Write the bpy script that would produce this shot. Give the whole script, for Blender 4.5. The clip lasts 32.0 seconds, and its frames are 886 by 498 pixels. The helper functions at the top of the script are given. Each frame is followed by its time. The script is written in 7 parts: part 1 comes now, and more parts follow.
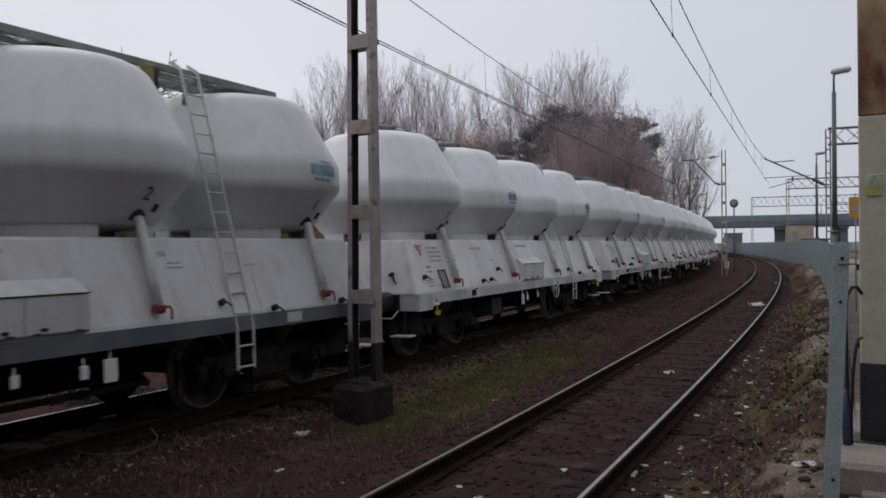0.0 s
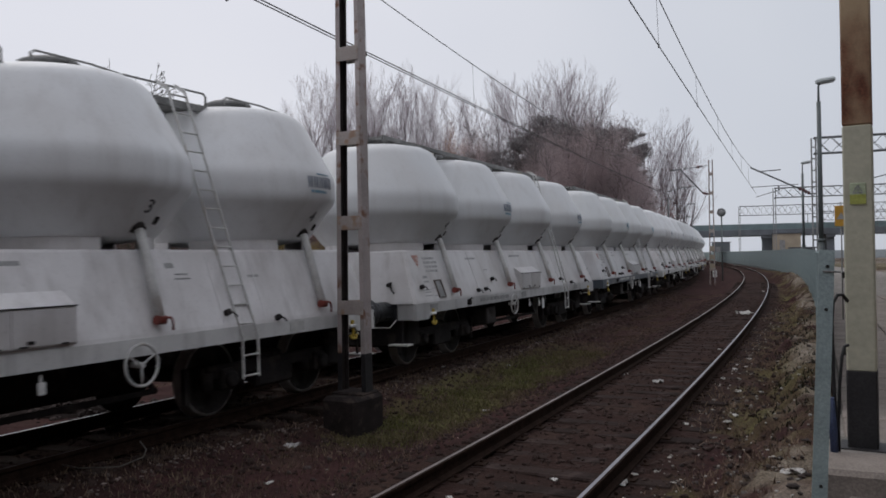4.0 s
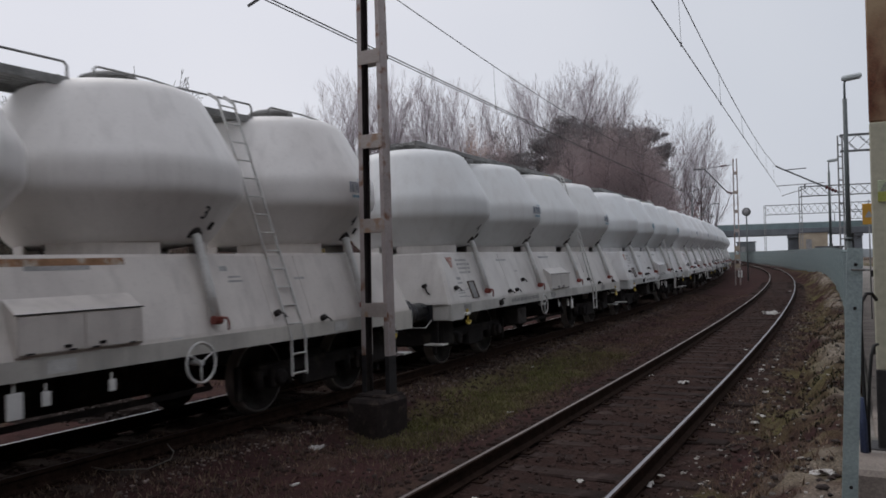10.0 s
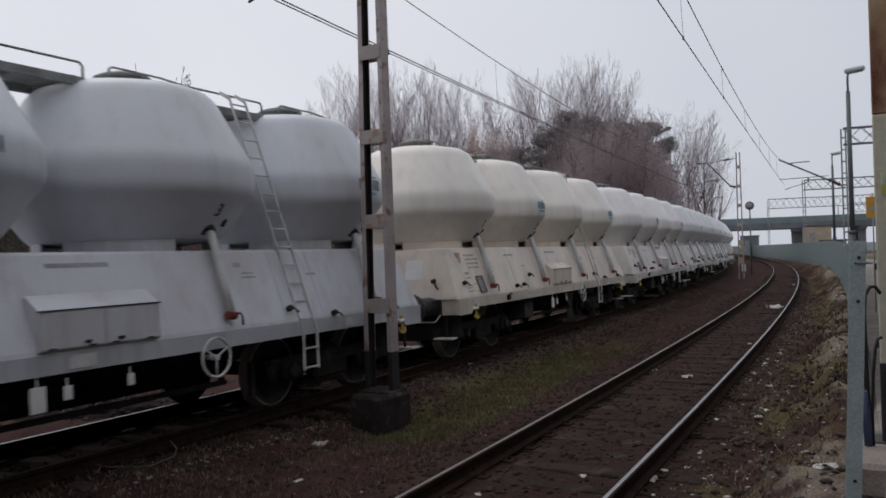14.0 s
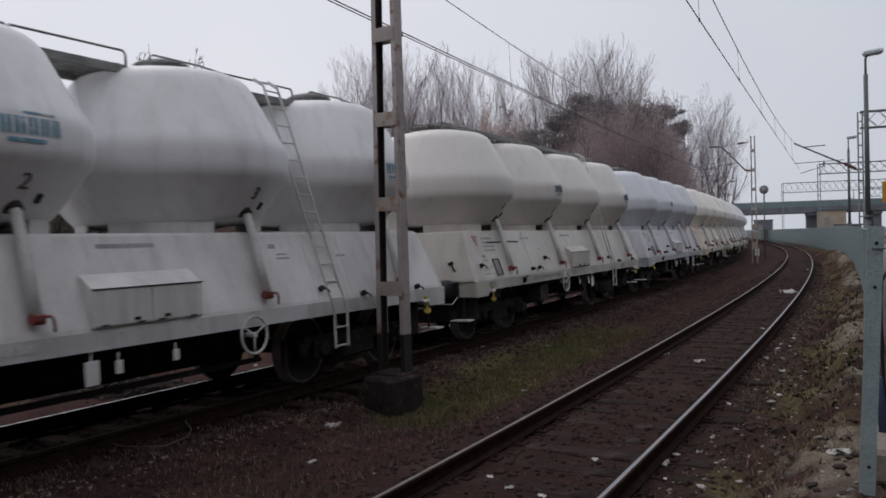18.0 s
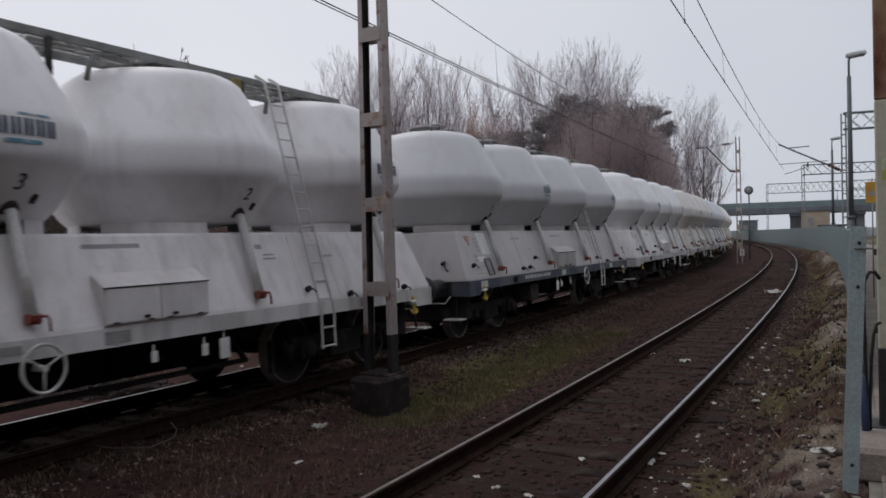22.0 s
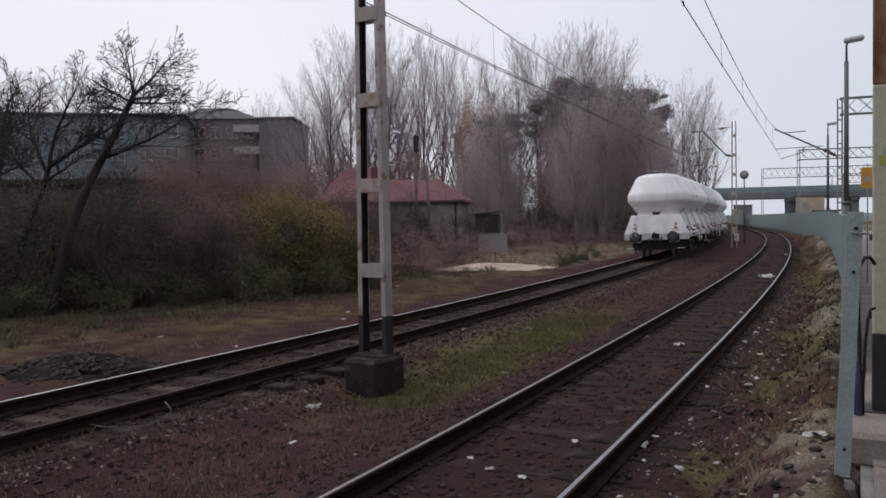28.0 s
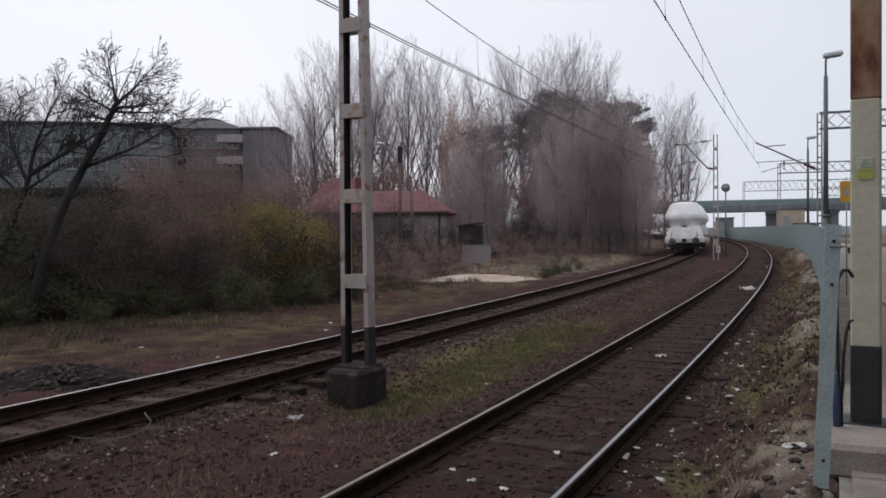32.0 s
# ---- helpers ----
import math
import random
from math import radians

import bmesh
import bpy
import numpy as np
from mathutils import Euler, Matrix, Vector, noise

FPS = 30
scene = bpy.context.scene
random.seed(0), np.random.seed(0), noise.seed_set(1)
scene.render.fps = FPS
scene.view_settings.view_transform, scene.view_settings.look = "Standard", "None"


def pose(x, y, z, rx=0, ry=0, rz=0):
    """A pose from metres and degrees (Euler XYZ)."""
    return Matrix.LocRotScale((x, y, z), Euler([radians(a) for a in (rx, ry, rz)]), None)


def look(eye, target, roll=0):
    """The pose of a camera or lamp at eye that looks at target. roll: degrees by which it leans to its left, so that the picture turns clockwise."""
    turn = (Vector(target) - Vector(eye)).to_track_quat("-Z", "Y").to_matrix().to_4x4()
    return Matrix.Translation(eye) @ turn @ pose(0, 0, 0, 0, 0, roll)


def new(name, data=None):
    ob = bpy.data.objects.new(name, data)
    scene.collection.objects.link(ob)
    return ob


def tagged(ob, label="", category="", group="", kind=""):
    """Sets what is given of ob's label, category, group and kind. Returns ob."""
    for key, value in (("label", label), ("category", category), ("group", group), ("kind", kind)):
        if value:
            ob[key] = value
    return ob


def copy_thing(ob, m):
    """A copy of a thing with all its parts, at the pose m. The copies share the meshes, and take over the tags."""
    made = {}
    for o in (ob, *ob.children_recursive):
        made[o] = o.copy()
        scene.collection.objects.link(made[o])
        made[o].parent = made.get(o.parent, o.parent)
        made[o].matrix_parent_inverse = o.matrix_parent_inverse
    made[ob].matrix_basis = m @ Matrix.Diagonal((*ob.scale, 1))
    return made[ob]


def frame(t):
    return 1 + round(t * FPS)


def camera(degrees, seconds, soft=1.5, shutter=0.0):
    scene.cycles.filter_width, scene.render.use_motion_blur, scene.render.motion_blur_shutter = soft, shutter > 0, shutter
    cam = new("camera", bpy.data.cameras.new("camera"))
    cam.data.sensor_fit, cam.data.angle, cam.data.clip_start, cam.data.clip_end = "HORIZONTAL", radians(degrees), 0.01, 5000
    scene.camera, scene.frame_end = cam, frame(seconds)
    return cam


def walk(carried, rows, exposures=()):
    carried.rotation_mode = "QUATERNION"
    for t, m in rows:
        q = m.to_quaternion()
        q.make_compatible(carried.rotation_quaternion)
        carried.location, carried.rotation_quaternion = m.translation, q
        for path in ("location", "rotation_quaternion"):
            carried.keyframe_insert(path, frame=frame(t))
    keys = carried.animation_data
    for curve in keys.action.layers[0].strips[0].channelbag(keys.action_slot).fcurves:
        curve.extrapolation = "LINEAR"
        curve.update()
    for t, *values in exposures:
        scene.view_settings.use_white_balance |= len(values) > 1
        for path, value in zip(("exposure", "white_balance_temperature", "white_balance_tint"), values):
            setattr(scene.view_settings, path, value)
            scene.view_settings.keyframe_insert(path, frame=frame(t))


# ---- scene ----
cam = camera(56.8, 32.0, soft=1.7, shutter=0.2)
PATH = [
    (0.0, pose(0.006, -0.002, 1.912, 89.84, 0.56, 0.54)),
    (0.5, pose(0.002, -0.009, 1.911, 89.97, 0.65, 0.33)),
    (1.0, pose(0.003, -0.008, 1.911, 89.91, 0.88, 0.25)),
    (1.5, pose(0.003, -0.003, 1.908, 90.03, 0.83, 0.08)),
    (2.0, pose(0.006, 0.003, 1.909, 90.03, 0.76, -0.11)),
    (2.5, pose(0.009, -0.005, 1.908, 89.92, 0.89, -0.12)),
    (3.0, pose(0.006, -0.013, 1.911, 90.39, 0.96, -0.06)),
    (3.5, pose(0.006, -0.024, 1.911, 90.57, 0.88, -0.22)),
    (5.5, pose(0.007, -0.011, 1.909, 90.35, 1.01, 0.13)),
    (6.0, pose(0.006, -0.006, 1.910, 90.15, 1.14, 0.65)),
    (6.5, pose(0.011, -0.003, 1.906, 90.21, 1.25, 0.35)),
    (7.0, pose(0.005, -0.015, 1.907, 90.60, 1.38, 0.56)),
    (7.5, pose(0.004, -0.023, 1.910, 90.30, 1.53, 0.84)),
    (8.0, pose(0.003, -0.025, 1.912, 90.46, 1.44, 0.95)),
    (8.5, pose(0.008, -0.024, 1.908, 90.68, 1.55, 1.25)),
    (9.0, pose(0.012, -0.023, 1.907, 90.83, 1.60, 1.43)),
    (9.5, pose(0.008, -0.025, 1.909, 90.62, 1.46, 1.48)),
    (10.0, pose(0.001, -0.029, 1.905, 90.76, 1.36, 1.36)),
    (10.5, pose(0.004, -0.026, 1.905, 90.55, 1.47, 1.63)),
    (11.0, pose(-0.000, -0.027, 1.907, 90.70, 1.37, 1.56)),
    (11.5, pose(0.007, -0.030, 1.911, 90.97, 1.43, 1.67)),
    (12.0, pose(0.007, -0.032, 1.912, 91.10, 1.58, 1.60)),
    (12.5, pose(0.002, -0.025, 1.911, 90.77, 1.30, 1.28)),
    (13.0, pose(0.001, -0.017, 1.911, 90.60, 1.44, 1.24)),
    (13.5, pose(0.005, -0.014, 1.907, 90.62, 1.46, 1.24)),
    (14.0, pose(0.013, -0.013, 1.903, 90.46, 1.68, 1.58)),
    (14.5, pose(0.008, -0.013, 1.908, 90.14, 1.69, 1.77)),
    (16.5, pose(0.005, 0.003, 1.906, 89.09, 1.84, 1.76)),
    (17.0, pose(0.002, 0.003, 1.906, 88.83, 1.29, 1.41)),
    (17.5, pose(-0.005, 0.000, 1.907, 89.04, 1.43, 1.59)),
    (18.0, pose(-0.002, -0.011, 1.907, 89.28, 1.41, 2.40)),
    (18.5, pose(0.000, -0.012, 1.905, 89.40, 1.47, 2.15)),
    (19.0, pose(0.015, -0.009, 1.906, 89.48, 1.55, 1.79)),
    (19.5, pose(0.008, -0.012, 1.906, 89.30, 1.63, 2.08)),
    (20.0, pose(-0.009, -0.014, 1.908, 89.07, 1.52, 2.76)),
    (20.5, pose(0.012, -0.020, 1.909, 89.48, 1.47, 2.28)),
    (21.0, pose(0.011, -0.029, 1.911, 89.71, 1.38, 1.71)),
    (21.5, pose(0.011, -0.023, 1.905, 89.61, 1.25, 1.28)),
    (22.0, pose(-0.000, -0.013, 1.905, 89.29, 1.42, 1.48)),
    (22.5, pose(0.002, -0.018, 1.902, 88.93, 0.94, 1.76)),
    (23.0, pose(0.002, -0.016, 1.909, 88.92, 0.79, 1.73)),
    (23.5, pose(0.010, -0.017, 1.907, 89.09, 0.40, 1.31)),
    (24.0, pose(0.009, -0.018, 1.906, 89.16, 0.78, 1.36)),
    (24.5, pose(0.012, -0.008, 1.902, 88.87, 0.81, 0.96)),
    (25.0, pose(0.011, -0.002, 1.907, 88.75, 0.77, 0.80)),
    (25.5, pose(0.006, 0.009, 1.903, 89.13, 0.62, 0.51)),
    (27.5, pose(-0.000, 0.005, 1.898, 88.17, 0.64, 1.06)),
    (28.0, pose(-0.009, 0.003, 1.904, 88.02, 0.93, 1.13)),
    (28.5, pose(-0.005, 0.010, 1.903, 87.70, 0.72, 0.54)),
    (29.0, pose(-0.002, 0.011, 1.903, 88.18, 0.82, 0.57)),
    (29.5, pose(0.005, 0.015, 1.907, 88.18, 0.75, 0.48)),
    (30.0, pose(0.004, 0.013, 1.903, 88.15, 0.90, 0.49)),
    (30.5, pose(0.008, 0.020, 1.898, 88.16, 0.73, 0.74)),
    (31.0, pose(0.003, 0.011, 1.900, 88.45, 0.74, 0.75)),
    (31.5, pose(0.005, 0.001, 1.906, 88.62, 0.62, 0.33)),
    (32.0, pose(-0.000, -0.000, 1.903, 88.78, 0.65, -0.00)),
]
walk(cam, PATH, [(0, -0.02), (22.5, -0.02), (25.5, 0.13), (28, 0.21), (32, 0.32)])

# ---------------------------------------------------------------- light
world = bpy.data.worlds.new("overcast_sky")
scene.world = world
world.use_nodes = True
wn = world.node_tree.nodes
wl = world.node_tree.links
wn.clear()
w_out = wn.new("ShaderNodeOutputWorld")
w_bg = wn.new("ShaderNodeBackground")
w_sky = wn.new("ShaderNodeTexSky")
w_sky.sky_type = "NISHITA"
w_sky.sun_disc = False
w_sky.sun_elevation = radians(53)
w_sky.sun_rotation = radians(318)
w_sky.air_density = 1.0
w_sky.dust_density = 3.0
w_mix = wn.new("ShaderNodeMix")
w_mix.data_type = "RGBA"
w_mix.inputs[0].default_value = 0.93
w_cloud = wn.new("ShaderNodeTexNoise")
w_cloud.inputs["Scale"].default_value = 1.6
w_cloud.inputs["Detail"].default_value = 3.0
w_ramp = wn.new("ShaderNodeValToRGB")
w_ramp.color_ramp.elements[0].position = 0.3
w_ramp.color_ramp.elements[0].color = (7.35, 7.5, 8.35, 1)
w_ramp.color_ramp.elements[1].position = 0.72
w_ramp.color_ramp.elements[1].color = (8.35, 8.4, 9.0, 1)
wl.new(w_cloud.outputs["Fac"], w_ramp.inputs["Fac"])
wl.new(w_sky.outputs[0], w_mix.inputs[6])
wl.new(w_ramp.outputs[0], w_mix.inputs[7])
w_dir = wn.new("ShaderNodeTexCoord")
w_dot = wn.new("ShaderNodeVectorMath")
w_dot.operation = "DOT_PRODUCT"
w_dot.inputs[1].default_value = (0.84, 0.54, -0.05)
w_fall = wn.new("ShaderNodeMapRange")
w_fall.interpolation_type = "SMOOTHSTEP"
w_fall.inputs[1].default_value, w_fall.inputs[2].default_value = 0.3, 1.0
w_shade = wn.new("ShaderNodeMix")
w_shade.data_type = "RGBA"
w_shade.blend_type = "MULTIPLY"
w_shade.inputs[7].default_value = (0.77, 0.805, 0.825, 1)
wl.new(w_dir.outputs["Generated"], w_dot.inputs[0])
wl.new(w_dot.outputs["Value"], w_fall.inputs[0])
wl.new(w_fall.outputs[0], w_shade.inputs[0])
wl.new(w_mix.outputs[2], w_shade.inputs[6])
wl.new(w_shade.outputs[2], w_bg.inputs["Color"])
w_bg.inputs["Strength"].default_value = 0.096
wl.new(w_bg.outputs[0], w_out.inputs[0])

sun = new("sun", bpy.data.lights.new("sun", "SUN"))
sun.data.energy = 0.68
sun.data.angle = radians(40)
sun.data.color = (1.0, 0.96, 0.92)
sun.matrix_basis = look((-20, 22, 40), (0, 0, 0))

# ---------------------------------------------------------------- materials


def mat(name, base, rough=0.8, metal=0.0, vary=0.25, scale=6.0, fine=60.0, bump=0.2, tint=None, spec=0.4, random=0.0, wear=None, streak=0.0, leaf=0.0):
    """A surface with stains at one scale, grain at another and a fine relief. wear: (colour, amount, scale)."""
    m = bpy.data.materials.new(name)
    m.use_nodes = True
    nt = m.node_tree
    n, l = nt.nodes, nt.links
    b = n["Principled BSDF"]
    co = n.new("ShaderNodeTexCoord")
    big = n.new("ShaderNodeTexNoise")
    big.inputs["Scale"].default_value = scale
    big.inputs["Detail"].default_value = 5.0
    small = n.new("ShaderNodeTexNoise")
    small.inputs["Scale"].default_value = fine
    small.inputs["Detail"].default_value = 3.0
    l.new(co.outputs["Object"], big.inputs["Vector"])
    l.new(co.outputs["Object"], small.inputs["Vector"])
    second = tint or tuple(c * (1 - vary) for c in base)
    mix = n.new("ShaderNodeMix")
    mix.data_type = "RGBA"
    mix.inputs[6].default_value = (*base, 1)
    mix.inputs[7].default_value = (*second, 1)
    ramp = n.new("ShaderNodeMapRange")
    ramp.inputs[1].default_value, ramp.inputs[2].default_value = 0.35, 0.68
    l.new(big.outputs["Fac"], ramp.inputs[0])
    l.new(ramp.outputs[0], mix.inputs[0])
    grain = n.new("ShaderNodeMix")
    grain.data_type = "RGBA"
    grain.blend_type = "MULTIPLY"
    grain.inputs[0].default_value = min(1.0, vary * 1.6)
    l.new(mix.outputs[2], grain.inputs[6])
    l.new(small.outputs["Color"], grain.inputs[7])
    gr = n.new("ShaderNodeMapRange")
    gr.inputs[1].default_value, gr.inputs[2].default_value = 0.3, 0.7
    gr.inputs[3].default_value, gr.inputs[4].default_value = 0.45, 1.25
    l.new(small.outputs["Fac"], gr.inputs[0])
    l.new(gr.outputs[0], grain.inputs[7])
    out = grain.outputs[2]
    if wear:
        w = n.new("ShaderNodeTexNoise")
        w.inputs["Scale"].default_value = wear[2]
        w.inputs["Detail"].default_value = 6.0
        wr = n.new("ShaderNodeMapRange")
        wr.inputs[1].default_value, wr.inputs[2].default_value = 0.62 - wear[1] * 0.3, 0.72 - wear[1] * 0.2
        if streak:
            mp = n.new("ShaderNodeMapping")
            mp.inputs["Scale"].default_value = (1, 1, streak)
            l.new(co.outputs["Object"], mp.inputs[0])
            l.new(mp.outputs[0], w.inputs["Vector"])
        else:
            l.new(co.outputs["Object"], w.inputs["Vector"])
        l.new(w.outputs["Fac"], wr.inputs[0])
        wm = n.new("ShaderNodeMix")
        wm.data_type = "RGBA"
        wm.inputs[7].default_value = (*wear[0], 1)
        l.new(wr.outputs[0], wm.inputs[0])
        l.new(out, wm.inputs[6])
        out = wm.outputs[2]
    if random:
        oi = n.new("ShaderNodeObjectInfo")
        geo = n.new("ShaderNodeNewGeometry")
        add = n.new("ShaderNodeMath")
        add.operation = "ADD"
        l.new(oi.outputs["Random"], add.inputs[0])
        l.new(geo.outputs["Random Per Island"], add.inputs[1])
        rr = n.new("ShaderNodeMapRange")
        rr.inputs[1].default_value, rr.inputs[2].default_value = 0.3, 1.7
        rr.inputs[3].default_value, rr.inputs[4].default_value = 1 - random, 1 + random
        l.new(add.outputs[0], rr.inputs[0])
        rm = n.new("ShaderNodeMix")
        rm.data_type = "RGBA"
        rm.blend_type = "MULTIPLY"
        rm.inputs[0].default_value = 1.0
        l.new(out, rm.inputs[6])
        l.new(rr.outputs[0], rm.inputs[7])
        out = rm.outputs[2]
    l.new(out, b.inputs["Base Color"])
    b.inputs["Roughness"].default_value = rough
    b.inputs["Metallic"].default_value = metal
    b.inputs["Specular IOR Level"].default_value = spec
    if bump:
        bp = n.new("ShaderNodeBump")
        bp.inputs["Strength"].default_value = bump
        bp.inputs["Distance"].default_value = 0.02
        l.new(small.outputs["Fac"], bp.inputs["Height"])
        l.new(bp.outputs[0], b.inputs["Normal"])
    if leaf:
        tl = n.new("ShaderNodeBsdfTranslucent")
        ms = n.new("ShaderNodeMixShader")
        ms.inputs[0].default_value = leaf
        l.new(out, tl.inputs["Color"])
        l.new(b.outputs[0], ms.inputs[1])
        l.new(tl.outputs[0], ms.inputs[2])
        l.new(ms.outputs[0], n["Material Output"].inputs[0])
    return m


def paint_mat(name, tone, dirt, amount):
    """Wagon paint: the object's own colour under cement dust, run-down streaks and blotches."""
    m = bpy.data.materials.new(name)
    m.use_nodes = True
    n, l = m.node_tree.nodes, m.node_tree.links
    b = n["Principled BSDF"]
    oi = n.new("ShaderNodeObjectInfo")
    co = n.new("ShaderNodeTexCoord")
    shift = n.new("ShaderNodeVectorMath")
    shift.operation = "ADD"
    big = n.new("ShaderNodeMath")
    big.operation = "MULTIPLY"
    big.inputs[1].default_value = 57.0
    l.new(oi.outputs["Random"], big.inputs[0])
    l.new(co.outputs["Object"], shift.inputs[0])
    l.new(big.outputs[0], shift.inputs[1])
    base = n.new("ShaderNodeMix")
    base.data_type = "RGBA"
    base.blend_type = "MULTIPLY"
    base.inputs[0].default_value = 1.0
    base.inputs[7].default_value = (*tone, 1)
    l.new(oi.outputs["Color"], base.inputs[6])
    out = base.outputs[2]
    for sc, stretch, lo, hi, col, amt in ((1.1, 1.0, 0.42, 0.75, dirt, amount), (5.0, 0.12, 0.5, 0.8, tuple(c * 0.8 for c in dirt), amount * 0.8), (28.0, 1.0, 0.55, 0.85, tuple(c * 0.6 for c in dirt), amount * 0.5)):
        mp = n.new("ShaderNodeMapping")
        mp.inputs["Scale"].default_value = (1, 1, stretch)
        l.new(shift.outputs[0], mp.inputs[0])
        nz = n.new("ShaderNodeTexNoise")
        nz.inputs["Scale"].default_value = sc
        nz.inputs["Detail"].default_value = 5.0
        l.new(mp.outputs[0], nz.inputs["Vector"])
        mr = n.new("ShaderNodeMapRange")
        mr.inputs[1].default_value, mr.inputs[2].default_value = lo, hi
        mr.inputs[3].default_value, mr.inputs[4].default_value = 0.0, amt
        l.new(nz.outputs["Fac"], mr.inputs[0])
        mx = n.new("ShaderNodeMix")
        mx.data_type = "RGBA"
        mx.inputs[7].default_value = (*col, 1)
        l.new(mr.outputs[0], mx.inputs[0])
        l.new(out, mx.inputs[6])
        out = mx.outputs[2]
    l.new(out, b.inputs["Base Color"])
    b.inputs["Roughness"].default_value = 0.4
    b.inputs["Specular IOR Level"].default_value = 0.4
    nz = n.new("ShaderNodeTexNoise")
    nz.inputs["Scale"].default_value = 2.2
    l.new(co.outputs["Object"], nz.inputs["Vector"])
    bp = n.new("ShaderNodeBump")
    bp.inputs["Strength"].default_value = 0.12
    bp.inputs["Distance"].default_value = 0.05
    l.new(nz.outputs["Fac"], bp.inputs["Height"])
    l.new(bp.outputs[0], b.inputs["Normal"])
    return m


M_TANK = paint_mat("tank_paint", (1.04, 1.03, 1.045), (0.54, 0.52, 0.50), 0.42)
M_BODY = paint_mat("body_paint", (1.05, 1.03, 1.045), (0.42, 0.39, 0.37), 0.6)
M_SILL = paint_mat("sill_paint", (1, 1, 1), (0.25, 0.24, 0.23), 0.6)
M_UNDER = mat("grimy_steel", (0.036, 0.032, 0.032), 0.85, vary=0.4, scale=3, spec=0.2, wear=((0.055, 0.048, 0.044), 0.25, 4.0))
M_UNDERL = mat("dusty_steel", (0.075, 0.068, 0.065), 0.85, vary=0.4, scale=3, spec=0.2, wear=((0.025, 0.022, 0.02), 0.4, 4.0))
M_GALV = mat("galvanised_grating", (0.30, 0.30, 0.29), 0.6, metal=0.3, vary=0.4, scale=4)
M_GREYPIPE = mat("dull_grey_pipe", (0.22, 0.22, 0.215), 0.6, vary=0.3, scale=5)
M_PIPE = mat("pale_pipe_paint", (0.66, 0.66, 0.64), 0.5, vary=0.2, scale=5, wear=((0.50, 0.46, 0.42), 0.2, 5.0))
M_RED = mat("red_valve_paint", (0.26, 0.06, 0.045), 0.5, vary=0.3)
M_YELLOW = mat("yellow_hook_paint", (0.55, 0.40, 0.06), 0.5, vary=0.3)
M_VALVEBOX = mat("dull_yellow_box_paint", (0.30, 0.25, 0.09), 0.6, vary=0.3)
M_BLUE = mat("blue_emblem_paint", (0.16, 0.36, 0.48), 0.5, vary=0.3, wear=((0.5, 0.53, 0.54), 0.3, 14))
M_INK = mat("dark_marking_paint", (0.40, 0.40, 0.395), 0.6, vary=0.3)
M_FRAME = mat("brown_document_frame", (0.15, 0.12, 0.10), 0.6, vary=0.3)
M_INKD = mat("black_number_paint", (0.045, 0.045, 0.05), 0.6, vary=0.3)
M_NAVY = mat("dark_blue_block_paint", (0.07, 0.09, 0.16), 0.5, vary=0.3)
M_FADEDNAVY = mat("faded_navy_paint", (0.22, 0.26, 0.33), 0.5, vary=0.3, wear=((0.5, 0.52, 0.53), 0.3, 14))
M_INKW = mat("white_marking_paint", (0.68, 0.68, 0.66), 0.6, vary=0.2)
M_FADED = mat("faded_red_marking", (0.45, 0.22, 0.18), 0.6, vary=0.3, wear=((0.6, 0.55, 0.5), 0.4, 20))
M_SIGNRED = mat("tail_disc_red", (0.45, 0.02, 0.02), 0.4, vary=0.1)
M_STREAK = mat("cement_run", (0.62, 0.63, 0.63), 0.9, vary=0.25, scale=5, wear=((0.50, 0.51, 0.51), 0.5, 4), streak=0.2)
M_RUSTBAND = mat("orange_rust_stain", (0.36, 0.20, 0.11), 0.9, vary=0.4, scale=4, wear=((0.45, 0.40, 0.34), 0.35, 6))
M_WHITE = mat("white_plate", (0.78, 0.78, 0.76), 0.5, vary=0.1)
M_RUBBER = mat("black_rubber", (0.018, 0.018, 0.018), 0.6, vary=0.2)
M_BUFFER = mat("greased_buffer_steel", (0.075, 0.078, 0.085), 0.42, metal=0.5, vary=0.4, scale=8)
M_HEAD = mat("scuffed_buffer_head", (0.085, 0.085, 0.09), 0.42, metal=0.4, vary=0.4, scale=6, wear=((0.33, 0.33, 0.34), 0.22, 9))
M_STEELTOP = mat("steel_grey_rail_head", (0.33, 0.33, 0.36), 0.42, metal=0.75, vary=0.2, scale=2)
M_BRIGHTTOP = mat("bright_rail_head", (0.80, 0.80, 0.81), 0.42, metal=0.9, vary=0.15, scale=2)
M_RIM = mat("worn_wheel_rim", (0.46, 0.45, 0.44), 0.45, metal=0.5, vary=0.3)

M_RAILTOP = mat("polished_rail_head", (0.30, 0.26, 0.25), 0.4, metal=0.7, vary=0.25, scale=2)
M_DULLTOP = mat("dull_rail_head", (0.075, 0.055, 0.05), 0.7, metal=0.2, vary=0.35, scale=2, spec=0.15)
M_RUST = mat("rusty_rail_side", (0.042, 0.026, 0.020), 0.95, vary=0.4, scale=8, spec=0.05)
M_SLEEPER = mat("weathered_sleeper_wood", (0.046, 0.031, 0.027), 0.9, vary=0.4, scale=3, fine=40, random=0.3, spec=0.08, wear=((0.06, 0.042, 0.038), 0.25, 5))
M_FARSLEEPER = mat("bare_grey_brown_sleeper_wood", (0.078, 0.057, 0.048), 0.95, vary=0.4, scale=3, fine=40, random=0.5, spec=0.08, wear=((0.045, 0.031, 0.027), 0.4, 4))
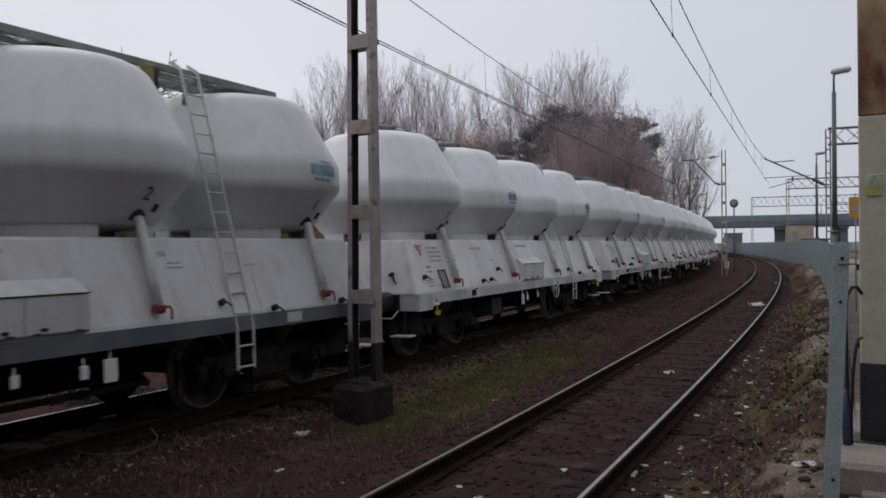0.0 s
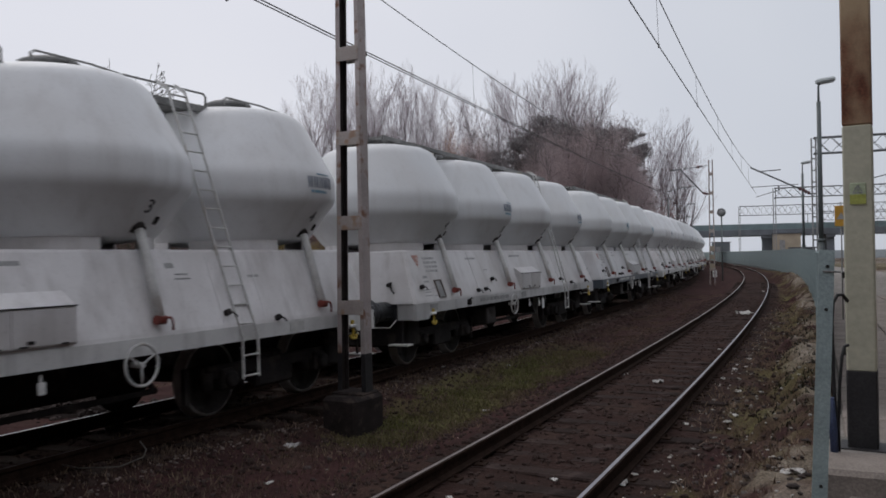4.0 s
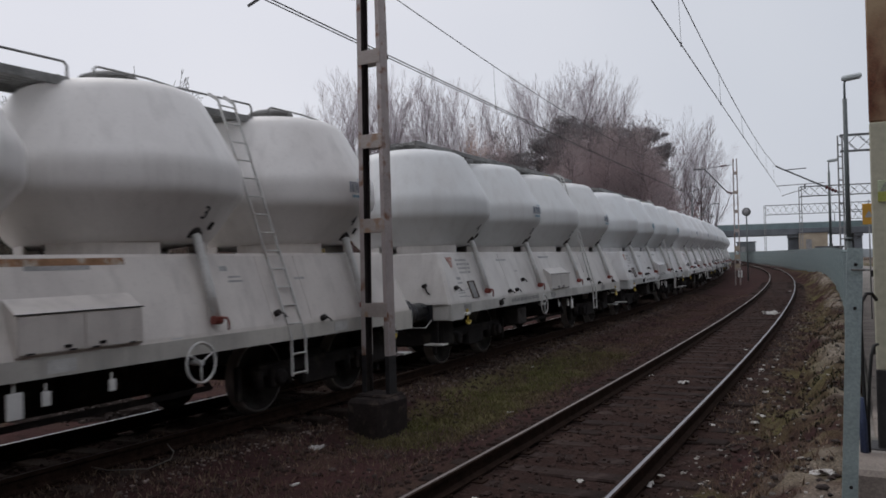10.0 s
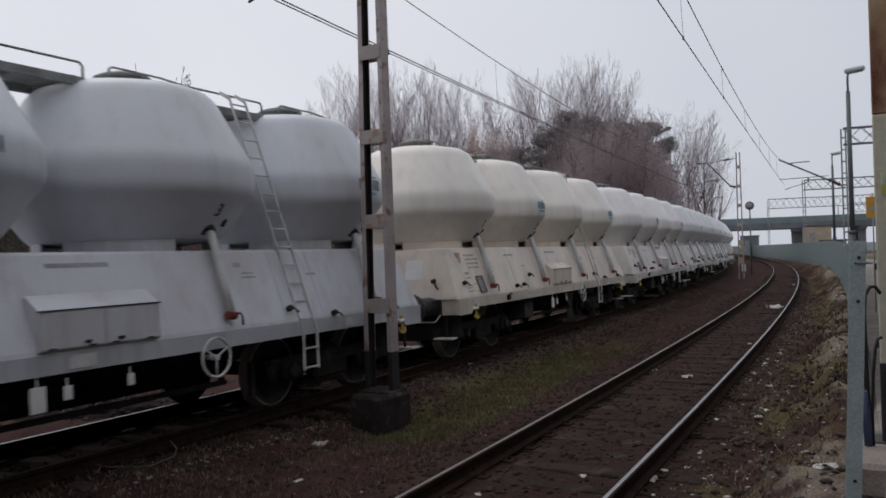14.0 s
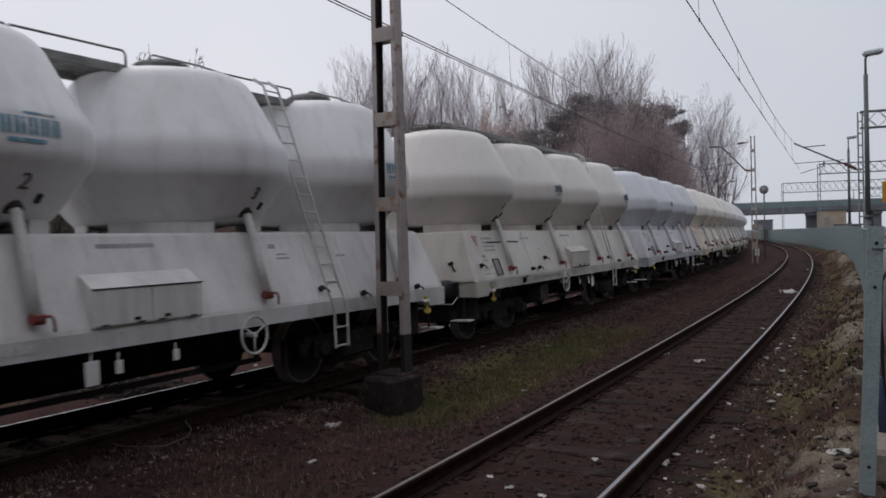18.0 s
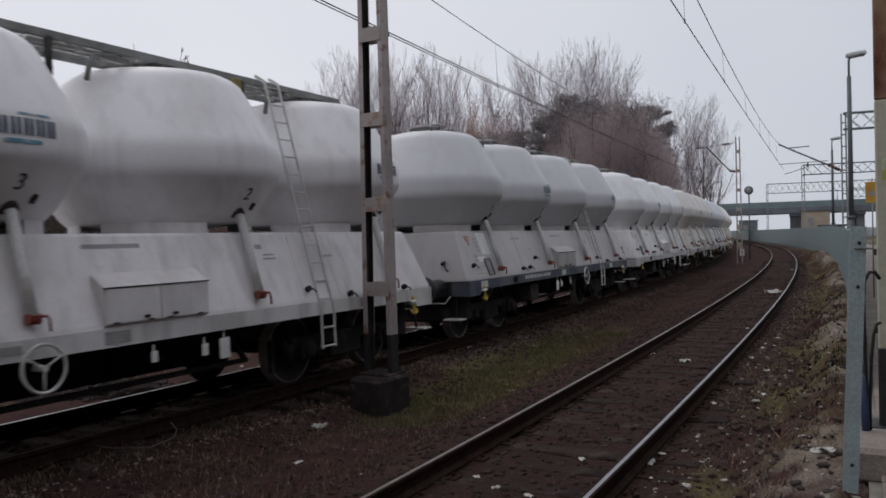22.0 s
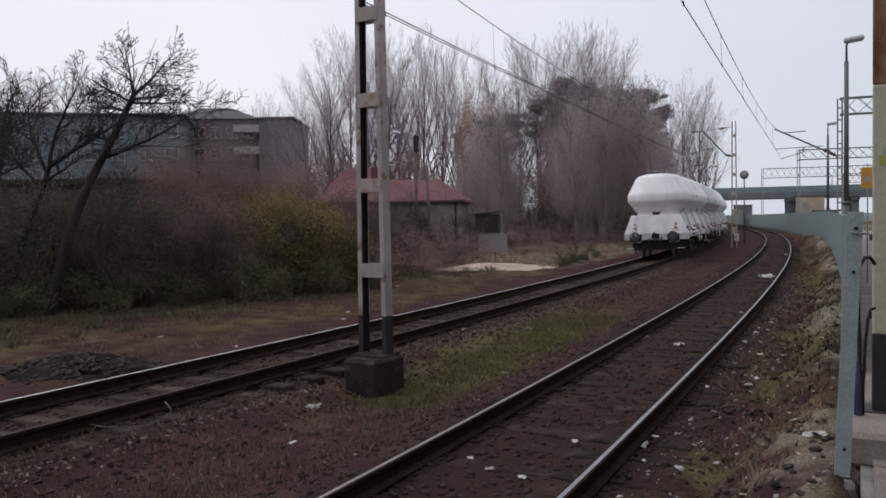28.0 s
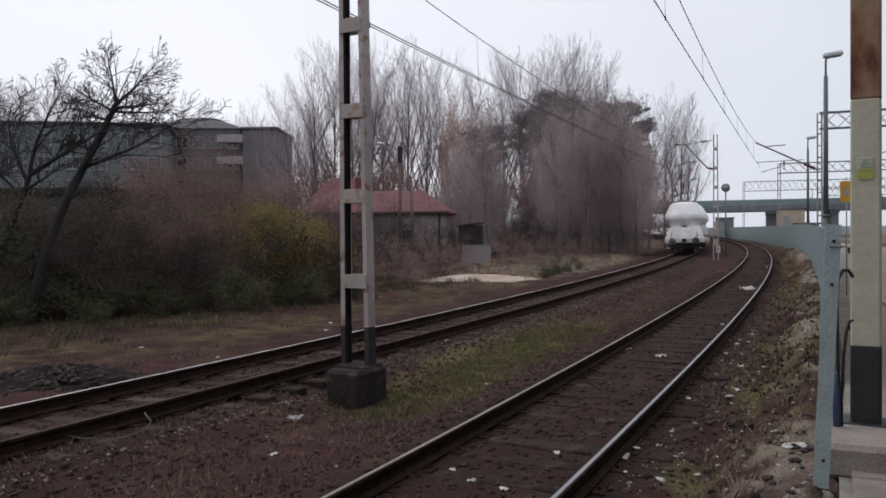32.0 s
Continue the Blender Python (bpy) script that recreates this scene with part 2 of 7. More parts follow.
M_STONE = mat("ballast_stone", (0.060, 0.041, 0.036), 0.95, vary=0.3, scale=9, random=0.3, spec=0.08)
M_CONC = mat("weathered_concrete", (0.30, 0.275, 0.25), 0.9, vary=0.35, scale=3, wear=((0.16, 0.15, 0.13), 0.4, 2.5))
M_DARKCONC = mat("dark_footing_concrete", (0.042, 0.034, 0.032), 0.95, vary=0.4, scale=4, spec=0.1, wear=((0.075, 0.058, 0.05), 0.2, 6))
M_MASTP = mat("mast_grey_paint", (0.44, 0.385, 0.37), 0.65, vary=0.25, scale=3, wear=((0.20, 0.10, 0.06), 0.22, 5.0))
M_MASTL = mat("mast_plate_paint", (0.44, 0.385, 0.355), 0.65, vary=0.25, scale=4, wear=((0.33, 0.22, 0.155), 0.3, 7.0))
# dark colour standing for the shade inside the mast channels
M_HOLLOW = mat("hollow_shade_steel", (0.045, 0.036, 0.034), 0.9, vary=0.4, scale=4)
M_TAR = mat("black_tar_paint", (0.03, 0.028, 0.03), 0.6, vary=0.4, scale=5)
M_STEEL = mat("far_steel_paint", (0.17, 0.175, 0.18), 0.6, vary=0.3, scale=2)
M_STEELL = mat("pale_steel_paint", (0.32, 0.32, 0.32), 0.6, vary=0.3, scale=2)
M_WIRE = mat("copper_wire", (0.05, 0.045, 0.045), 0.6, metal=0.3, vary=0.2)
M_FENCE = mat("grey_green_fence_paint", (0.31, 0.38, 0.38), 0.55, vary=0.2, scale=2, wear=((0.20, 0.21, 0.20), 0.3, 2))
M_POST = mat("galvanised_post", (0.36, 0.44, 0.44), 0.5, metal=0.2, vary=0.2, scale=4)
M_COLUMN = mat("peeling_column_paint", (0.50, 0.48, 0.37), 0.7, vary=0.12, scale=4, fine=20, wear=((0.24, 0.12, 0.05), 0.40, 1.6), streak=0.4)
M_COLRUST = mat("column_rust", (0.19, 0.07, 0.038), 0.85, vary=0.4, scale=3, wear=((0.40, 0.29, 0.18), 0.5, 2.0), streak=0.5)
M_LIME = mat("warning_plate_yellow", (0.42, 0.44, 0.10), 0.5, vary=0.2)
M_LIMEP = mat("warning_plate_pale", (0.50, 0.56, 0.38), 0.5, vary=0.2)
M_ORANGE = mat("orange_sign", (0.62, 0.33, 0.04), 0.5, vary=0.15)
M_SLAB = mat("platform_slab", (0.28, 0.24, 0.21), 0.9, vary=0.3, scale=3, random=0.15, wear=((0.20, 0.17, 0.15), 0.35, 3))
M_HOSEB = mat("blue_hose", (0.05, 0.07, 0.14), 0.5, vary=0.3)

M_BARK = mat("grey_brown_bark", (0.17, 0.14, 0.145), 0.95, vary=0.3, scale=3)
M_OAKBARK = mat("dim_brown_bark", (0.22, 0.185, 0.185), 0.95, vary=0.3, scale=3)
M_TWIG = mat("pale_twigs", (0.40, 0.335, 0.36), 0.95, vary=0.2, scale=1)
M_DARKBARK = mat("dark_wet_bark", (0.032, 0.027, 0.026), 0.95, vary=0.4, scale=4)
# brown leaves lifted well above their own tone, in place of distance haze
M_LEAFBROWN = mat("dry_brown_leaves_hazed", (0.53, 0.43, 0.43), 0.9, vary=0.06, scale=0.5, random=0.05, tint=(0.44, 0.385, 0.385), bump=0, leaf=0.6)
M_LEAFPINE = mat("dark_needles", (0.30, 0.28, 0.285), 0.9, vary=0.15, scale=0.6, random=0.2, bump=0, leaf=0.4)
M_LEAFOCHRE = mat("ochre_leaves", (0.56, 0.40, 0.34), 0.9, vary=0.15, scale=0.6, random=0.2, bump=0, leaf=0.5)
M_LEAFDARK = mat("dark_hedge_leaves", (0.075, 0.094, 0.062), 0.9, vary=0.3, scale=0.8, random=0.35, tint=(0.125, 0.085, 0.072), bump=0, leaf=0.4)
M_LEAFSCRUB = mat("dull_green_scrub_leaves", (0.112, 0.142, 0.070), 0.9, vary=0.3, scale=1.5, random=0.4, tint=(0.13, 0.10, 0.075), bump=0, leaf=0.4)
M_HEDGEBARK = mat("brown_hedge_stems", (0.07, 0.052, 0.047), 0.95, vary=0.3, scale=4)
M_LEAFYELLOW = mat("yellow_green_leaves", (0.33, 0.25, 0.095), 0.9, vary=0.3, scale=1.3, random=0.3, tint=(0.20, 0.155, 0.07), bump=0, leaf=0.45)
# paler copy for the farther shrubs; the lift stands for haze
M_LEAFRED = mat("red_brown_leaves", (0.36, 0.225, 0.205), 0.9, vary=0.25, scale=0.9, random=0.25, tint=(0.27, 0.20, 0.19), bump=0, leaf=0.6)
# darker near copy of the same leaves, without the haze lift
M_LEAFREDNEAR = mat("red_brown_leaves_near", (0.225, 0.138, 0.128), 0.9, vary=0.25, scale=0.9, random=0.25, tint=(0.165, 0.122, 0.105), bump=0, leaf=0.5)
M_CABLE = mat("dusty_cable_sheath", (0.15, 0.135, 0.12), 0.8, vary=0.3, scale=8)
M_GRASS = mat("mossy_grass", (0.165, 0.165, 0.055), 0.9, vary=0.35, scale=0.9, random=0.4, tint=(0.17, 0.130, 0.068))
M_HEDGEGRASS = mat("dark_rough_grass", (0.075, 0.075, 0.036), 0.9, vary=0.3, scale=1.2, random=0.4, tint=(0.085, 0.066, 0.04))
M_DRYGRASS = mat("dry_grass", (0.215, 0.150, 0.110), 0.9, vary=0.3, scale=1.2, random=0.4)
M_TALLGRASS = mat("dead_tall_grass", (0.36, 0.275, 0.215), 0.9, vary=0.3, scale=0.5, random=0.3, tint=(0.27, 0.22, 0.14))

M_WALL = mat("old_plaster_wall", (0.33, 0.275, 0.26), 0.9, vary=0.3, scale=1.2, wear=((0.20, 0.16, 0.15), 0.35, 1.0))
M_ROOF = mat("red_brown_roof", (0.150, 0.056, 0.060), 0.85, vary=0.3, scale=1.5)
M_DARKWOOD = mat("dark_boards", (0.04, 0.035, 0.035), 0.85, vary=0.3)
M_POLEWOOD = mat("weathered_pole_wood", (0.17, 0.125, 0.12), 0.95, vary=0.3, scale=3)
M_GLASS = mat("dim_window_glass", (0.04, 0.045, 0.05), 0.12, vary=0.1, bump=0, spec=0.6)
M_PALEWALL = mat("pale_wall", (0.36, 0.33, 0.33), 0.9, vary=0.2, scale=1)
M_FLATS = mat("grey_flats_wall", (0.155, 0.15, 0.16), 0.9, vary=0.2, scale=0.4)
M_FLATSB = mat("blue_grey_flats_wall", (0.145, 0.172, 0.182), 0.9, vary=0.2, scale=0.4)
M_FLATROOF = mat("dark_flat_roof", (0.10, 0.10, 0.11), 0.9, vary=0.2, scale=0.4)
M_BRIDGE = mat("bridge_concrete", (0.19, 0.205, 0.225), 0.9, vary=0.3, scale=0.5)
M_TEAL = mat("teal_parapet", (0.20, 0.27, 0.28), 0.7, vary=0.2, scale=0.5)
M_BEIGE = mat("beige_render", (0.45, 0.38, 0.29), 0.9, vary=0.2, scale=0.6)
M_HUT = mat("grey_hut_paint", (0.16, 0.18, 0.19), 0.7, vary=0.2, scale=1.5)
M_LAMP = mat("lamp_head_grey", (0.52, 0.56, 0.56), 0.5, vary=0.15)
M_POLE = mat("lamp_pole_green_grey", (0.13, 0.15, 0.15), 0.55, vary=0.25, scale=2)


def ground_mat():
    m = bpy.data.materials.new("trackside_earth")
    m.use_nodes = True
    n, l = m.node_tree.nodes, m.node_tree.links
    b = n["Principled BSDF"]
    co = n.new("ShaderNodeTexCoord")
    zone = n.new("ShaderNodeVertexColor")
    zone.layer_name = "zone"
    sep = n.new("ShaderNodeSeparateColor")
    l.new(zone.outputs["Color"], sep.inputs[0])

    def noise_of(scale, detail=5.0):
        q = n.new("ShaderNodeTexNoise")
        q.inputs["Scale"].default_value = scale
        q.inputs["Detail"].default_value = detail
        l.new(co.outputs["Object"], q.inputs["Vector"])
        return q.outputs["Fac"]

    def mask(channel, fac, lo, hi):
        a = n.new("ShaderNodeMath")
        a.operation = "ADD"
        l.new(sep.outputs[channel], a.inputs[0])
        l.new(fac, a.inputs[1])
        r = n.new("ShaderNodeMapRange")
        r.inputs[1].default_value, r.inputs[2].default_value = lo, hi
        l.new(a.outputs[0], r.inputs[0])
        return r.outputs[0]

    def mixed(fac, a, col):
        x = n.new("ShaderNodeMix")
        x.data_type = "RGBA"
        l.new(fac, x.inputs[0])
        l.new(a, x.inputs[6])
        x.inputs[7].default_value = (*col, 1)
        return x.outputs[2]

    def spread(fac, lo, hi, a=0.0, c=1.0):
        r = n.new("ShaderNodeMapRange")
        r.inputs[1].default_value, r.inputs[2].default_value = lo, hi
        r.inputs[3].default_value, r.inputs[4].default_value = a, c
        l.new(fac, r.inputs[0])
        return r.outputs[0]

    wide, mid, fine, grit = noise_of(0.35), noise_of(2.2), noise_of(14.0), noise_of(55.0, 2.0)
    base = n.new("ShaderNodeRGB")
    base.outputs[0].default_value = (0.0455, 0.0232, 0.0225, 1)
    out = mixed(spread(mid, 0.4, 0.7), base.outputs[0], (0.0730, 0.0366, 0.0338))
    out = mixed(spread(wide, 0.5, 0.75, 0, 0.7), out, (0.0350, 0.0223, 0.0198))
    out = mixed(mask("Green", mid, 0.75, 1.25), out, (0.112, 0.098, 0.046))
    out = mixed(mask("Red", mid, 0.85, 1.35), out, (0.2700, 0.2300, 0.1900))
    out = mixed(mask("Blue", fine, 0.95, 1.45), out, (0.0410, 0.0244, 0.0209))
    out = mixed(spread(fine, 0.58, 0.8, 0, 0.5), out, (0.1353, 0.0829, 0.0687))
    out = mixed(spread(noise_of(0.9), 0.52, 0.72, 0, 0.55), out, (0.092, 0.060, 0.045))
    out = mixed(spread(noise_of(6.0), 0.58, 0.72, 0, 0.5), out, (0.030, 0.024, 0.021))
    gm = n.new("ShaderNodeMix")
    gm.data_type = "RGBA"
    gm.blend_type = "MULTIPLY"
    gm.inputs[0].default_value = 0.8
    l.new(out, gm.inputs[6])
    l.new(spread(grit, 0.3, 0.7, 0.4, 1.4), gm.inputs[7])
    l.new(gm.outputs[2], b.inputs["Base Color"])
    b.inputs["Roughness"].default_value = 1.0
    b.inputs["Specular IOR Level"].default_value = 0.06
    bp = n.new("ShaderNodeBump")
    bp.inputs["Strength"].default_value = 0.7
    bp.inputs["Distance"].default_value = 0.05
    l.new(fine, bp.inputs["Height"])
    b2 = n.new("ShaderNodeBump")
    b2.inputs["Strength"].default_value = 0.5
    b2.inputs["Distance"].default_value = 0.015
    l.new(grit, b2.inputs["Height"])
    l.new(bp.outputs[0], b2.inputs["Normal"])
    l.new(b2.outputs[0], b.inputs["Normal"])
    return m


M_GROUND = ground_mat()

# ---------------------------------------------------------------- mesh building


class G:
    """Collects the vertices and faces of one mesh."""

    def __init__(self):
        self.v, self.f, self.m, self.s = [], [], [], []

    def add(self, verts, faces, mi=0, smooth=False):
        k = len(self.v)
        self.v.extend(tuple(map(float, p)) for p in verts)
        self.f.extend(tuple(i + k for i in q) for q in faces)
        self.m.extend([mi] * len(faces))
        self.s.extend([smooth] * len(faces))
        return self

    def box(self, c, size, bev=0.0, turn=None, mi=0):
        hx, hy, hz = (a / 2 for a in size)
        bev = min(bev, 0.45 * 2 * min(hx, hy, hz))
        pts, faces = [], []
        if bev <= 0:
            pts = [Vector((x, y, z)) for x in (-hx, hx) for y in (-hy, hy) for z in (-hz, hz)]
            faces = [(0, 1, 3, 2), (4, 6, 7, 5), (0, 4, 5, 1), (2, 3, 7, 6), (0, 2, 6, 4), (1, 5, 7, 3)]
        else:
            idx = {}
            for sx in (-1, 1):
                for sy in (-1, 1):
                    for sz in (-1, 1):
                        for ax in range(3):
                            p = [sx * (hx - bev), sy * (hy - bev), sz * (hz - bev)]
                            p[ax] = (sx * hx, sy * hy, sz * hz)[ax]
                            idx[sx, sy, sz, ax] = len(pts)
                            pts.append(Vector(p))
            for ax in range(3):
                o = [a for a in range(3) if a != ax]
                for sg in (-1, 1):
                    ring = []
                    for a, b in ((-1, -1), (1, -1), (1, 1), (-1, 1)):
                        k = [0, 0, 0]
                        k[ax], k[o[0]], k[o[1]] = sg, a, b
                        ring.append(idx[(*k, ax)])
                    faces.append(tuple(ring))
            for ax in range(3):
                o = [a for a in range(3) if a != ax]
                for a in (-1, 1):
                    for b in (-1, 1):
                        k0, k1 = [0, 0, 0], [0, 0, 0]
                        k0[ax], k1[ax] = -1, 1
                        k0[o[0]] = k1[o[0]] = a
                        k0[o[1]] = k1[o[1]] = b
                        faces.append((idx[(*k0, o[0])], idx[(*k1, o[0])], idx[(*k1, o[1])], idx[(*k0, o[1])]))
            for sx in (-1, 1):
                for sy in (-1, 1):
                    for sz in (-1, 1):
                        faces.append(tuple(idx[sx, sy, sz, a] for a in range(3)))
        if turn is not None:
            pts = [turn @ p for p in pts]
        c = Vector(c)
        return self.add([p + c for p in pts], faces, mi)

    def beam(self, a, b, w, h, up=(0, 0, 1), mi=0, bev=0.0):
        """A box from a to b, w wide and h high."""
        a, b = Vector(a), Vector(b)
        y = (b - a).normalized()
        x = y.cross(Vector(up))
        x = x.normalized() if x.length > 1e-5 else y.orthogonal().normalized()
        z = x.cross(y)
        return self.box((a + b) / 2, (w, (b - a).length, h), bev, Matrix((x, y, z)).transposed(), mi)

    def tube(self, a, b, r0, r1=None, n=8, caps=True, mi=0):
        a, b = Vector(a), Vector(b)
        r1 = r0 if r1 is None else r1
        y = (b - a).normalized()
        x = y.orthogonal().normalized()
        z = x.cross(y)
        pts = []
        for p, r in ((a, r0), (b, r1)):
            pts += [p + (x * math.cos(2 * math.pi * i / n) + z * math.sin(2 * math.pi * i / n)) * r for i in range(n)]
        self.add(pts, [(i, (i + 1) % n, n + (i + 1) % n, n + i) for i in range(n)], mi, n > 4)
        if caps:
            self.add(pts, [tuple(range(n)), tuple(range(2 * n - 1, n - 1, -1))], mi)
        return self

    def pipe(self, pts, r, n=7, mi=0):
        """A bent tube along the points."""
        pts = [Vector(p) for p in pts]
        rings, x = [], None
        for i, p in enumerate(pts):
            d = (pts[min(i + 1, len(pts) - 1)] - pts[max(i - 1, 0)]).normalized()
            x = d.orthogonal().normalized() if x is None else (x - d * x.dot(d)).normalized()
            z = d.cross(x)
            rings.append([p + (x * math.cos(2 * math.pi * k / n) + z * math.sin(2 * math.pi * k / n)) * r for k in range(n)])
        verts = [q for ring in rings for q in ring]
        faces = [(i * n + k, i * n + (k + 1) % n, (i + 1) * n + (k + 1) % n, (i + 1) * n + k) for i in range(len(pts) - 1) for k in range(n)]
        self.add(verts, faces, mi, True)
        self.add(verts, [tuple(range(n)), tuple(range(len(verts) - 1, len(verts) - n - 1, -1))], mi)
        return self

    def lathe(self, prof, n=32, c=(0, 0, 0), sx=1.0, sy=1.0, mi=0, axis="z", smooth=True):
        """prof: (radius, height) pairs from end to end."""
        verts = []
        for r, h in prof:
            for i in range(n):
                a = 2 * math.pi * i / n
                p = (r * sx * math.cos(a), r * sy * math.sin(a), h)
                if axis == "x":
                    p = (p[2], p[0], p[1])
                elif axis == "y":
                    p = (p[1], p[2], p[0])
                verts.append((p[0] + c[0], p[1] + c[1], p[2] + c[2]))
        faces = [(j * n + i, j * n + (i + 1) % n, (j + 1) * n + (i + 1) % n, (j + 1) * n + i) for j in range(len(prof) - 1) for i in range(n)]
        self.add(verts, faces, mi, smooth)
        self.add(verts, [tuple(range(n - 1, -1, -1)), tuple(range(len(verts) - n, len(verts)))], mi)
        return self

    def sweep(self, prof, spots, mi=0, mats=None, closed=True):
        """prof: (right, up) pairs; spots: (place, right, up) along the way."""
        k = len(prof)
        verts = [p + r * a + u * b for p, r, u in spots for a, b in prof]
        n = k if closed else k - 1
        for j in range(n):
            self.add([], [], mi)
            base = len(self.v)
            j2 = (j + 1) % k
            strip = []
            for i in range(len(spots)):
                strip += [verts[i * k + j], verts[i * k + j2]]
            self.add(strip, [(2 * i, 2 * i + 1, 2 * i + 3, 2 * i + 2) for i in range(len(spots) - 1)], mats[j] if mats else mi)
        return self

    def mesh(self, name, *mats):
        me = bpy.data.meshes.new(name)
        me.from_pydata(self.v, [], self.f)
        for q in mats:
            me.materials.append(q)
        me.polygons.foreach_set("material_index", self.m)
        me.polygons.foreach_set("use_smooth", self.s)
        b = bmesh.new()
        b.from_mesh(me)
        bmesh.ops.remove_doubles(b, verts=b.verts, dist=1e-5)
        bmesh.ops.recalc_face_normals(b, faces=b.faces)
        b.to_mesh(me)
        b.free()
        me.update()
        return me


def part(name, g, material, parent, label="", at=None):
    mats = material if isinstance(material, (list, tuple)) else (material,)
    ob = new(name, g.mesh(name, *mats) if isinstance(g, G) else g)
    ob.parent = parent
    if at is not None:
        ob.matrix_basis = at
    if label:
        ob["label"] = label
    return ob


def thing(name, label, category, group="", kind="", at=None):
    ob = new(name)
    ob.empty_display_size = 0.2
    if at is not None:
        ob.matrix_basis = at
    return tagged(ob, label, category, group, kind)


# ---------------------------------------------------------------- the two tracks
STEP = 0.5
SS = np.arange(-300, 460 + STEP, STEP)
I0 = int(300 / STEP)


def line_table(th, off, curve):
    kap = np.array([curve(s) for s in SS])
    h = np.concatenate([[0], np.cumsum((kap[1:] + kap[:-1]) / 2 * STEP)])
    h = th - (h - h[I0])
    x = np.concatenate([[0], np.cumsum((np.sin(h[1:]) + np.sin(h[:-1])) / 2 * STEP)])
    y = np.concatenate([[0], np.cumsum((np.cos(h[1:]) + np.cos(h[:-1])) / 2 * STEP)])
    return x - x[I0] - math.cos(th) * off, y - y[I0] + math.sin(th) * off, h


FAR = line_table(0.46967, 7.8497, lambda s: 0.0016 if s > 32 else max(0.0, 0.00171 + 2.844e-5 * s))
NEAR = line_table(0.45494, 2.5925, lambda s: 0.00148 if s > -40 else 0.0)
CANT = radians(1.2)
DROP = -0.013


def on_line(tab, s, o=0.0, z=0.0):
    x, y, h = (float(np.interp(s, SS, q)) for q in tab)
    return Vector((x + math.cos(h) * o, y - math.sin(h) * o, z))


def heading(tab, s):
    return float(np.interp(s, SS, tab[2]))


def spots_on(tab, s0, s1, step, cant=0.0, o=0.0, z=0.0):
    out = []
    s = s0
    while s <= s1 + 1e-6:
        h = heading(tab, s)
        r = Vector((math.cos(h), -math.sin(h), 0)) * math.cos(cant) + Vector((0, 0, 1)) * math.sin(cant)
        f = Vector((math.sin(h), math.cos(h), 0))
        u = r.cross(f)
        out.append((on_line(tab, s, 0, DROP if cant else 0.0) + r * o + u * z, r, u))
        s += step
    return out


def offsets(tab, px, py):
    """How far along a line and how far to its right places lie."""
    th = tab[2][I0]
    s = px * math.sin(th) + py * math.cos(th)
    for _ in range(4):
        h = np.interp(s, SS, tab[2])
        dx, dy = px - np.interp(s, SS, tab[0]), py - np.interp(s, SS, tab[1])
        s = s + dx * np.sin(h) + dy * np.cos(h)
    h = np.interp(s, SS, tab[2])
    dx, dy = px - np.interp(s, SS, tab[0]), py - np.interp(s, SS, tab[1])
    return s, dx * np.cos(h) - dy * np.sin(h)


def smoothstep(a, b, x):
    t = np.clip((x - a) / (b - a), 0, 1)
    return t * t * (3 - 2 * t)


def ripple(x, y):
    return (np.sin(x * 1.7 + 1.3 * np.sin(y * 0.9)) * np.sin(y * 1.3 + 0.7 * np.sin(x * 1.1)) + 0.6 * np.sin(x * 3.9 + y * 2.3) * np.sin(y * 4.3 - x * 1.9) + 0.35 * np.sin(x * 9.1 - y * 7.7) * np.sin(y * 8.3 + x * 6.1))


FENCE_O = 2.47


def height(x, y):
    s1, o1 = offsets(FAR, x, y)
    s2, o2 = offsets(NEAR, x, y)
    z = -0.30 + 0.025 * ripple(x, y)
    for o, tilt, floor_z in ((o1, math.tan(CANT), -0.212), (o2, 0.0, -0.192)):
        bed = 1 - smoothstep(1.25, 2.0, np.abs(o))
        z = z * (1 - bed) + bed * (floor_z + 0.018 * ripple(x * 2, y * 2) + np.clip(o, -1.6, 1.6) * tilt)
    foot = 0.22 + 0.35 * smoothstep(20, 70, s2)
    bank = smoothstep(1.5, FENCE_O - 0.1, o2)
    z = z + bank * (foot + 0.30) + bank * (1 - bank) * 0.50 * ripple(x * 0.8, y * 0.8) + 0.07 * smoothstep(1.2, 1.8, o2) * ripple(x * 2.3, y * 2.3) + 0.04 * smoothstep(1.2, 1.7, o2) * ripple(x * 5.1 + 2, y * 4.7)
    z = np.where(o2 > FENCE_O + 0.16, np.minimum(z, -0.05), np.where(o2 > FENCE_O + 0.05, np.minimum(z, 0.19), z))
    z = z - 0.13 * np.exp(-((x + 1.15) ** 2 + (y - 10.8) ** 2) / 1.3)
    left = smoothstep(-2.2, -6.0, o1)
    return z + 0.05 * left


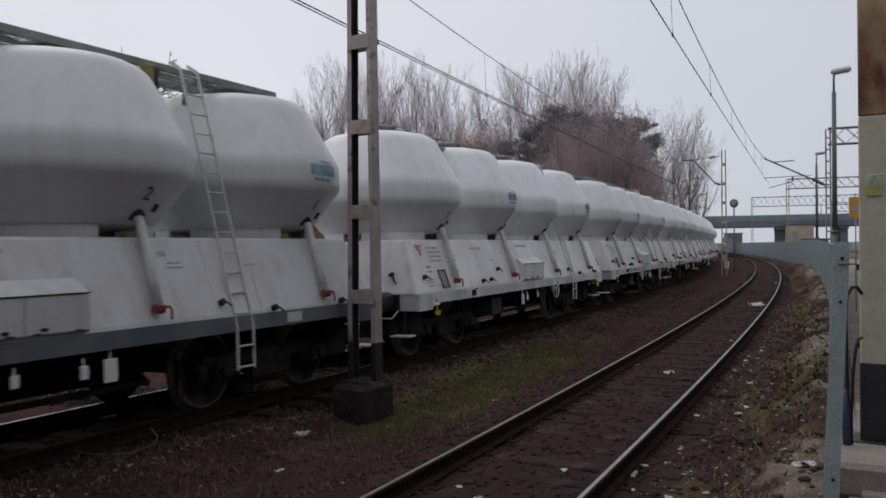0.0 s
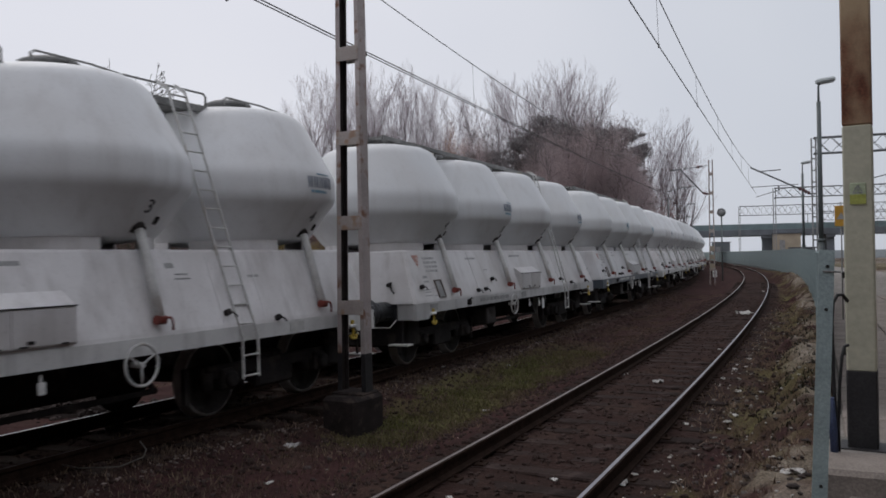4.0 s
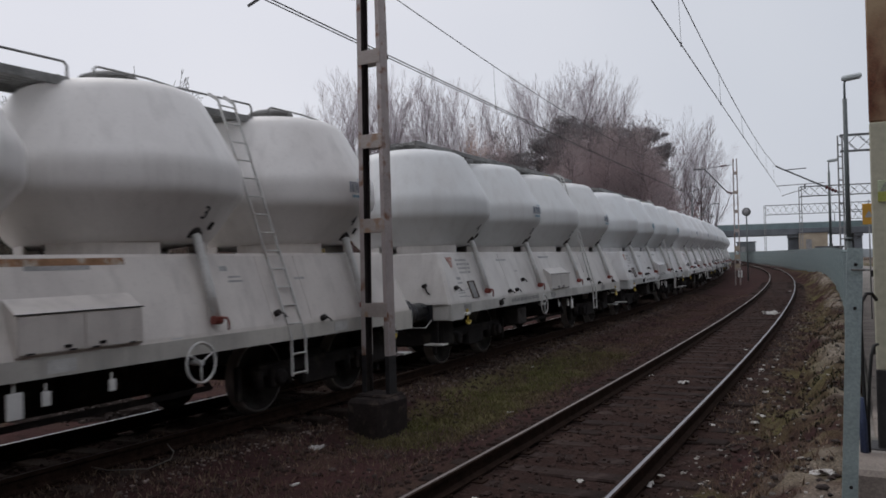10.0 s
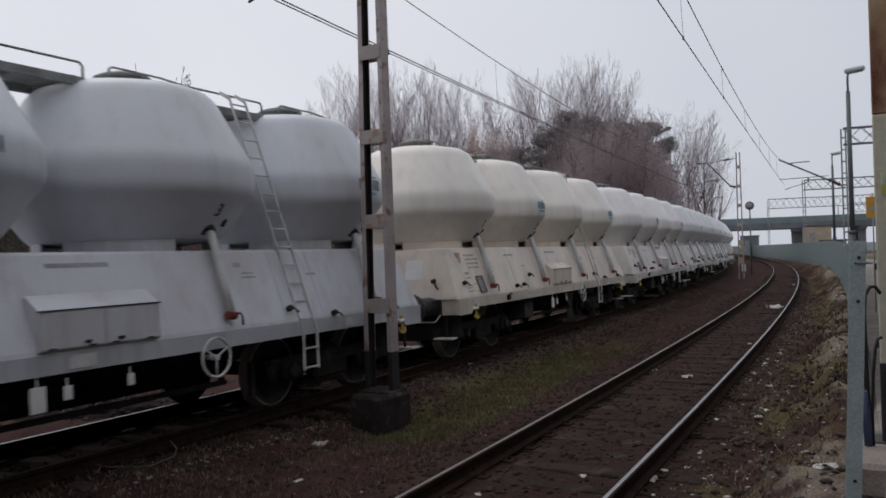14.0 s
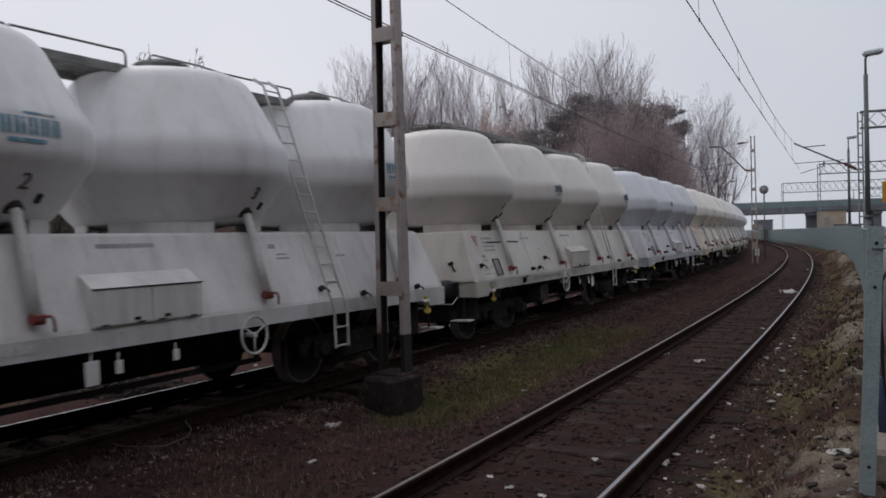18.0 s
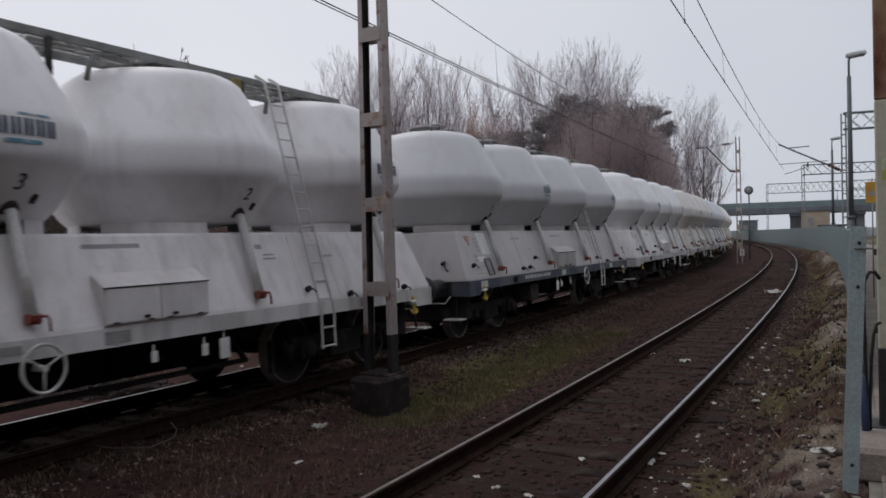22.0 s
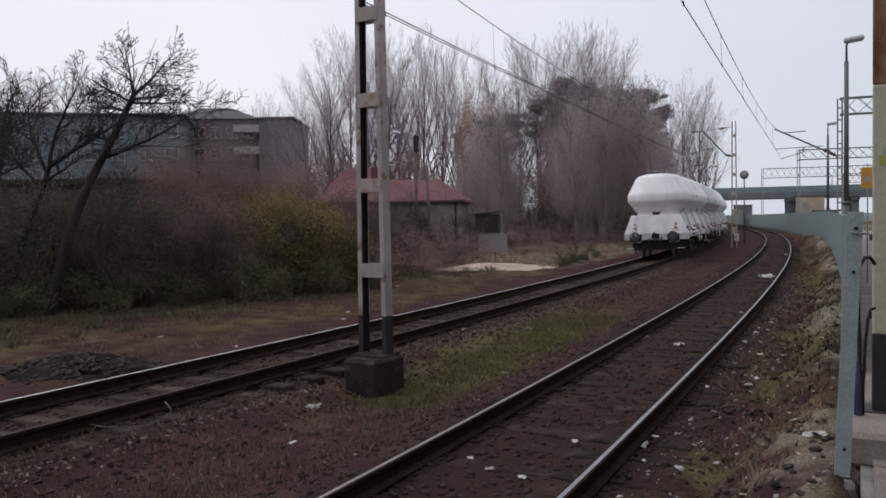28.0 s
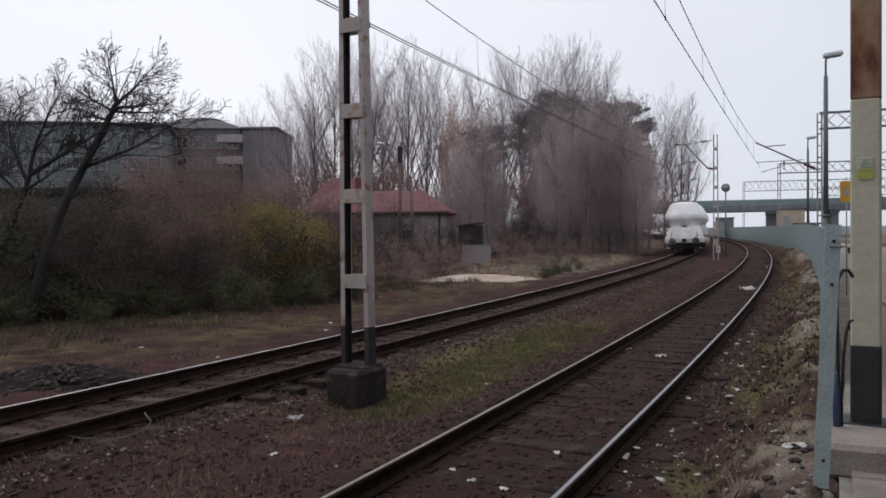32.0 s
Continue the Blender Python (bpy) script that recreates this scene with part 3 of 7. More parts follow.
def make_ground():
    def axis(lo, hi, step, far):
        out = list(np.arange(lo, hi + step / 2, step))
        d = step
        a = hi
        while a < far:
            d *= 1.35
            a += d
            out.append(a)
        d = step
        a = lo
        while a > -far:
            d *= 1.35
            a -= d
            out.insert(0, a)
        return np.array(out)

    xs, ys = axis(-14, 24, 0.13, 2600), axis(-9, 46, 0.15, 2600)
    X, Y = np.meshgrid(xs, ys)
    Z = height(X, Y)
    far_off = np.hypot(X, Y) > 220
    Z = np.where(far_off, -0.3, Z)
    nx, ny = len(xs), len(ys)
    verts = np.stack([X.ravel(), Y.ravel(), Z.ravel()], 1)
    idx = np.arange(nx * ny).reshape(ny, nx)
    quads = np.stack([idx[:-1, :-1].ravel(), idx[:-1, 1:].ravel(), idx[1:, 1:].ravel(), idx[1:, :-1].ravel()], 1)
    me = bpy.data.meshes.new("ground")
    me.from_pydata(verts.tolist(), [], quads.tolist())
    me.materials.append(M_GROUND)
    s1, o1 = offsets(FAR, X, Y)
    s2, o2 = offsets(NEAR, X, Y)
    sand = smoothstep(1.45, 2.3, o2) * (0.52 + 0.34 * ripple(X * 0.8, Y * 0.8) + 0.16 * ripple(X * 2.1, Y * 2.1)) * smoothstep(-5, 3, s2)
    verge = smoothstep(-2.2, -3.4, o1) * (1 - smoothstep(-8.5, -11.5, o1))
    # the verge also grows paler along the track: haze put into the sand mask
    sand = np.clip(np.maximum(sand, verge * (0.22 + 0.30 * smoothstep(24, 45, s1))), 0, 1)
    mid = (1 - smoothstep(0.4, 1.5, np.abs(o2 + 2.65 + 0.012 * s2))) * smoothstep(7.5, 11.0, s2) * (1 - smoothstep(15.0, 23.0, s2))
    grass = np.clip(mid * (0.74 + 0.35 * ripple(X * 0.9, Y * 0.9)) + verge * (0.36 + 0.14 * ripple(X * 0.6, Y * 0.6)) + smoothstep(0.8, 1.3, o2) * (0.44 + 0.24 * ripple(X * 1.3, Y * 1.1)), 0, 1)
    stones = np.maximum(1 - smoothstep(1.2, 2.0, np.abs(o1)), 1 - smoothstep(1.0, 1.8, np.abs(o2)))
    col = me.color_attributes.new("zone", "FLOAT_COLOR", "POINT")
    data = np.stack([sand.ravel(), grass.ravel(), stones.ravel(), np.ones(nx * ny)], 1).astype(np.float32)
    col.data.foreach_set("color", data.ravel())
    me.polygons.foreach_set("use_smooth", [True] * len(me.polygons))
    ob = new("ground", me)
    return tagged(ob, "dark brown trackside earth with ballast, moss and sandy banks", "ground", kind="structure")


make_ground()

RAIL = [(-0.036, -0.004), (-0.017, 0.0), (0.017, 0.0), (0.036, -0.004), (0.036, -0.035), (0.010, -0.05), (0.010, -0.13), (0.068, -0.15), (0.068, -0.165), (-0.068, -0.165), (-0.068, -0.15), (-0.010, -0.13), (-0.010, -0.05), (-0.036, -0.035)]


def make_track(tab, name, label, s0, s1, cant, sleepers):
    root = thing(name, label, "railway track", kind="structure")
    for side in (-0.755, 0.755):
        g = G()
        g.sweep(RAIL, spots_on(tab, s0, s1, 1.0, cant, side), mats=[1, 0] + [1] * 12)
        dull = cant > 0 and side > 0
        part("rail", g, (M_DULLTOP if dull else M_BRIGHTTOP if cant > 0 else M_STEELTOP if side > 0 else M_RAILTOP, M_RUST), root, "rusty steel rail with a dull head" if dull else "rusty steel rail with a polished head")
    wood = G()
    wood.box((0, 0, 0), (2.5, 0.25, 0.14), 0.018)
    shared = wood.mesh("sleeper", M_FARSLEEPER if cant > 0 else M_SLEEPER)
    plate = G()
    for sx in (-0.755, 0.755):
        plate.box((sx, 0, 0.078), (0.34, 0.16, 0.018), 0.004)
        for q in (-0.11, 0.11):
            plate.tube((sx + q, 0.03, 0.08), (sx + q, 0.03, 0.115), 0.018, n=6)
    fix = plate.mesh("base_plate", M_RUST)
    rng = random.Random(4)
    s = sleepers[0]
    while s < sleepers[1]:
        h = heading(tab, s)
        m = Matrix.Translation(on_line(tab, s, 0, -0.255 + (DROP if cant else 0.0))) @ pose(0, 0, rng.uniform(-0.008, 0.006), 0, -math.degrees(cant), -math.degrees(h) + rng.uniform(-1, 1))
        sl = part("sleeper", shared, None, root, at=m)
        if s < 22:
            part("base_plate", fix, None, sl)
        s += 0.62
    return root


make_track(NEAR, "track_near", "curving single railway track on dark weathered sleepers", -30, 200, 0.0, (2.0, 62.0))
make_track(FAR, "track_far", "curving railway track with rusty rails on wooden sleepers", -60, 420, CANT, (-6.0, 66.0))

# ---------------------------------------------------------------- the wagons
LENGTH = 12.98
# where each of the last wagons' tails stands behind the train's end
TAILS = (-0.03, 13.03, 26.16, 39.0, 51.98, 65.01, 77.99, 90.97, 103.86, 116.84, 129.84, 142.76)
SPEED = 6.55
TAIL0 = -144.82
PIVOT = 3.95
WHEEL = 0.46
SILOS = (-4.40, -1.465, 1.465, 4.40)
LONG_SILOS = (-4.30, -1.36, 1.57, 4.50)


def side_x(z):
    """The half width of the wagon body at a height."""
    return 1.47 if z < 1.12 else 1.47 + (1.15 - 1.47) * (z - 1.12) / (2.03 - 1.12)


def body_mesh():
    g = G()
    lower, upper = 5.82, 5.57
    rings = []
    for z, hx, hy in ((1.12, 1.47, lower), (1.16, 1.462, lower - 0.005), (2.00, 1.165, upper + 0.01), (2.03, 1.13, upper - 0.03)):
        c = 0.05
        rings.append([(hx - c, hy, z), (hx, hy - c, z), (hx, -hy + c, z), (hx - c, -hy, z), (-hx + c, -hy, z), (-hx, -hy + c, z), (-hx, hy - c, z), (-hx + c, hy, z)])
    verts = [p for r in rings for p in r]
    faces = [(j * 8 + i, j * 8 + (i + 1) % 8, (j + 1) * 8 + (i + 1) % 8, (j + 1) * 8 + i) for j in range(3) for i in range(8)]
    faces += [tuple(range(8)), tuple(range(31, 23, -1))]
    g.add(verts, faces)
    return g


def sill_mesh():
    g = G()
    prof = [(0.94, -5.22), (0.94, 5.22), (0.84, 5.36), (0.84, 5.82), (1.12, 5.82), (1.12, -5.82), (0.84, -5.82), (0.84, -5.36)]
    for sg in (-1, 1):
        verts = [(sg * x, y, z) for x in (1.42, 1.48) for z, y in prof]
        n = len(prof)
        g.add(verts, [(i, (i + 1) % n, n + (i + 1) % n, n + i) for i in range(n)] + [tuple(range(n)), tuple(range(2 * n - 1, n - 1, -1))])
    return g


def headstock_mesh(sg):
    g = G()
    g.box((0, sg * 5.735, 0.98), (2.82, 0.10, 0.28), 0.012)
    return g


def silo_mesh(sy):
    g = G()
    prof = [(0.50, 2.10), (1.02, 2.165), (1.08, 2.18), (1.15, 2.25), (1.32, 2.48), (1.42, 2.61), (1.462, 2.655), (1.490, 2.70), (1.505, 2.75), (1.51, 2.80), (1.51, 2.94), (1.506, 2.99), (1.496, 3.04), (1.478, 3.09), (1.45, 3.14), (1.30, 3.415), (1.10, 3.79), (1.055, 3.855), (0.99, 3.91), (0.90, 3.955), (0.55, 4.03), (0.25, 4.055), (0.02, 4.06)]
    g.lathe(prof, 48, (0, sy, 0), 1.0, 0.99)
    return g


def skirt_mesh(sy, a0, a1):
    """A curved piece of the skirt under a silo, between two openings."""
    g = G()
    n = 10
    verts = []
    for i in range(n + 1):
        a = radians(a0 + (a1 - a0) * i / n)
        for r in (1.02, 1.055):
            for z in (2.025, 2.19):
                verts.append((r * math.cos(a), sy + r * math.sin(a), z))
    faces = []
    for i in range(n):
        k = 4 * i
        faces += [(k, k + 1, k + 5, k + 4), (k + 2, k + 6, k + 7, k + 3), (k, k + 4, k + 6, k + 2), (k + 1, k + 3, k + 7, k + 5)]
    faces += [(0, 2, 3, 1), (4 * n, 4 * n + 1, 4 * n + 3, 4 * n + 2)]
    return g.add(verts, faces)


def hatch_mesh(sy):
    g = G()
    g.lathe([(0.30, 4.02), (0.30, 4.12), (0.33, 4.12), (0.33, 4.15), (0.24, 4.19), (0.02, 4.20)], 20, (0, sy, 0))
    g.box((0.30, sy, 4.13), (0.12, 0.06, 0.05), 0.01)
    g.box((-0.30, sy, 4.13), (0.12, 0.06, 0.05), 0.01)
    g.tube((-0.1, sy, 4.20), (0.1, sy, 4.24), 0.015, n=6)
    return g


def discharge_pipe(root, sy):
    y = sy + 0.13
    g = G()
    g.pipe([(1.00, y, 2.33), (1.10, y, 2.30), (1.18, y, 2.22), (1.235, y - 0.01, 2.06), (1.33, y - 0.03, 1.80), (1.49, y - 0.06, 1.29)], 0.052, 9)
    p = part("discharge_pipe", g, M_PIPE, root, "pale painted discharge pipe")
    c = G()
    c.tube((1.075, y, 2.37), (1.145, y, 2.23), 0.092, n=12)
    part("flange", c, M_UNDERL, p, "grimy pipe flange")
    y -= 0.06
    v = G()
    v.tube((1.49, y - 0.055, 1.29), (1.50, y + 0.055, 1.285), 0.05, n=10)
    v.pipe([(1.53, y - 0.05, 1.315), (1.545, y + 0.10, 1.305), (1.545, y + 0.125, 1.27), (1.54, y + 0.135, 1.17)], 0.013, 6)
    part("valve_handle", v, M_RED, p, "dull red valve handle")


def ladder(root, y, lean):
    g = G()
    x0, z0, x1, z1 = 0.74, 4.06 - 0.3 * lean, 1.51, 0.98
    for q in (-0.14, 0.14):
        g.beam((x0, y - lean + q, z0), (x1, y + q, z1), 0.03, 0.014, (0, 1, 0))
        g.beam((x1, y + q, z1 + 0.02), (x1, y + q, 0.50), 0.035, 0.014, (0, 1, 0))
        g.beam((x0, y - lean + q, z0), (x0 - 0.16, y - lean + q, z0 + 0.10), 0.042, 0.016, (0, 1, 0))
        g.tube((1.20, y - lean * 0.35 + q, 2.02), (x0 + 0.49, y - lean * 0.35 + q, 2.10), 0.014, n=5)
    for i in range(13):
        t = (i + 0.3) / 13
        g.tube((x0 + (x1 - x0) * t, y - lean * (1 - t) - 0.14, z0 + (z1 - z0) * t), (x0 + (x1 - x0) * t, y - lean * (1 - t) + 0.14, z0 + (z1 - z0) * t), 0.011, n=5)
    for z in (0.53, 0.77):
        g.tube((x1, y - 0.14, z), (x1, y + 0.14, z), 0.014, n=5)
    part("ladder", g, M_PIPE, root, "thin galvanised access ladder")


def walkway_long(root, silos):
    g = G()
    y0, y1 = -4.75, 5.05
    for x in (-0.36, 0.36):
        g.box((x, (y0 + y1) / 2, 4.14), (0.05, y1 - y0, 0.09), 0.008)
    for i in range(9):
        g.box((-0.28 + i * 0.07, (y0 + y1) / 2, 4.172), (0.012, y1 - y0, 0.012))
    for i in range(42):
        g.box((0, y0 + 0.1 + i * 0.2325, 4.162), (0.70, 0.010, 0.010))
    for i in range(9):
        g.box((0, y0 + 0.3 + i * 1.15, 4.135), (0.70, 0.05, 0.05))
    g.box((0, (y0 + y1) / 2, 4.13), (0.04, y1 - y0, 0.05))
    part("walkway", g, M_GALV, root, "grey steel grating walkway")
    for sy in silos:
        for q in (-0.2, 0.8):
            s = G()
            for x in (-0.33, 0.33):
                s.beam((x, sy + q, 3.88), (x, sy + q, 4.11), 0.05, 0.05)
            s.beam((-0.36, sy + q, 4.09), (0.36, sy + q, 4.09), 0.04, 0.05)
            part("walkway_stand", s, M_GALV, root)
    for a, b in zip(silos[:-1], silos[1:]):
        m = (a + b) / 2
        u = G()
        u.pipe([(0.25, m - 0.5, 3.96), (0.25, m - 0.45, 4.09), (0.25, m + 0.45, 4.09), (0.25, m + 0.5, 3.96)], 0.035, 7)
        u.tube((0.25, m - 0.15, 4.09), (0.25, m - 0.15, 4.16), 0.07, n=8)
        u.tube((0.25, m + 0.2, 4.06), (0.25, m + 0.2, 4.2), 0.05, n=8)
        part("filling_pipe", u, M_PIPE, root)
    for a, b in zip(silos[:-1], silos[1:]):
        m = (a + b) / 2
        v = G()
        v.pipe([(0.42, m + 0.13, 3.72), (0.42, m + 0.17, 3.90), (0.40, m + 0.26, 4.01), (0.36, m + 0.38, 4.05), (0.30, m + 0.80, 4.06)], 0.03, 8)
        part("vent_pipe", v, M_GREYPIPE, root, "grey bent vent pipe")
        q = G()
        q.tube((0.36, m - 0.28, 3.72), (0.36, m - 0.28, 4.12), 0.04, n=7)
        q.beam((0.36, m - 0.28, 3.80), (0.20, m - 0.60, 3.86), 0.04, 0.04)
        part("walkway_post", q, M_UNDERL, root, "dark walkway post")
        h = G()
        h.pipe([(0.30, m + 0.45, 4.06), (0.34, m + 0.55, 4.15), (0.30, m + 0.68, 4.15), (0.24, m + 0.78, 4.06)], 0.016, 6)
        part("vent_lever", h, M_UNDER, root)
    k = G()
    k.box((0.43, 2.58, 4.0), (0.10, 0.13, 0.22), 0.012)
    part("valve_box", k, M_VALVEBOX, root, "dull yellow valve box under the walkway")


def walkway_short(root, silos):
    for a, b in zip(silos[:-1], silos[1:]):
        m = (a + b) / 2
        g = G()
        for i in range(7):
            g.box((-0.30 + i * 0.10, m - 0.05, 3.96), (0.06, 1.35, 0.025), 0.004)
        for y in (-0.6, -0.05, 0.5):
            g.box((0, m + y, 3.935), (0.70, 0.04, 0.03))
        for x in (-0.36, 0.36):
            g.box((x, m - 0.05, 3.91), (0.035, 1.38, 0.10), 0.006)
        part("walkway", g, M_GALV, root, "short grey steel grating walkway")
        for y in (-0.62, 0.52):
            for x in (-0.34, 0.34):
                s = G()
                s.beam((x, m + y, 3.70), (x, m + y, 3.97), 0.04, 0.04)
                part("walkway_leg", s, M_GALV, root)
        for x in (-0.36, 0.36):
            r = G()
            r.pipe([(x, m - 0.80, 3.96), (x, m - 0.80, 4.08), (x, m - 0.76, 4.12), (x, m + 0.58, 4.12), (x, m + 0.62, 4.08), (x, m + 0.62, 3.93)], 0.015, 6)
            part("railing", r, M_GALV, root, "low tubular guard rail")
    for sy in silos:
        r = G()
        r.pipe([(0.42, sy - 0.55, 3.98), (0.42, sy - 0.55, 4.10), (0.42, sy - 0.50, 4.13), (0.42, sy + 0.20, 4.13), (0.42, sy + 0.60, 4.10), (0.42, sy + 0.68, 3.96)], 0.014, 6)
        part("hand_hoop", r, M_GALV, root)
        v = G()
        v.tube((-0.06, sy - 0.28, 4.15), (0.16, sy + 0.30, 4.15), 0.014, n=6)
        v.tube((0.16, sy - 0.25, 4.15), (-0.06, sy + 0.28, 4.15), 0.014, n=6)
        part("hatch_clamp", v, M_GALV, root)


def bogie(root, cy):
    g = G()
    for sg in (-1, 1):
        g.box((sg * 1.02, cy, 0.56), (0.10, 2.5, 0.16), 0.02)
        g.box((sg * 1.02, cy, 0.42), (0.12, 0.75, 0.30), 0.03)
        for q in (-0.96, 0.96):
            g.box((sg * 1.04, cy + q, 0.46), (0.20, 0.26, 0.26), 0.03)
            g.lathe([(0.10, -0.02), (0.10, 0.05), (0.07, 0.07)], 10, (sg * 1.14, cy + q, 0.46), axis="x", sx=1, sy=1)
            for w in (-0.28, 0.28):
                g.tube((sg * 1.02, cy + q + w, 0.34), (sg * 1.02, cy + q + w, 0.56), 0.075, n=8)
            g.box((sg * 0.98, cy + q * 1.62, 0.44), (0.08, 0.07, 0.42), 0.01)
    g.box((0, cy, 0.60), (2.0, 0.5, 0.22), 0.03)
    for q in (-1.25, 1.25):
        g.box((0, cy + q, 0.56), (2.0, 0.09, 0.12), 0.01)
    for q in (-0.3, 0.3):
        g.box((0, cy + q, 0.36), (1.9, 0.05, 0.06))
    b = part("bogie", g, M_UNDER, root, "grimy steel bogie")
    for q in (-0.97, 0.97):
        w = G()
        w.tube((-1.05, 0, 0), (1.05, 0, 0), 0.07, n=10)
        for sg in (-1, 1):
            prof = [(0.10, -0.07), (0.12, -0.03), (0.36, -0.02), (0.385, -0.065), (0.428, -0.067), (0.46, -0.058), (0.455, 0.05), (0.485, 0.055), (0.485, 0.075), (0.39, 0.075), (0.37, 0.02), (0.12, 0.03), (0.10, 0.07)]
            for (a, b2), mi in zip(zip(prof[:-1], prof[1:]), (0, 0, 0, 0, 1, 1, 1, 1, 0, 0, 0, 0)):
                n = 28
                verts = []
                for r, hgt in (a, b2):
                    verts += [(sg * (0.755 - hgt), r * math.cos(2 * math.pi * i / n), r * math.sin(2 * math.pi * i / n)) for i in range(n)]
                w.add(verts, [(i, (i + 1) % n, n + (i + 1) % n, n + i) for i in range(n)], mi, True)
            for i in range(3):
                a = 2 * math.pi * i / 3
                w.tube((sg * 0.80, 0.24 * math.cos(a), 0.24 * math.sin(a)), (sg * 0.74, 0.24 * math.cos(a), 0.24 * math.sin(a)), 0.04, n=6)
        part("wheelset", w, (M_UNDERL, M_RIM), b, "steel wheelset with worn bright rims", pose(0, cy + q, WHEEL))


def buffers(root, sg):
    for x in (-0.875, 0.875):
        y = sg * 5.79
        g = G()
        g.box((x, sg * 5.795, 1.0), (0.46, 0.02, 0.34), 0.005)
        g.box((x, sg * 5.91, 1.0), (0.30, 0.22, 0.28), 0.04)
        g.lathe([(0.165, 0.02 * sg), (0.165, 0.40 * sg), (0.175, 0.41 * sg), (0.175, 0.45 * sg), (0.13, 0.46 * sg), (0.13, 0.66 * sg)], 20, (x, y, 1.0), axis="y")
        b = part("buffer", g, M_BUFFER, root, "greasy steel side buffer")
        h = G()
        h.lathe([(0.05, 0.62 * sg), (0.23, 0.645 * sg), (0.255, 0.66 * sg), (0.255, 0.680 * sg), (0.17, 0.694 * sg), (0.02, 0.698 * sg)], 24, (x, y, 1.0), axis="y")
        part("buffer_head", h, M_HEAD, b, "scuffed dark round buffer head")
        k = G()
        k.pipe([(x - 0.2, sg * 5.78, 0.86), (x - 0.2, sg * 6.02, 0.74), (x + 0.2, sg * 6.02, 0.74), (x + 0.2, sg * 5.78, 0.86)], 0.013, 6)
        part("shunter_handle", k, M_PIPE, root, "pale bent steel shunter's handle")
    c = G()
    c.box((0, sg * 5.80, 1.02), (0.36, 0.06, 0.26), 0.02)
    c.pipe([(0, sg * 5.80, 1.04), (0, sg * 6.10, 1.04), (0, sg * 6.22, 1.10), (0, sg * 6.18, 1.18), (0, sg * 6.10, 1.16)], 0.04, 8)
    c.pipe([(0.0, sg * 6.15, 1.02), (0.03, sg * 6.17, 0.80), (-0.03, sg * 6.18, 0.62)], 0.035, 7)
    part("coupling", c, M_UNDER, root, "greasy screw coupling")
    for x in (-0.28, 0.28):
        h = G()
        h.pipe([(x, sg * 5.78, 0.95), (x * 1.07, sg * 5.98, 0.85), (x * 0.95, sg * 6.03, 0.70), (x * 0.9, sg * 6.05, 0.53)], 0.025, 7)
        part("brake_hose", h, M_RUBBER, root, "black hanging brake hose")
    for x in (-1.18, 1.18):
        s = G()
        s.box((x, sg * 5.86, 0.44), (0.36, 0.24, 0.03), 0.006)
        st = part("step", s, M_PIPE, root, "pale worn shunter's step")
        s = G()
        s.beam((x, sg * 5.80, 0.45), (x, sg * 5.76, 0.88), 0.035, 0.02, (0, 1, 0))
        part("step_hanger", s, M_UNDER, st, "grimy step hanger")


def on_side(y, z, lift):
    """The place and turn of a flat piece on the near sloping side."""
    slope = math.atan2(1.47 - 1.15, 2.03 - 1.12)
    n = Vector((math.cos(slope), 0, math.sin(slope)))
    up = Vector((-math.sin(slope), 0, math.cos(slope)))
    return Vector((side_x(z), y, z)) + n * lift, Matrix((Vector((0, 1, 0)), up, n)).transposed()


def plate(g, y, z, w, h, lift=0.004, thick=0.006, mi=0, far_side=False):
    p, t = on_side(y, z, lift)
    g.box(p, (w, h, thick), 0.0, t, mi)


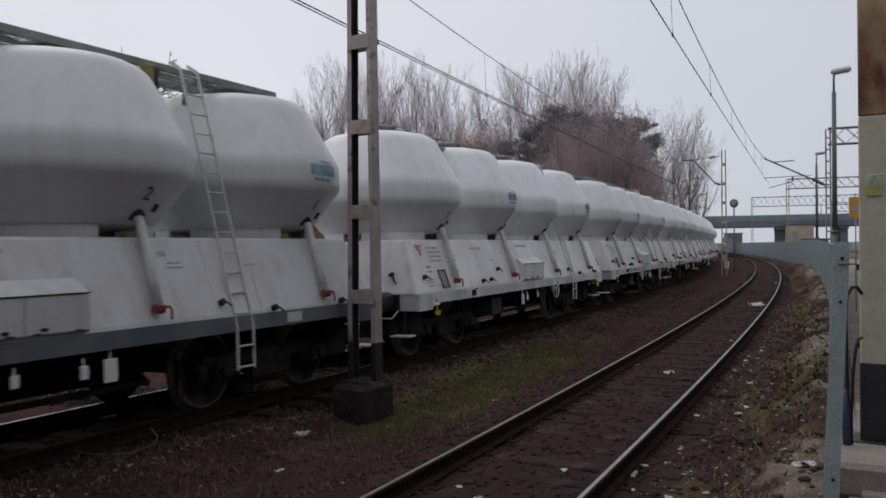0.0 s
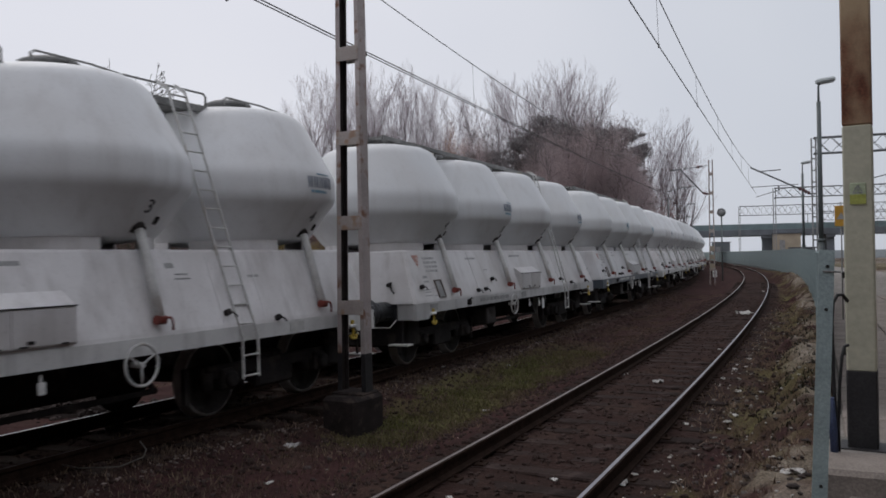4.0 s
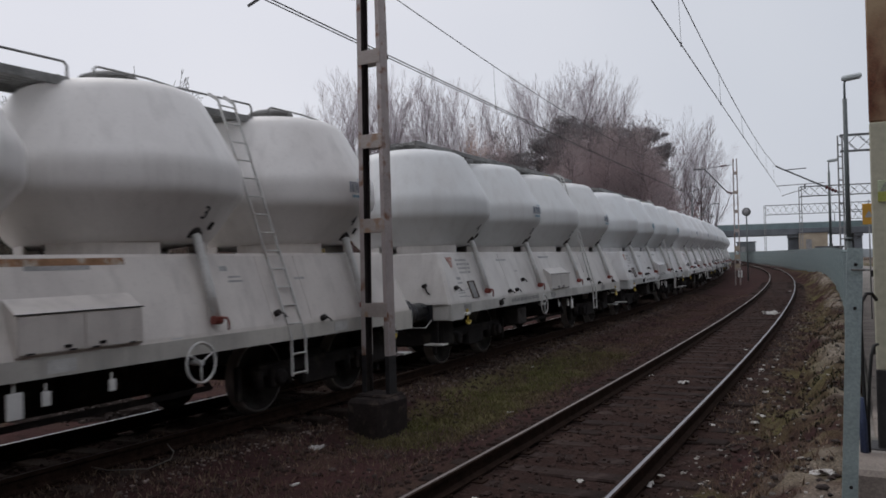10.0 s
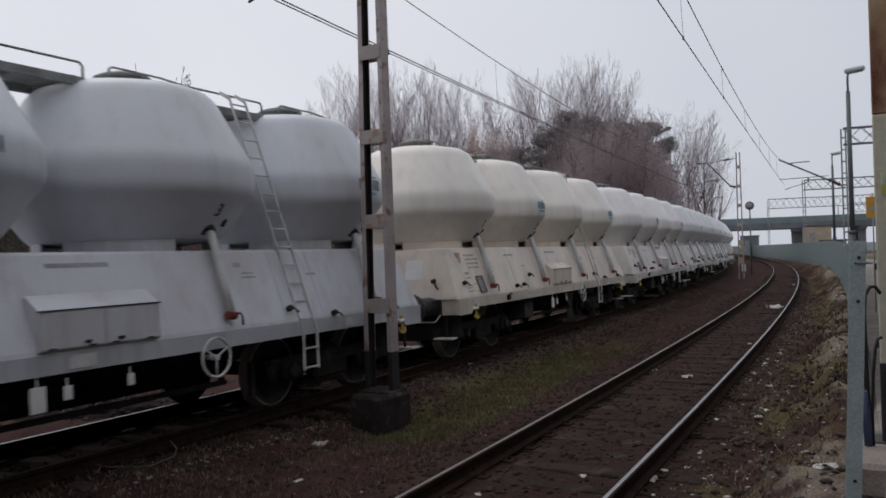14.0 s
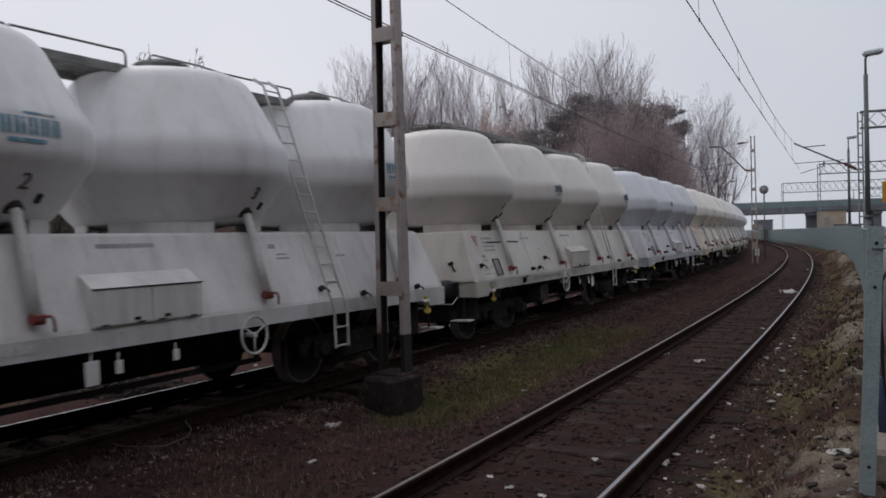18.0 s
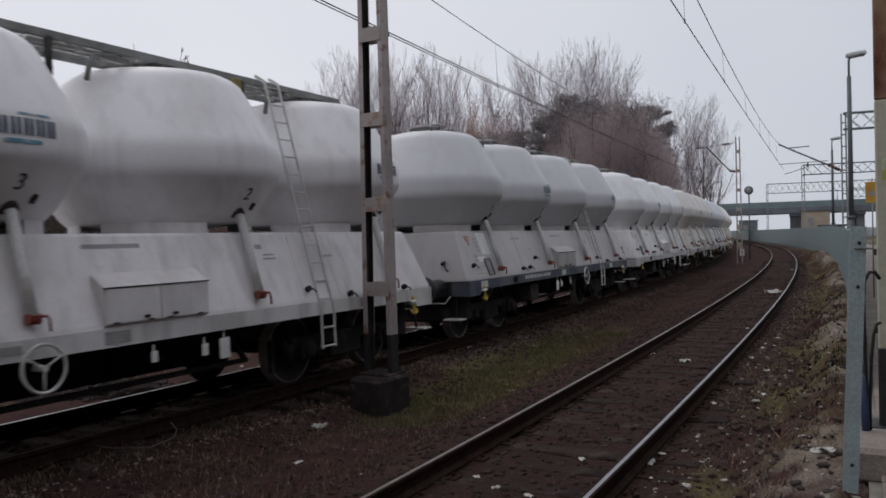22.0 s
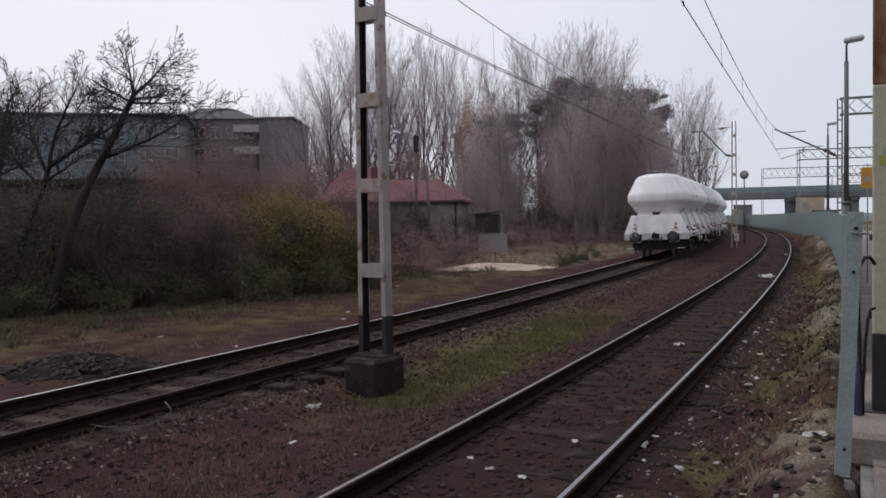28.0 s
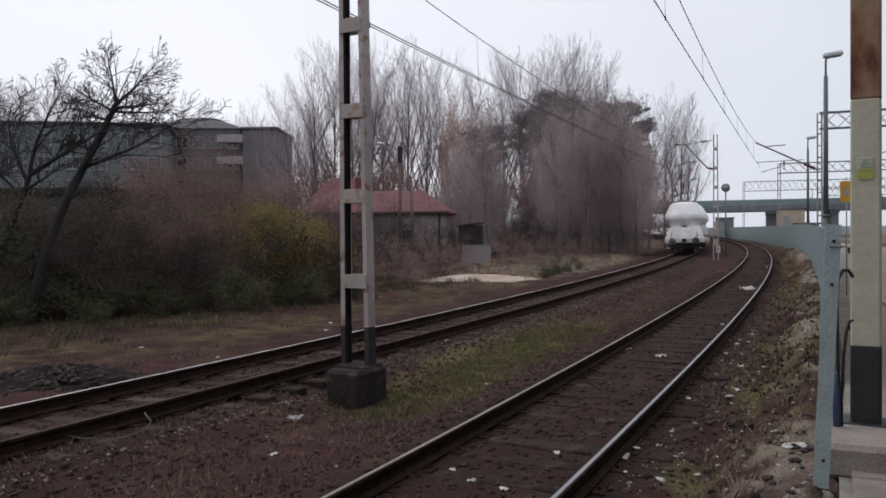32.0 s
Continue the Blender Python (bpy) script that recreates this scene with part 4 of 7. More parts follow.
def markings(root, sill_ink):
    g = G()
    rng = random.Random(9)
    for row in range(4):
        x = -5.02
        while x < -4.55:
            w = rng.uniform(0.04, 0.12)
            plate(g, x + w / 2, 1.88 - row * 0.075, w, 0.04)
            x += w + 0.03
    for y, z, w, h in ((-5.15, 1.55, 0.16, 0.05), (-5.15, 1.47, 0.2, 0.03), (-5.22, 1.33, 0.3, 0.02), (-5.22, 1.29, 0.26, 0.02), (-5.22, 1.23, 0.3, 0.02), (-4.88, 1.35, 0.26, 0.016), (-4.88, 1.22, 0.26, 0.016), (-4.05, 1.82, 0.16, 0.05), (-4.02, 1.73, 0.2, 0.03), (-4.02, 1.65, 0.16, 0.04), (-4.02, 1.55, 0.12, 0.03), (-4.02, 1.45, 0.12, 0.03), (-2.85, 1.86, 0.5, 0.04), (-2.25, 1.62, 0.18, 0.02), (-0.2, 1.90, 0.7, 0.045), (1.95, 1.85, 0.12, 0.06), (2.1, 1.75, 0.2, 0.02), (2.1, 1.70, 0.24, 0.02), (3.3, 1.7, 0.2, 0.03)):
        plate(g, y, z, w, h)
    part("lettering", g, M_INK, root, "faded dark stencilled marking bars")["kind"] = "stuff"
    s = G()
    x = -3.0
    for w in (0.10, 0.10, 0.16, 0.16, 0.16, 0.10, 0.06, 0.16, 0.2):
        s.box((1.4835, x + w / 2, 1.04), (0.006, w, 0.07))
        x += w + 0.05
    for y in (-5.15, -0.4, 3.9):
        s.box((1.4835, y, 1.03), (0.006, 0.3, 0.12))
    part("numbering", s, sill_ink, root)["kind"] = "stuff"
    t = G()
    p, m = on_side(-5.28, 1.84, 0.006)
    a = [Vector((-0.13, 0.10, 0)), Vector((0.13, 0.10, 0)), Vector((0, -0.14, 0))]
    pts = [p + m @ q for q in a] + [p + m @ (q + Vector((0, 0, 0.004))) for q in a]
    t.add(pts, [(0, 1, 2), (5, 4, 3), (0, 3, 4, 1), (1, 4, 5, 2), (2, 5, 3, 0)])
    part("warning_triangle", t, M_FADED, root, "faded red triangle marking")


def silo_r(z):
    return float(np.interp(z, [2.80, 2.94, 2.99, 3.04, 3.09, 3.14], [1.51, 1.51, 1.506, 1.496, 1.478, 1.45]))


def wrapped(sy, a0, a1, zs, lift):
    """A thin curved plate on the tank's waist."""
    g = G()
    n = max(2, int((a1 - a0) / 3))
    k = len(zs)
    verts = []
    for up in (0.0, 0.003):
        for i in range(n + 1):
            a = radians(a0 + (a1 - a0) * i / n)
            for z in zs:
                r = silo_r(z) + lift + up
                verts.append((r * math.cos(a), sy + r * 0.99 * math.sin(a), z))
    m = (n + 1) * k
    faces = []
    for i in range(n):
        for j in range(k - 1):
            q = i * k + j
            faces += [(m + q, m + q + k, m + q + k + 1, m + q + 1)]
        faces += [(i * k, (i + 1) * k, m + (i + 1) * k, m + i * k), (i * k + k - 1, m + i * k + k - 1, m + (i + 1) * k + k - 1, (i + 1) * k + k - 1)]
    for i in (0, n):
        for j in range(k - 1):
            q = i * k + j
            faces.append((q, q + 1, m + q + 1, m + q))
    return g.add(verts, faces, 0, False)


def emblem(root, sy):
    """A trade emblem as plain blocks between two bars."""
    e = part("emblem", wrapped(sy, 1, 13.5, (3.04, 3.058), 0.003), M_BLUE, root, "blue bars between two pale blue lines")
    part("emblem_line", wrapped(sy, -5, 9, (2.79, 2.825), 0.003), M_BLUE, e, "pale blue line")
    for i in range(5):
        a = -7 + i * 4.7
        for a0 in (a, a + 2.1):
            part("emblem_bar", wrapped(sy, a0, a0 + 1.3, (2.86, 2.94, 3.01), 0.003), M_NAVY, e)


def numeral(root, sy, digit):
    c = bpy.data.curves.new("numeral", "FONT")
    c.body = digit
    c.size = 0.24
    c.align_x = "CENTER"
    c.extrude = 0.002
    c.materials.append(M_INKD)
    ob = new("numeral", c)
    ob.parent = root
    ob["label"] = "black painted silo number"
    a = radians(6)
    y = Vector((0.6 * math.cos(a), 0.6 * math.sin(a), 0.8))
    x = Vector((-math.sin(a), math.cos(a), 0))
    n = x.cross(y)
    m = Matrix((x, y, n)).transposed().to_4x4()
    z = 2.42
    r = 1.15 + (z - 2.25) * 0.745
    m.translation = Vector((r * math.cos(a), sy + r * math.sin(a), z)) + n * 0.006
    ob.matrix_basis = m
    g = G()
    b = radians(17)
    r = 1.15 + 0.10 * 0.745
    g.box((r * math.cos(b) + 0.006, sy + r * math.sin(b), 2.345), (0.03, 0.06, 0.10), 0.008, Matrix.Rotation(b, 3, "Z") @ Matrix.Rotation(radians(37), 3, "Y"))
    part("lug", g, M_UNDER, root, "small dark lug")


def side_gear(root, brake_y, cab_y, plate_y):
    b = G()
    verts = []
    for y in (cab_y - 0.67, cab_y + 0.67):
        verts += [(1.31, y, 1.64), (1.50, y, 1.50), (1.50, y, 1.15), (1.42, y, 1.13)]
    b.add(verts, [(0, 1, 5, 4), (1, 2, 6, 5), (2, 3, 7, 6), (0, 3, 2, 1), (4, 5, 6, 7), (0, 4, 7, 3)])
    c = part("control_cabinet", b, M_BODY, root, "sloping white control cabinet")
    for y, dy in ((cab_y - 0.335, 0.15), (cab_y + 0.335, -0.15)):
        d = G()
        d.box((1.504, y, 1.325), (0.014, 0.655, 0.33), 0.004)
        d2 = part("cabinet_door", d, M_BODY, c)
        e = G()
        e.box((1.516, y + dy, 1.20), (0.016, 0.07, 0.03), 0.004)
        part("cabinet_latch", e, M_UNDER, d2)
        for q in (-0.22, 0.2):
            e = G()
            e.box((1.514, y + q, 1.165), (0.014, 0.08, 0.016), 0.003)
            part("cabinet_hinge", e, M_UNDER, d2)
    g = G()
    g.box((1.505, cab_y, 1.502), (0.03, 1.36, 0.012), 0.004)
    part("cabinet_gutter", g, M_UNDER, c)
    w = G()
    cy, cz = brake_y, 0.86
    n = 22
    for i in range(n):
        a, a2 = 2 * math.pi * i / n, 2 * math.pi * (i + 1) / n
        w.tube((1.56, cy + 0.21 * math.cos(a), cz + 0.21 * math.sin(a)), (1.56, cy + 0.21 * math.cos(a2), cz + 0.21 * math.sin(a2)), 0.016, n=6, caps=False)
    for i in range(3):
        a = 2 * math.pi * i / 3 + 0.5
        w.tube((1.56, cy, cz), (1.56, cy + 0.21 * math.cos(a), cz + 0.21 * math.sin(a)), 0.011, n=5)
    w.tube((1.42, cy, cz), (1.58, cy, cz), 0.03, n=8)
    part("hand_brake_wheel", w, M_PIPE, root, "pale spoked hand brake wheel")
    f = G()
    p, m = on_side(-4.72, 1.33, 0.016)
    for q, s in (((-0.13, 0), (0.012, 0.33)), ((0.13, 0), (0.012, 0.33)), ((0, 0.160), (0.272, 0.012)), ((0, -0.160), (0.272, 0.012))):
        f.box(p + m @ Vector((*q, 0)), (*s, 0.03), 0, m)
    d = part("document_frame", f, M_FRAME, root, "brown document holder frame")
    k = G()
    k.box(p + m @ Vector((0, 0, -0.008)), (0.25, 0.31, 0.006), 0, m)
    part("document_back", k, M_STEELL, d)
    for y in (-5.2, 5.2):
        h = G()
        h.box((1.49, y, 0.95), (0.03, 0.07, 0.12), 0.01)
        h.pipe([(1.50, y - 0.085, 0.80), (1.51, y - 0.065, 0.755), (1.515, y, 0.74), (1.51, y + 0.065, 0.755), (1.50, y + 0.085, 0.80)], 0.020, 6)
        h.box((1.50, y, 0.82), (0.03, 0.045, 0.14), 0.01)
        hk = part("tow_hook", h, M_YELLOW, root, "yellow anchor-shaped towing hook")
        h = G()
        h.box((1.50, y - 0.02, 0.925), (0.07, 0.16, 0.05), 0.012)
        part("hook_bracket", h, M_WHITE, hk, "white hook bracket")
    for y, z in ((-3.05, 1.22), (-2.65, 1.23), (-2.12, 1.42), (2.62, 1.28), (3.5, 1.16), (4.95, 1.16), (-5.45, 1.38)):
        v = G()
        p, m = on_side(y, z, 0.03)
        v.tube(p - m @ Vector((0, 0, 0.04)), p + m @ Vector((0, 0, 0.04)), 0.038, n=8)
        v.pipe([p + m @ Vector((0, 0, 0.04)), p + m @ Vector((0.05, -0.02, 0.05)), p + m @ Vector((0.10, -0.07, 0.045))], 0.011, 5)
        part("valve", v, M_UNDER, root, "small dark valve")
    b = G()
    b.box((1.50, -3.60, 1.03), (0.06, 0.13, 0.11), 0.02)
    b.pipe([(1.53, -3.68, 1.07), (1.55, -3.62, 1.11), (1.53, -3.50, 1.09)], 0.012, 5)
    part("brake_release", b, M_UNDER, root, "small dark brake release fitting")
    for y, z, s in ((plate_y, 0.74, 0.16), (plate_y + (0.3 if plate_y < 0 else -0.3), 0.76, 0.09), (plate_y + (1.0 if plate_y < 0 else -1.0), 0.78, 0.08)):
        t = G()
        t.box((1.46, y, z), (0.02, s * 0.95, s * 1.4), 0.004)
        t.box((1.45, y, z + s), (0.014, 0.014, s), 0.0)
        part("brake_plate", t, M_WHITE, root, "small white brake position plate")
    for x, y, r in ((0.3, 0.95, 0.22), (-0.4, -0.35, 0.18)):
        u = G()
        u.lathe([(0.05, -0.57), (r * 0.8, -0.55), (r, -0.48), (r, 0.48), (r * 0.8, 0.55), (0.05, 0.57)], 14, (x, y, 0.66), axis="y")
        part("air_tank", u, M_UNDER, root, "grimy brake air tank")
    # dark boxes stand for rigging and for the darkness under the wagon
    u = G()
    u.box((0.0, 0.0, 0.62), (0.7, 4.6, 0.40), 0.05)
    u.box((-0.5, 2.2, 0.58), (0.5, 0.8, 0.36), 0.05)
    part("brake_rigging", u, M_UNDER, root, "dark boxes for brake rigging, added to close the view underneath")
    u = G()
    u.beam((0.9, -2.0, 0.46), (0.9, 2.0, 0.46), 0.05, 0.06)
    u.beam((0.9, -2.02, 0.44), (0.9, -1.6, 0.9), 0.05, 0.05)
    u.beam((0.9, 2.02, 0.44), (0.9, 1.6, 0.9), 0.05, 0.05)
    part("truss_rod", u, M_UNDER, root)
    u = G()
    u.box((0.0, 0.0, 0.9), (0.5, 11.0, 0.20), 0.02)
    for y in (-5.2, -1.7, 1.7, 5.2):
        u.box((0, y, 0.98), (2.6, 0.12, 0.26), 0.01)
    part("underframe", u, M_UNDER, root, "dark underframe with air tanks")
    # dark boxes added to block the lit view under the headstocks
    for y in (-5.3, 5.3):
        o = G()
        o.box((0, y, 0.62), (2.3, 0.5, 0.52), 0.04)
        part("draw_gear", o, M_UNDER, root, "plain dark box added to fill the gap below the headstock")
    o = G()
    o.box((1.10, -2.1, 0.68), (0.5, 0.5, 0.36), 0.02)
    part("equipment_box", o, M_UNDERL, root)
    for y in (-5.70, 5.70):
        for x in (-0.95, 0.95):
            sg = 1 if y > 0 else -1
            e = G()
            e.tube((x, y - sg * 0.10, 1.48), (x, y + sg * 0.12, 1.44), 0.035, n=8)
            e.pipe([(x, y + sg * 0.04, 1.44), (x + 0.06, y + sg * 0.10, 1.34), (x + 0.10, y + sg * 0.08, 1.30)], 0.014, 5)
            part("lamp_bracket", e, M_UNDER, root)


def make_wagon(style):
    long_roof = style == "long"
    digits = "4321" if long_roof else "1234"
    silos = LONG_SILOS if long_roof else SILOS
    root = thing("silo_wagon", "white cement silo wagon", "wagon", "silo wagons of the train")
    part("body", body_mesh(), M_BODY, root)
    part("sole_bar", sill_mesh(), M_SILL, root)
    for sg in (-1, 1):
        part("headstock", headstock_mesh(sg), M_SILL, root)
        buffers(root, sg)
        bogie(root, sg * PIVOT)
    for sy in silos:
        s = part("silo", silo_mesh(sy), M_TANK, root)
        part("hatch", hatch_mesh(sy), M_GALV, s)
        for a0, a1 in ((-80, -14), (22, 80), (100, 165), (195, 260)):
            part("skirt", skirt_mesh(sy, a0, a1), M_BODY, s)
        discharge_pipe(root, sy)
    emblem(root, silos[1])
    emblem(root, silos[3])
    for sy, digit in zip(silos, digits):
        numeral(root, sy, digit)
    ladder(root, 2.93, 0.0 if long_roof else 0.3)
    if style == "long":
        walkway_long(root, silos)
    else:
        walkway_short(root, silos)
    markings(root, M_INKW if style == "blue" else M_INK)
    side_gear(root, *((-1.25, 0.12, 1.05) if long_roof else (1.21, -0.17, -0.85)))
    for y in (-4.05, -2.95, 2.55, 3.3):
        g = G()
        g.beam((side_x(1.18) + 0.004, y, 1.18), (side_x(1.99) + 0.004, y, 1.99), 0.014, 0.014, (0, 1, 0))
        part("weld_seam", g, M_BODY, root)
    return root


WAGON_LOOK = [
    # style, tank colour, body colour, sill colour, words
    ("long", (0.80, 0.80, 0.80), (0.76, 0.75, 0.74), (0.74, 0.73, 0.72), "white cement silo wagon with red and white tail markers"),
    ("blue", (0.56, 0.57, 0.58), (0.46, 0.45, 0.44), (0.05, 0.065, 0.10), "dusty white cement silo wagon with a dark blue sill"),
    ("short", (0.76, 0.77, 0.77), (0.70, 0.70, 0.68), (0.66, 0.66, 0.65), "white cement silo wagon with low roof railings"),
    ("long", (0.66, 0.635, 0.59), (0.60, 0.575, 0.515), (0.57, 0.545, 0.49), "cream-white cement silo wagon with a roof walkway"),
    ("short", (0.60, 0.63, 0.66), (0.58, 0.60, 0.62), (0.5, 0.52, 0.54), "grey-white cement silo wagon with low roof railings"),
    ("short", (0.80, 0.765, 0.68), (0.74, 0.665, 0.55), (0.70, 0.63, 0.52), "cream cement silo wagon with low roof railings"),
    ("short", (0.76, 0.75, 0.72), (0.66, 0.63, 0.58), (0.62, 0.6, 0.55), "cement-streaked silo wagon with low roof railings"),
    ("long", (0.65, 0.67, 0.66), (0.62, 0.61, 0.575), (0.60, 0.59, 0.56), "white cement silo wagon with a roof walkway"),
    ("long", (0.65, 0.68, 0.68), (0.63, 0.64, 0.63), (0.61, 0.62, 0.61), "white cement silo wagon with a roof walkway"),
    ("short", (0.72, 0.74, 0.74), (0.72, 0.72, 0.71), (0.7, 0.7, 0.69), "white cement silo wagon with low roof railings"),
    ("long", (0.61, 0.63, 0.63), (0.62, 0.62, 0.61), (0.58, 0.58, 0.58), "white cement silo wagon with a roof walkway"),
    ("longblue", (0.60, 0.62, 0.615), (0.56, 0.57, 0.57), (0.08, 0.10, 0.13), "dusty white cement silo wagon with a blue-grey sill"),
]
WAGONS = 24
TRAIN = []


def make_train():
    models = {}
    for k in range(WAGONS):
        style, tank, body, sill, words = WAGON_LOOK[k] if k < 12 else WAGON_LOOK[(2, 7, 8, 3, 9, 10, 7, 2)[k % 8]]
        base = "short" if style in ("short", "blue") else "long"
        if base not in models:
            models[base] = make_wagon(base)
            root = models[base]
        else:
            root = copy_thing(models[base], Matrix())
        root["label"] = words
        for o in root.children_recursive:
            n = o.name.split(".")[0]
            if n in ("silo",):
                o.color = (*tank, 1)
            elif n in ("body", "skirt", "control_cabinet", "cabinet_door", "weld_seam"):
                o.color = (*body, 1)
            elif n in ("sole_bar", "headstock"):
                o.color = (*sill, 1)
            elif n == "emblem_bar" and k % 3 != 0:
                o.material_slots[0].link = "OBJECT"
                o.material_slots[0].material = M_BLUE if k % 3 == 2 else M_FADEDNAVY
            elif n == "numbering" and "blue" in style:
                o.material_slots[0].link = "OBJECT"
                o.material_slots[0].material = M_INKW
        TRAIN.append(root)
    g = G()
    for y, z, w, h in ((-4.62, 1.78, 0.42, 0.44), (-4.92, 1.49, 0.34, 0.10)):
        plate(g, y, z, w, h, 0.006, 0.004)
    part("paint_patch", g, M_WHITE, TRAIN[1], "bright white repainted patch")
    slant = math.atan2(0.25, 0.91)
    lie = Matrix((Vector((1, 0, 0)), Vector((0, math.sin(slant), math.cos(slant))), Vector((0, -math.cos(slant), math.sin(slant))))).transposed()
    for x in (-0.62, 0.52):
        g = G()
        z = 1.66
        g.box((x, -5.82 + (z - 1.12) * 0.275 - 0.006, z), (0.34, 0.36, 0.004), 0.0, lie)
        part("paint_patch", g, M_WHITE, TRAIN[5], "bright white repainted patch")
    for y0, w in ((-4.55, 0.75), (-3.72, 0.70)):
        g = G()
        plate(g, y0 + 0.1, 1.80, w, 0.016, 0.012, 0.022)
        part("rain_strip", g, M_UNDER, TRAIN[3], "black rain strip")
    rr = random.Random(31)
    for k, y0, w in ((11, -4.10, 0.15), (11, -3.88, 0.07), (11, 3.75, 0.12), (11, 4.10, 0.07), (11, -1.9, 0.09), (6, -4.55, 0.14), (6, -4.12, 0.08), (6, -1.35, 0.20), (6, 0.95, 0.17), (1, -3.9, 0.12), (1, -3.6, 0.07), (10, 2.5, 0.10), (7, -3.4, 0.10), (4, 2.2, 0.11), (3, -2.3, 0.08)):
        g = G()
        verts = []
        n = 9
        drift = rr.uniform(-0.03, 0.06)
        for i in range(n + 1):
            z = 1.99 - 0.86 * i / n
            wide = w * (0.35 + 0.75 * min(1.0, i / 4) + rr.uniform(-0.12, 0.12)) * (1.0 if i < n - 1 else 0.8)
            p, m = on_side(y0 + drift * i / n, z, 0.0035)
            verts += [p - m @ Vector((wide / 2, 0, 0)), p + m @ Vector((wide / 2, 0, 0)), p - m @ Vector((wide / 2, 0, 0.006)), p + m @ Vector((wide / 2, 0, -0.006))]
        faces = []
        for i in range(n):
            q = 4 * i
            faces += [(q, q + 1, q + 5, q + 4), (q, q + 4, q + 6, q + 2), (q + 1, q + 3, q + 7, q + 5)]
        g.add(verts, faces)
        part("cement_streak", g, M_STREAK, TRAIN[k], "pale run of spilt cement")
    g = G()
    plate(g, -0.15, 1.955, 1.45, 0.075, 0.003, 0.004)
    part("rust_band", g, M_RUSTBAND, TRAIN[6], "orange-brown rust stain below the deck edge")
    tail = TRAIN[0]
    p, m = on_side(-4.72, 1.33, 0.016)
    g = G()
    g.box(p + m @ Vector((0.03, -0.02, 0.0)), (0.13, 0.20, 0.004), 0, m)
    part("paper_slip", g, M_WHITE, tail, "white paper slip")
    for x in (-0.95, 0.95):
        g = G()
        lean = Matrix.Rotation(radians(-14), 3, "X")
        c = Vector((x, -5.80, 1.50))
        g.box(c, (0.17, 0.014, 0.27), 0.0, lean)
        s = part("tail_marker", g, M_WHITE, tail, "white tail marker plate with two red triangles")
        for sg in (-1, 1):
            t = G()
            a = [Vector((-0.07, -0.01, sg * 0.125)), Vector((0.07, -0.01, sg * 0.125)), Vector((0, -0.01, sg * 0.01))]
            pts = [c + lean @ q for q in a] + [c + lean @ (q + Vector((0, -0.004, 0))) for q in a]
            t.add(pts, [(0, 1, 2), (5, 4, 3), (0, 3, 4, 1), (1, 4, 5, 2), (2, 5, 3, 0)])
            part("marker_triangle", t, M_SIGNRED, s)
        h = G()
        h.pipe([c + lean @ Vector((-0.05, 0, 0.13)), c + lean @ Vector((-0.05, 0, 0.19)), c + lean @ Vector((0.05, 0, 0.19)), c + lean @ Vector((0.05, 0, 0.13))], 0.010, 5)
        part("marker_handle", h, M_WHITE, s)


make_train()


def wagon_pose(s):
    """The pose of a wagon whose middle is s metres along the far track."""
    a, b = on_line(FAR, s - PIVOT), on_line(FAR, s + PIVOT)
    f = (b - a).normalized()
    r0 = f.cross(Vector((0, 0, 1))).normalized()
    r = r0 * math.cos(CANT) + Vector((0, 0, 1)) * math.sin(CANT)
    u = r.cross(f)
    m = Matrix((r, f, u)).transposed().to_4x4()
    m.translation = (a + b) / 2 + Vector((0, 0, DROP))
    return m


# ---------------------------------------------------------------- platform side
def local(tab, s, o, z):
    """A pose on a line: x to its right, y along it."""
    return Matrix.Translation(on_line(tab, s, o, z)) @ pose(0, 0, 0, 0, 0, -math.degrees(heading(tab, s)))


def make_fence():
    root = thing("fence", "grey-green sheet metal fence along the curving platform", "fence", kind="structure")
    post = G()
    post.box((0, 0, 0.60), (0.07, 0.07, 2.56), 0.006)
    post.box((0, 0, 1.89), (0.085, 0.085, 0.02), 0.004)
    pm = post.mesh("fence_post", M_POST)
    sheet = G()
    n = 16
    for i in range(n):
        y = (i + 0.5) / n * 2.42 - 1.21
        sheet.box((0.012 if i % 2 else 0.0, y, 0.88), (0.022, 2.42 / n + 0.012, 1.98))
    for z in (0.3, 1.82):
        sheet.box((0.035, 0, z), (0.04, 2.42, 0.05), 0.004)
    sm = sheet.mesh("fence_panel", M_FENCE)
    s = 9.5
    while s < 215:
        up = 0.22 * float(smoothstep(18, 60, s))
        part("fence_post", pm, None, root, at=local(NEAR, s, FENCE_O, up))
        part("fence_panel", sm, None, root, at=local(NEAR, s + 1.25, FENCE_O, up))
        s += 2.5
    return root


make_fence()

end_post = thing("gate_post", "leaning galvanised steel post on a concrete foot", "post", at=pose(2.28, 4.95, 0.32, 0, 2.6, -24))
g = G()
chan = [(-0.043, -0.006), (0.043, -0.006), (0.043, 0.07), (0.031, 0.07), (0.031, 0.006), (-0.031, 0.006), (-0.031, 0.07), (-0.043, 0.07)]
g.add([(x, y, z) for z in (0.0, 1.60) for x, y in chan], [(i, (i + 1) % 8, 8 + (i + 1) % 8, 8 + i) for i in range(8)] + [(0, 1, 4, 5), (1, 2, 3, 4), (0, 5, 6, 7), (8, 13, 12, 9), (9, 12, 11, 10), (8, 15, 14, 13)])
part("upright", g, M_POST, end_post, "galvanised folded channel")
for z in (0.17, 1.24, 1.50):
    g = G()
    g.tube((0.005, -0.004, z), (0.005, -0.016, z), 0.011, n=8)
    part("bolt", g, M_RUBBER, end_post)
g = G()
g.box((0.03, 0.0, 1.47), (0.10, 0.05, 0.012), 0.003)
part("clamp", g, M_GALV, end_post)
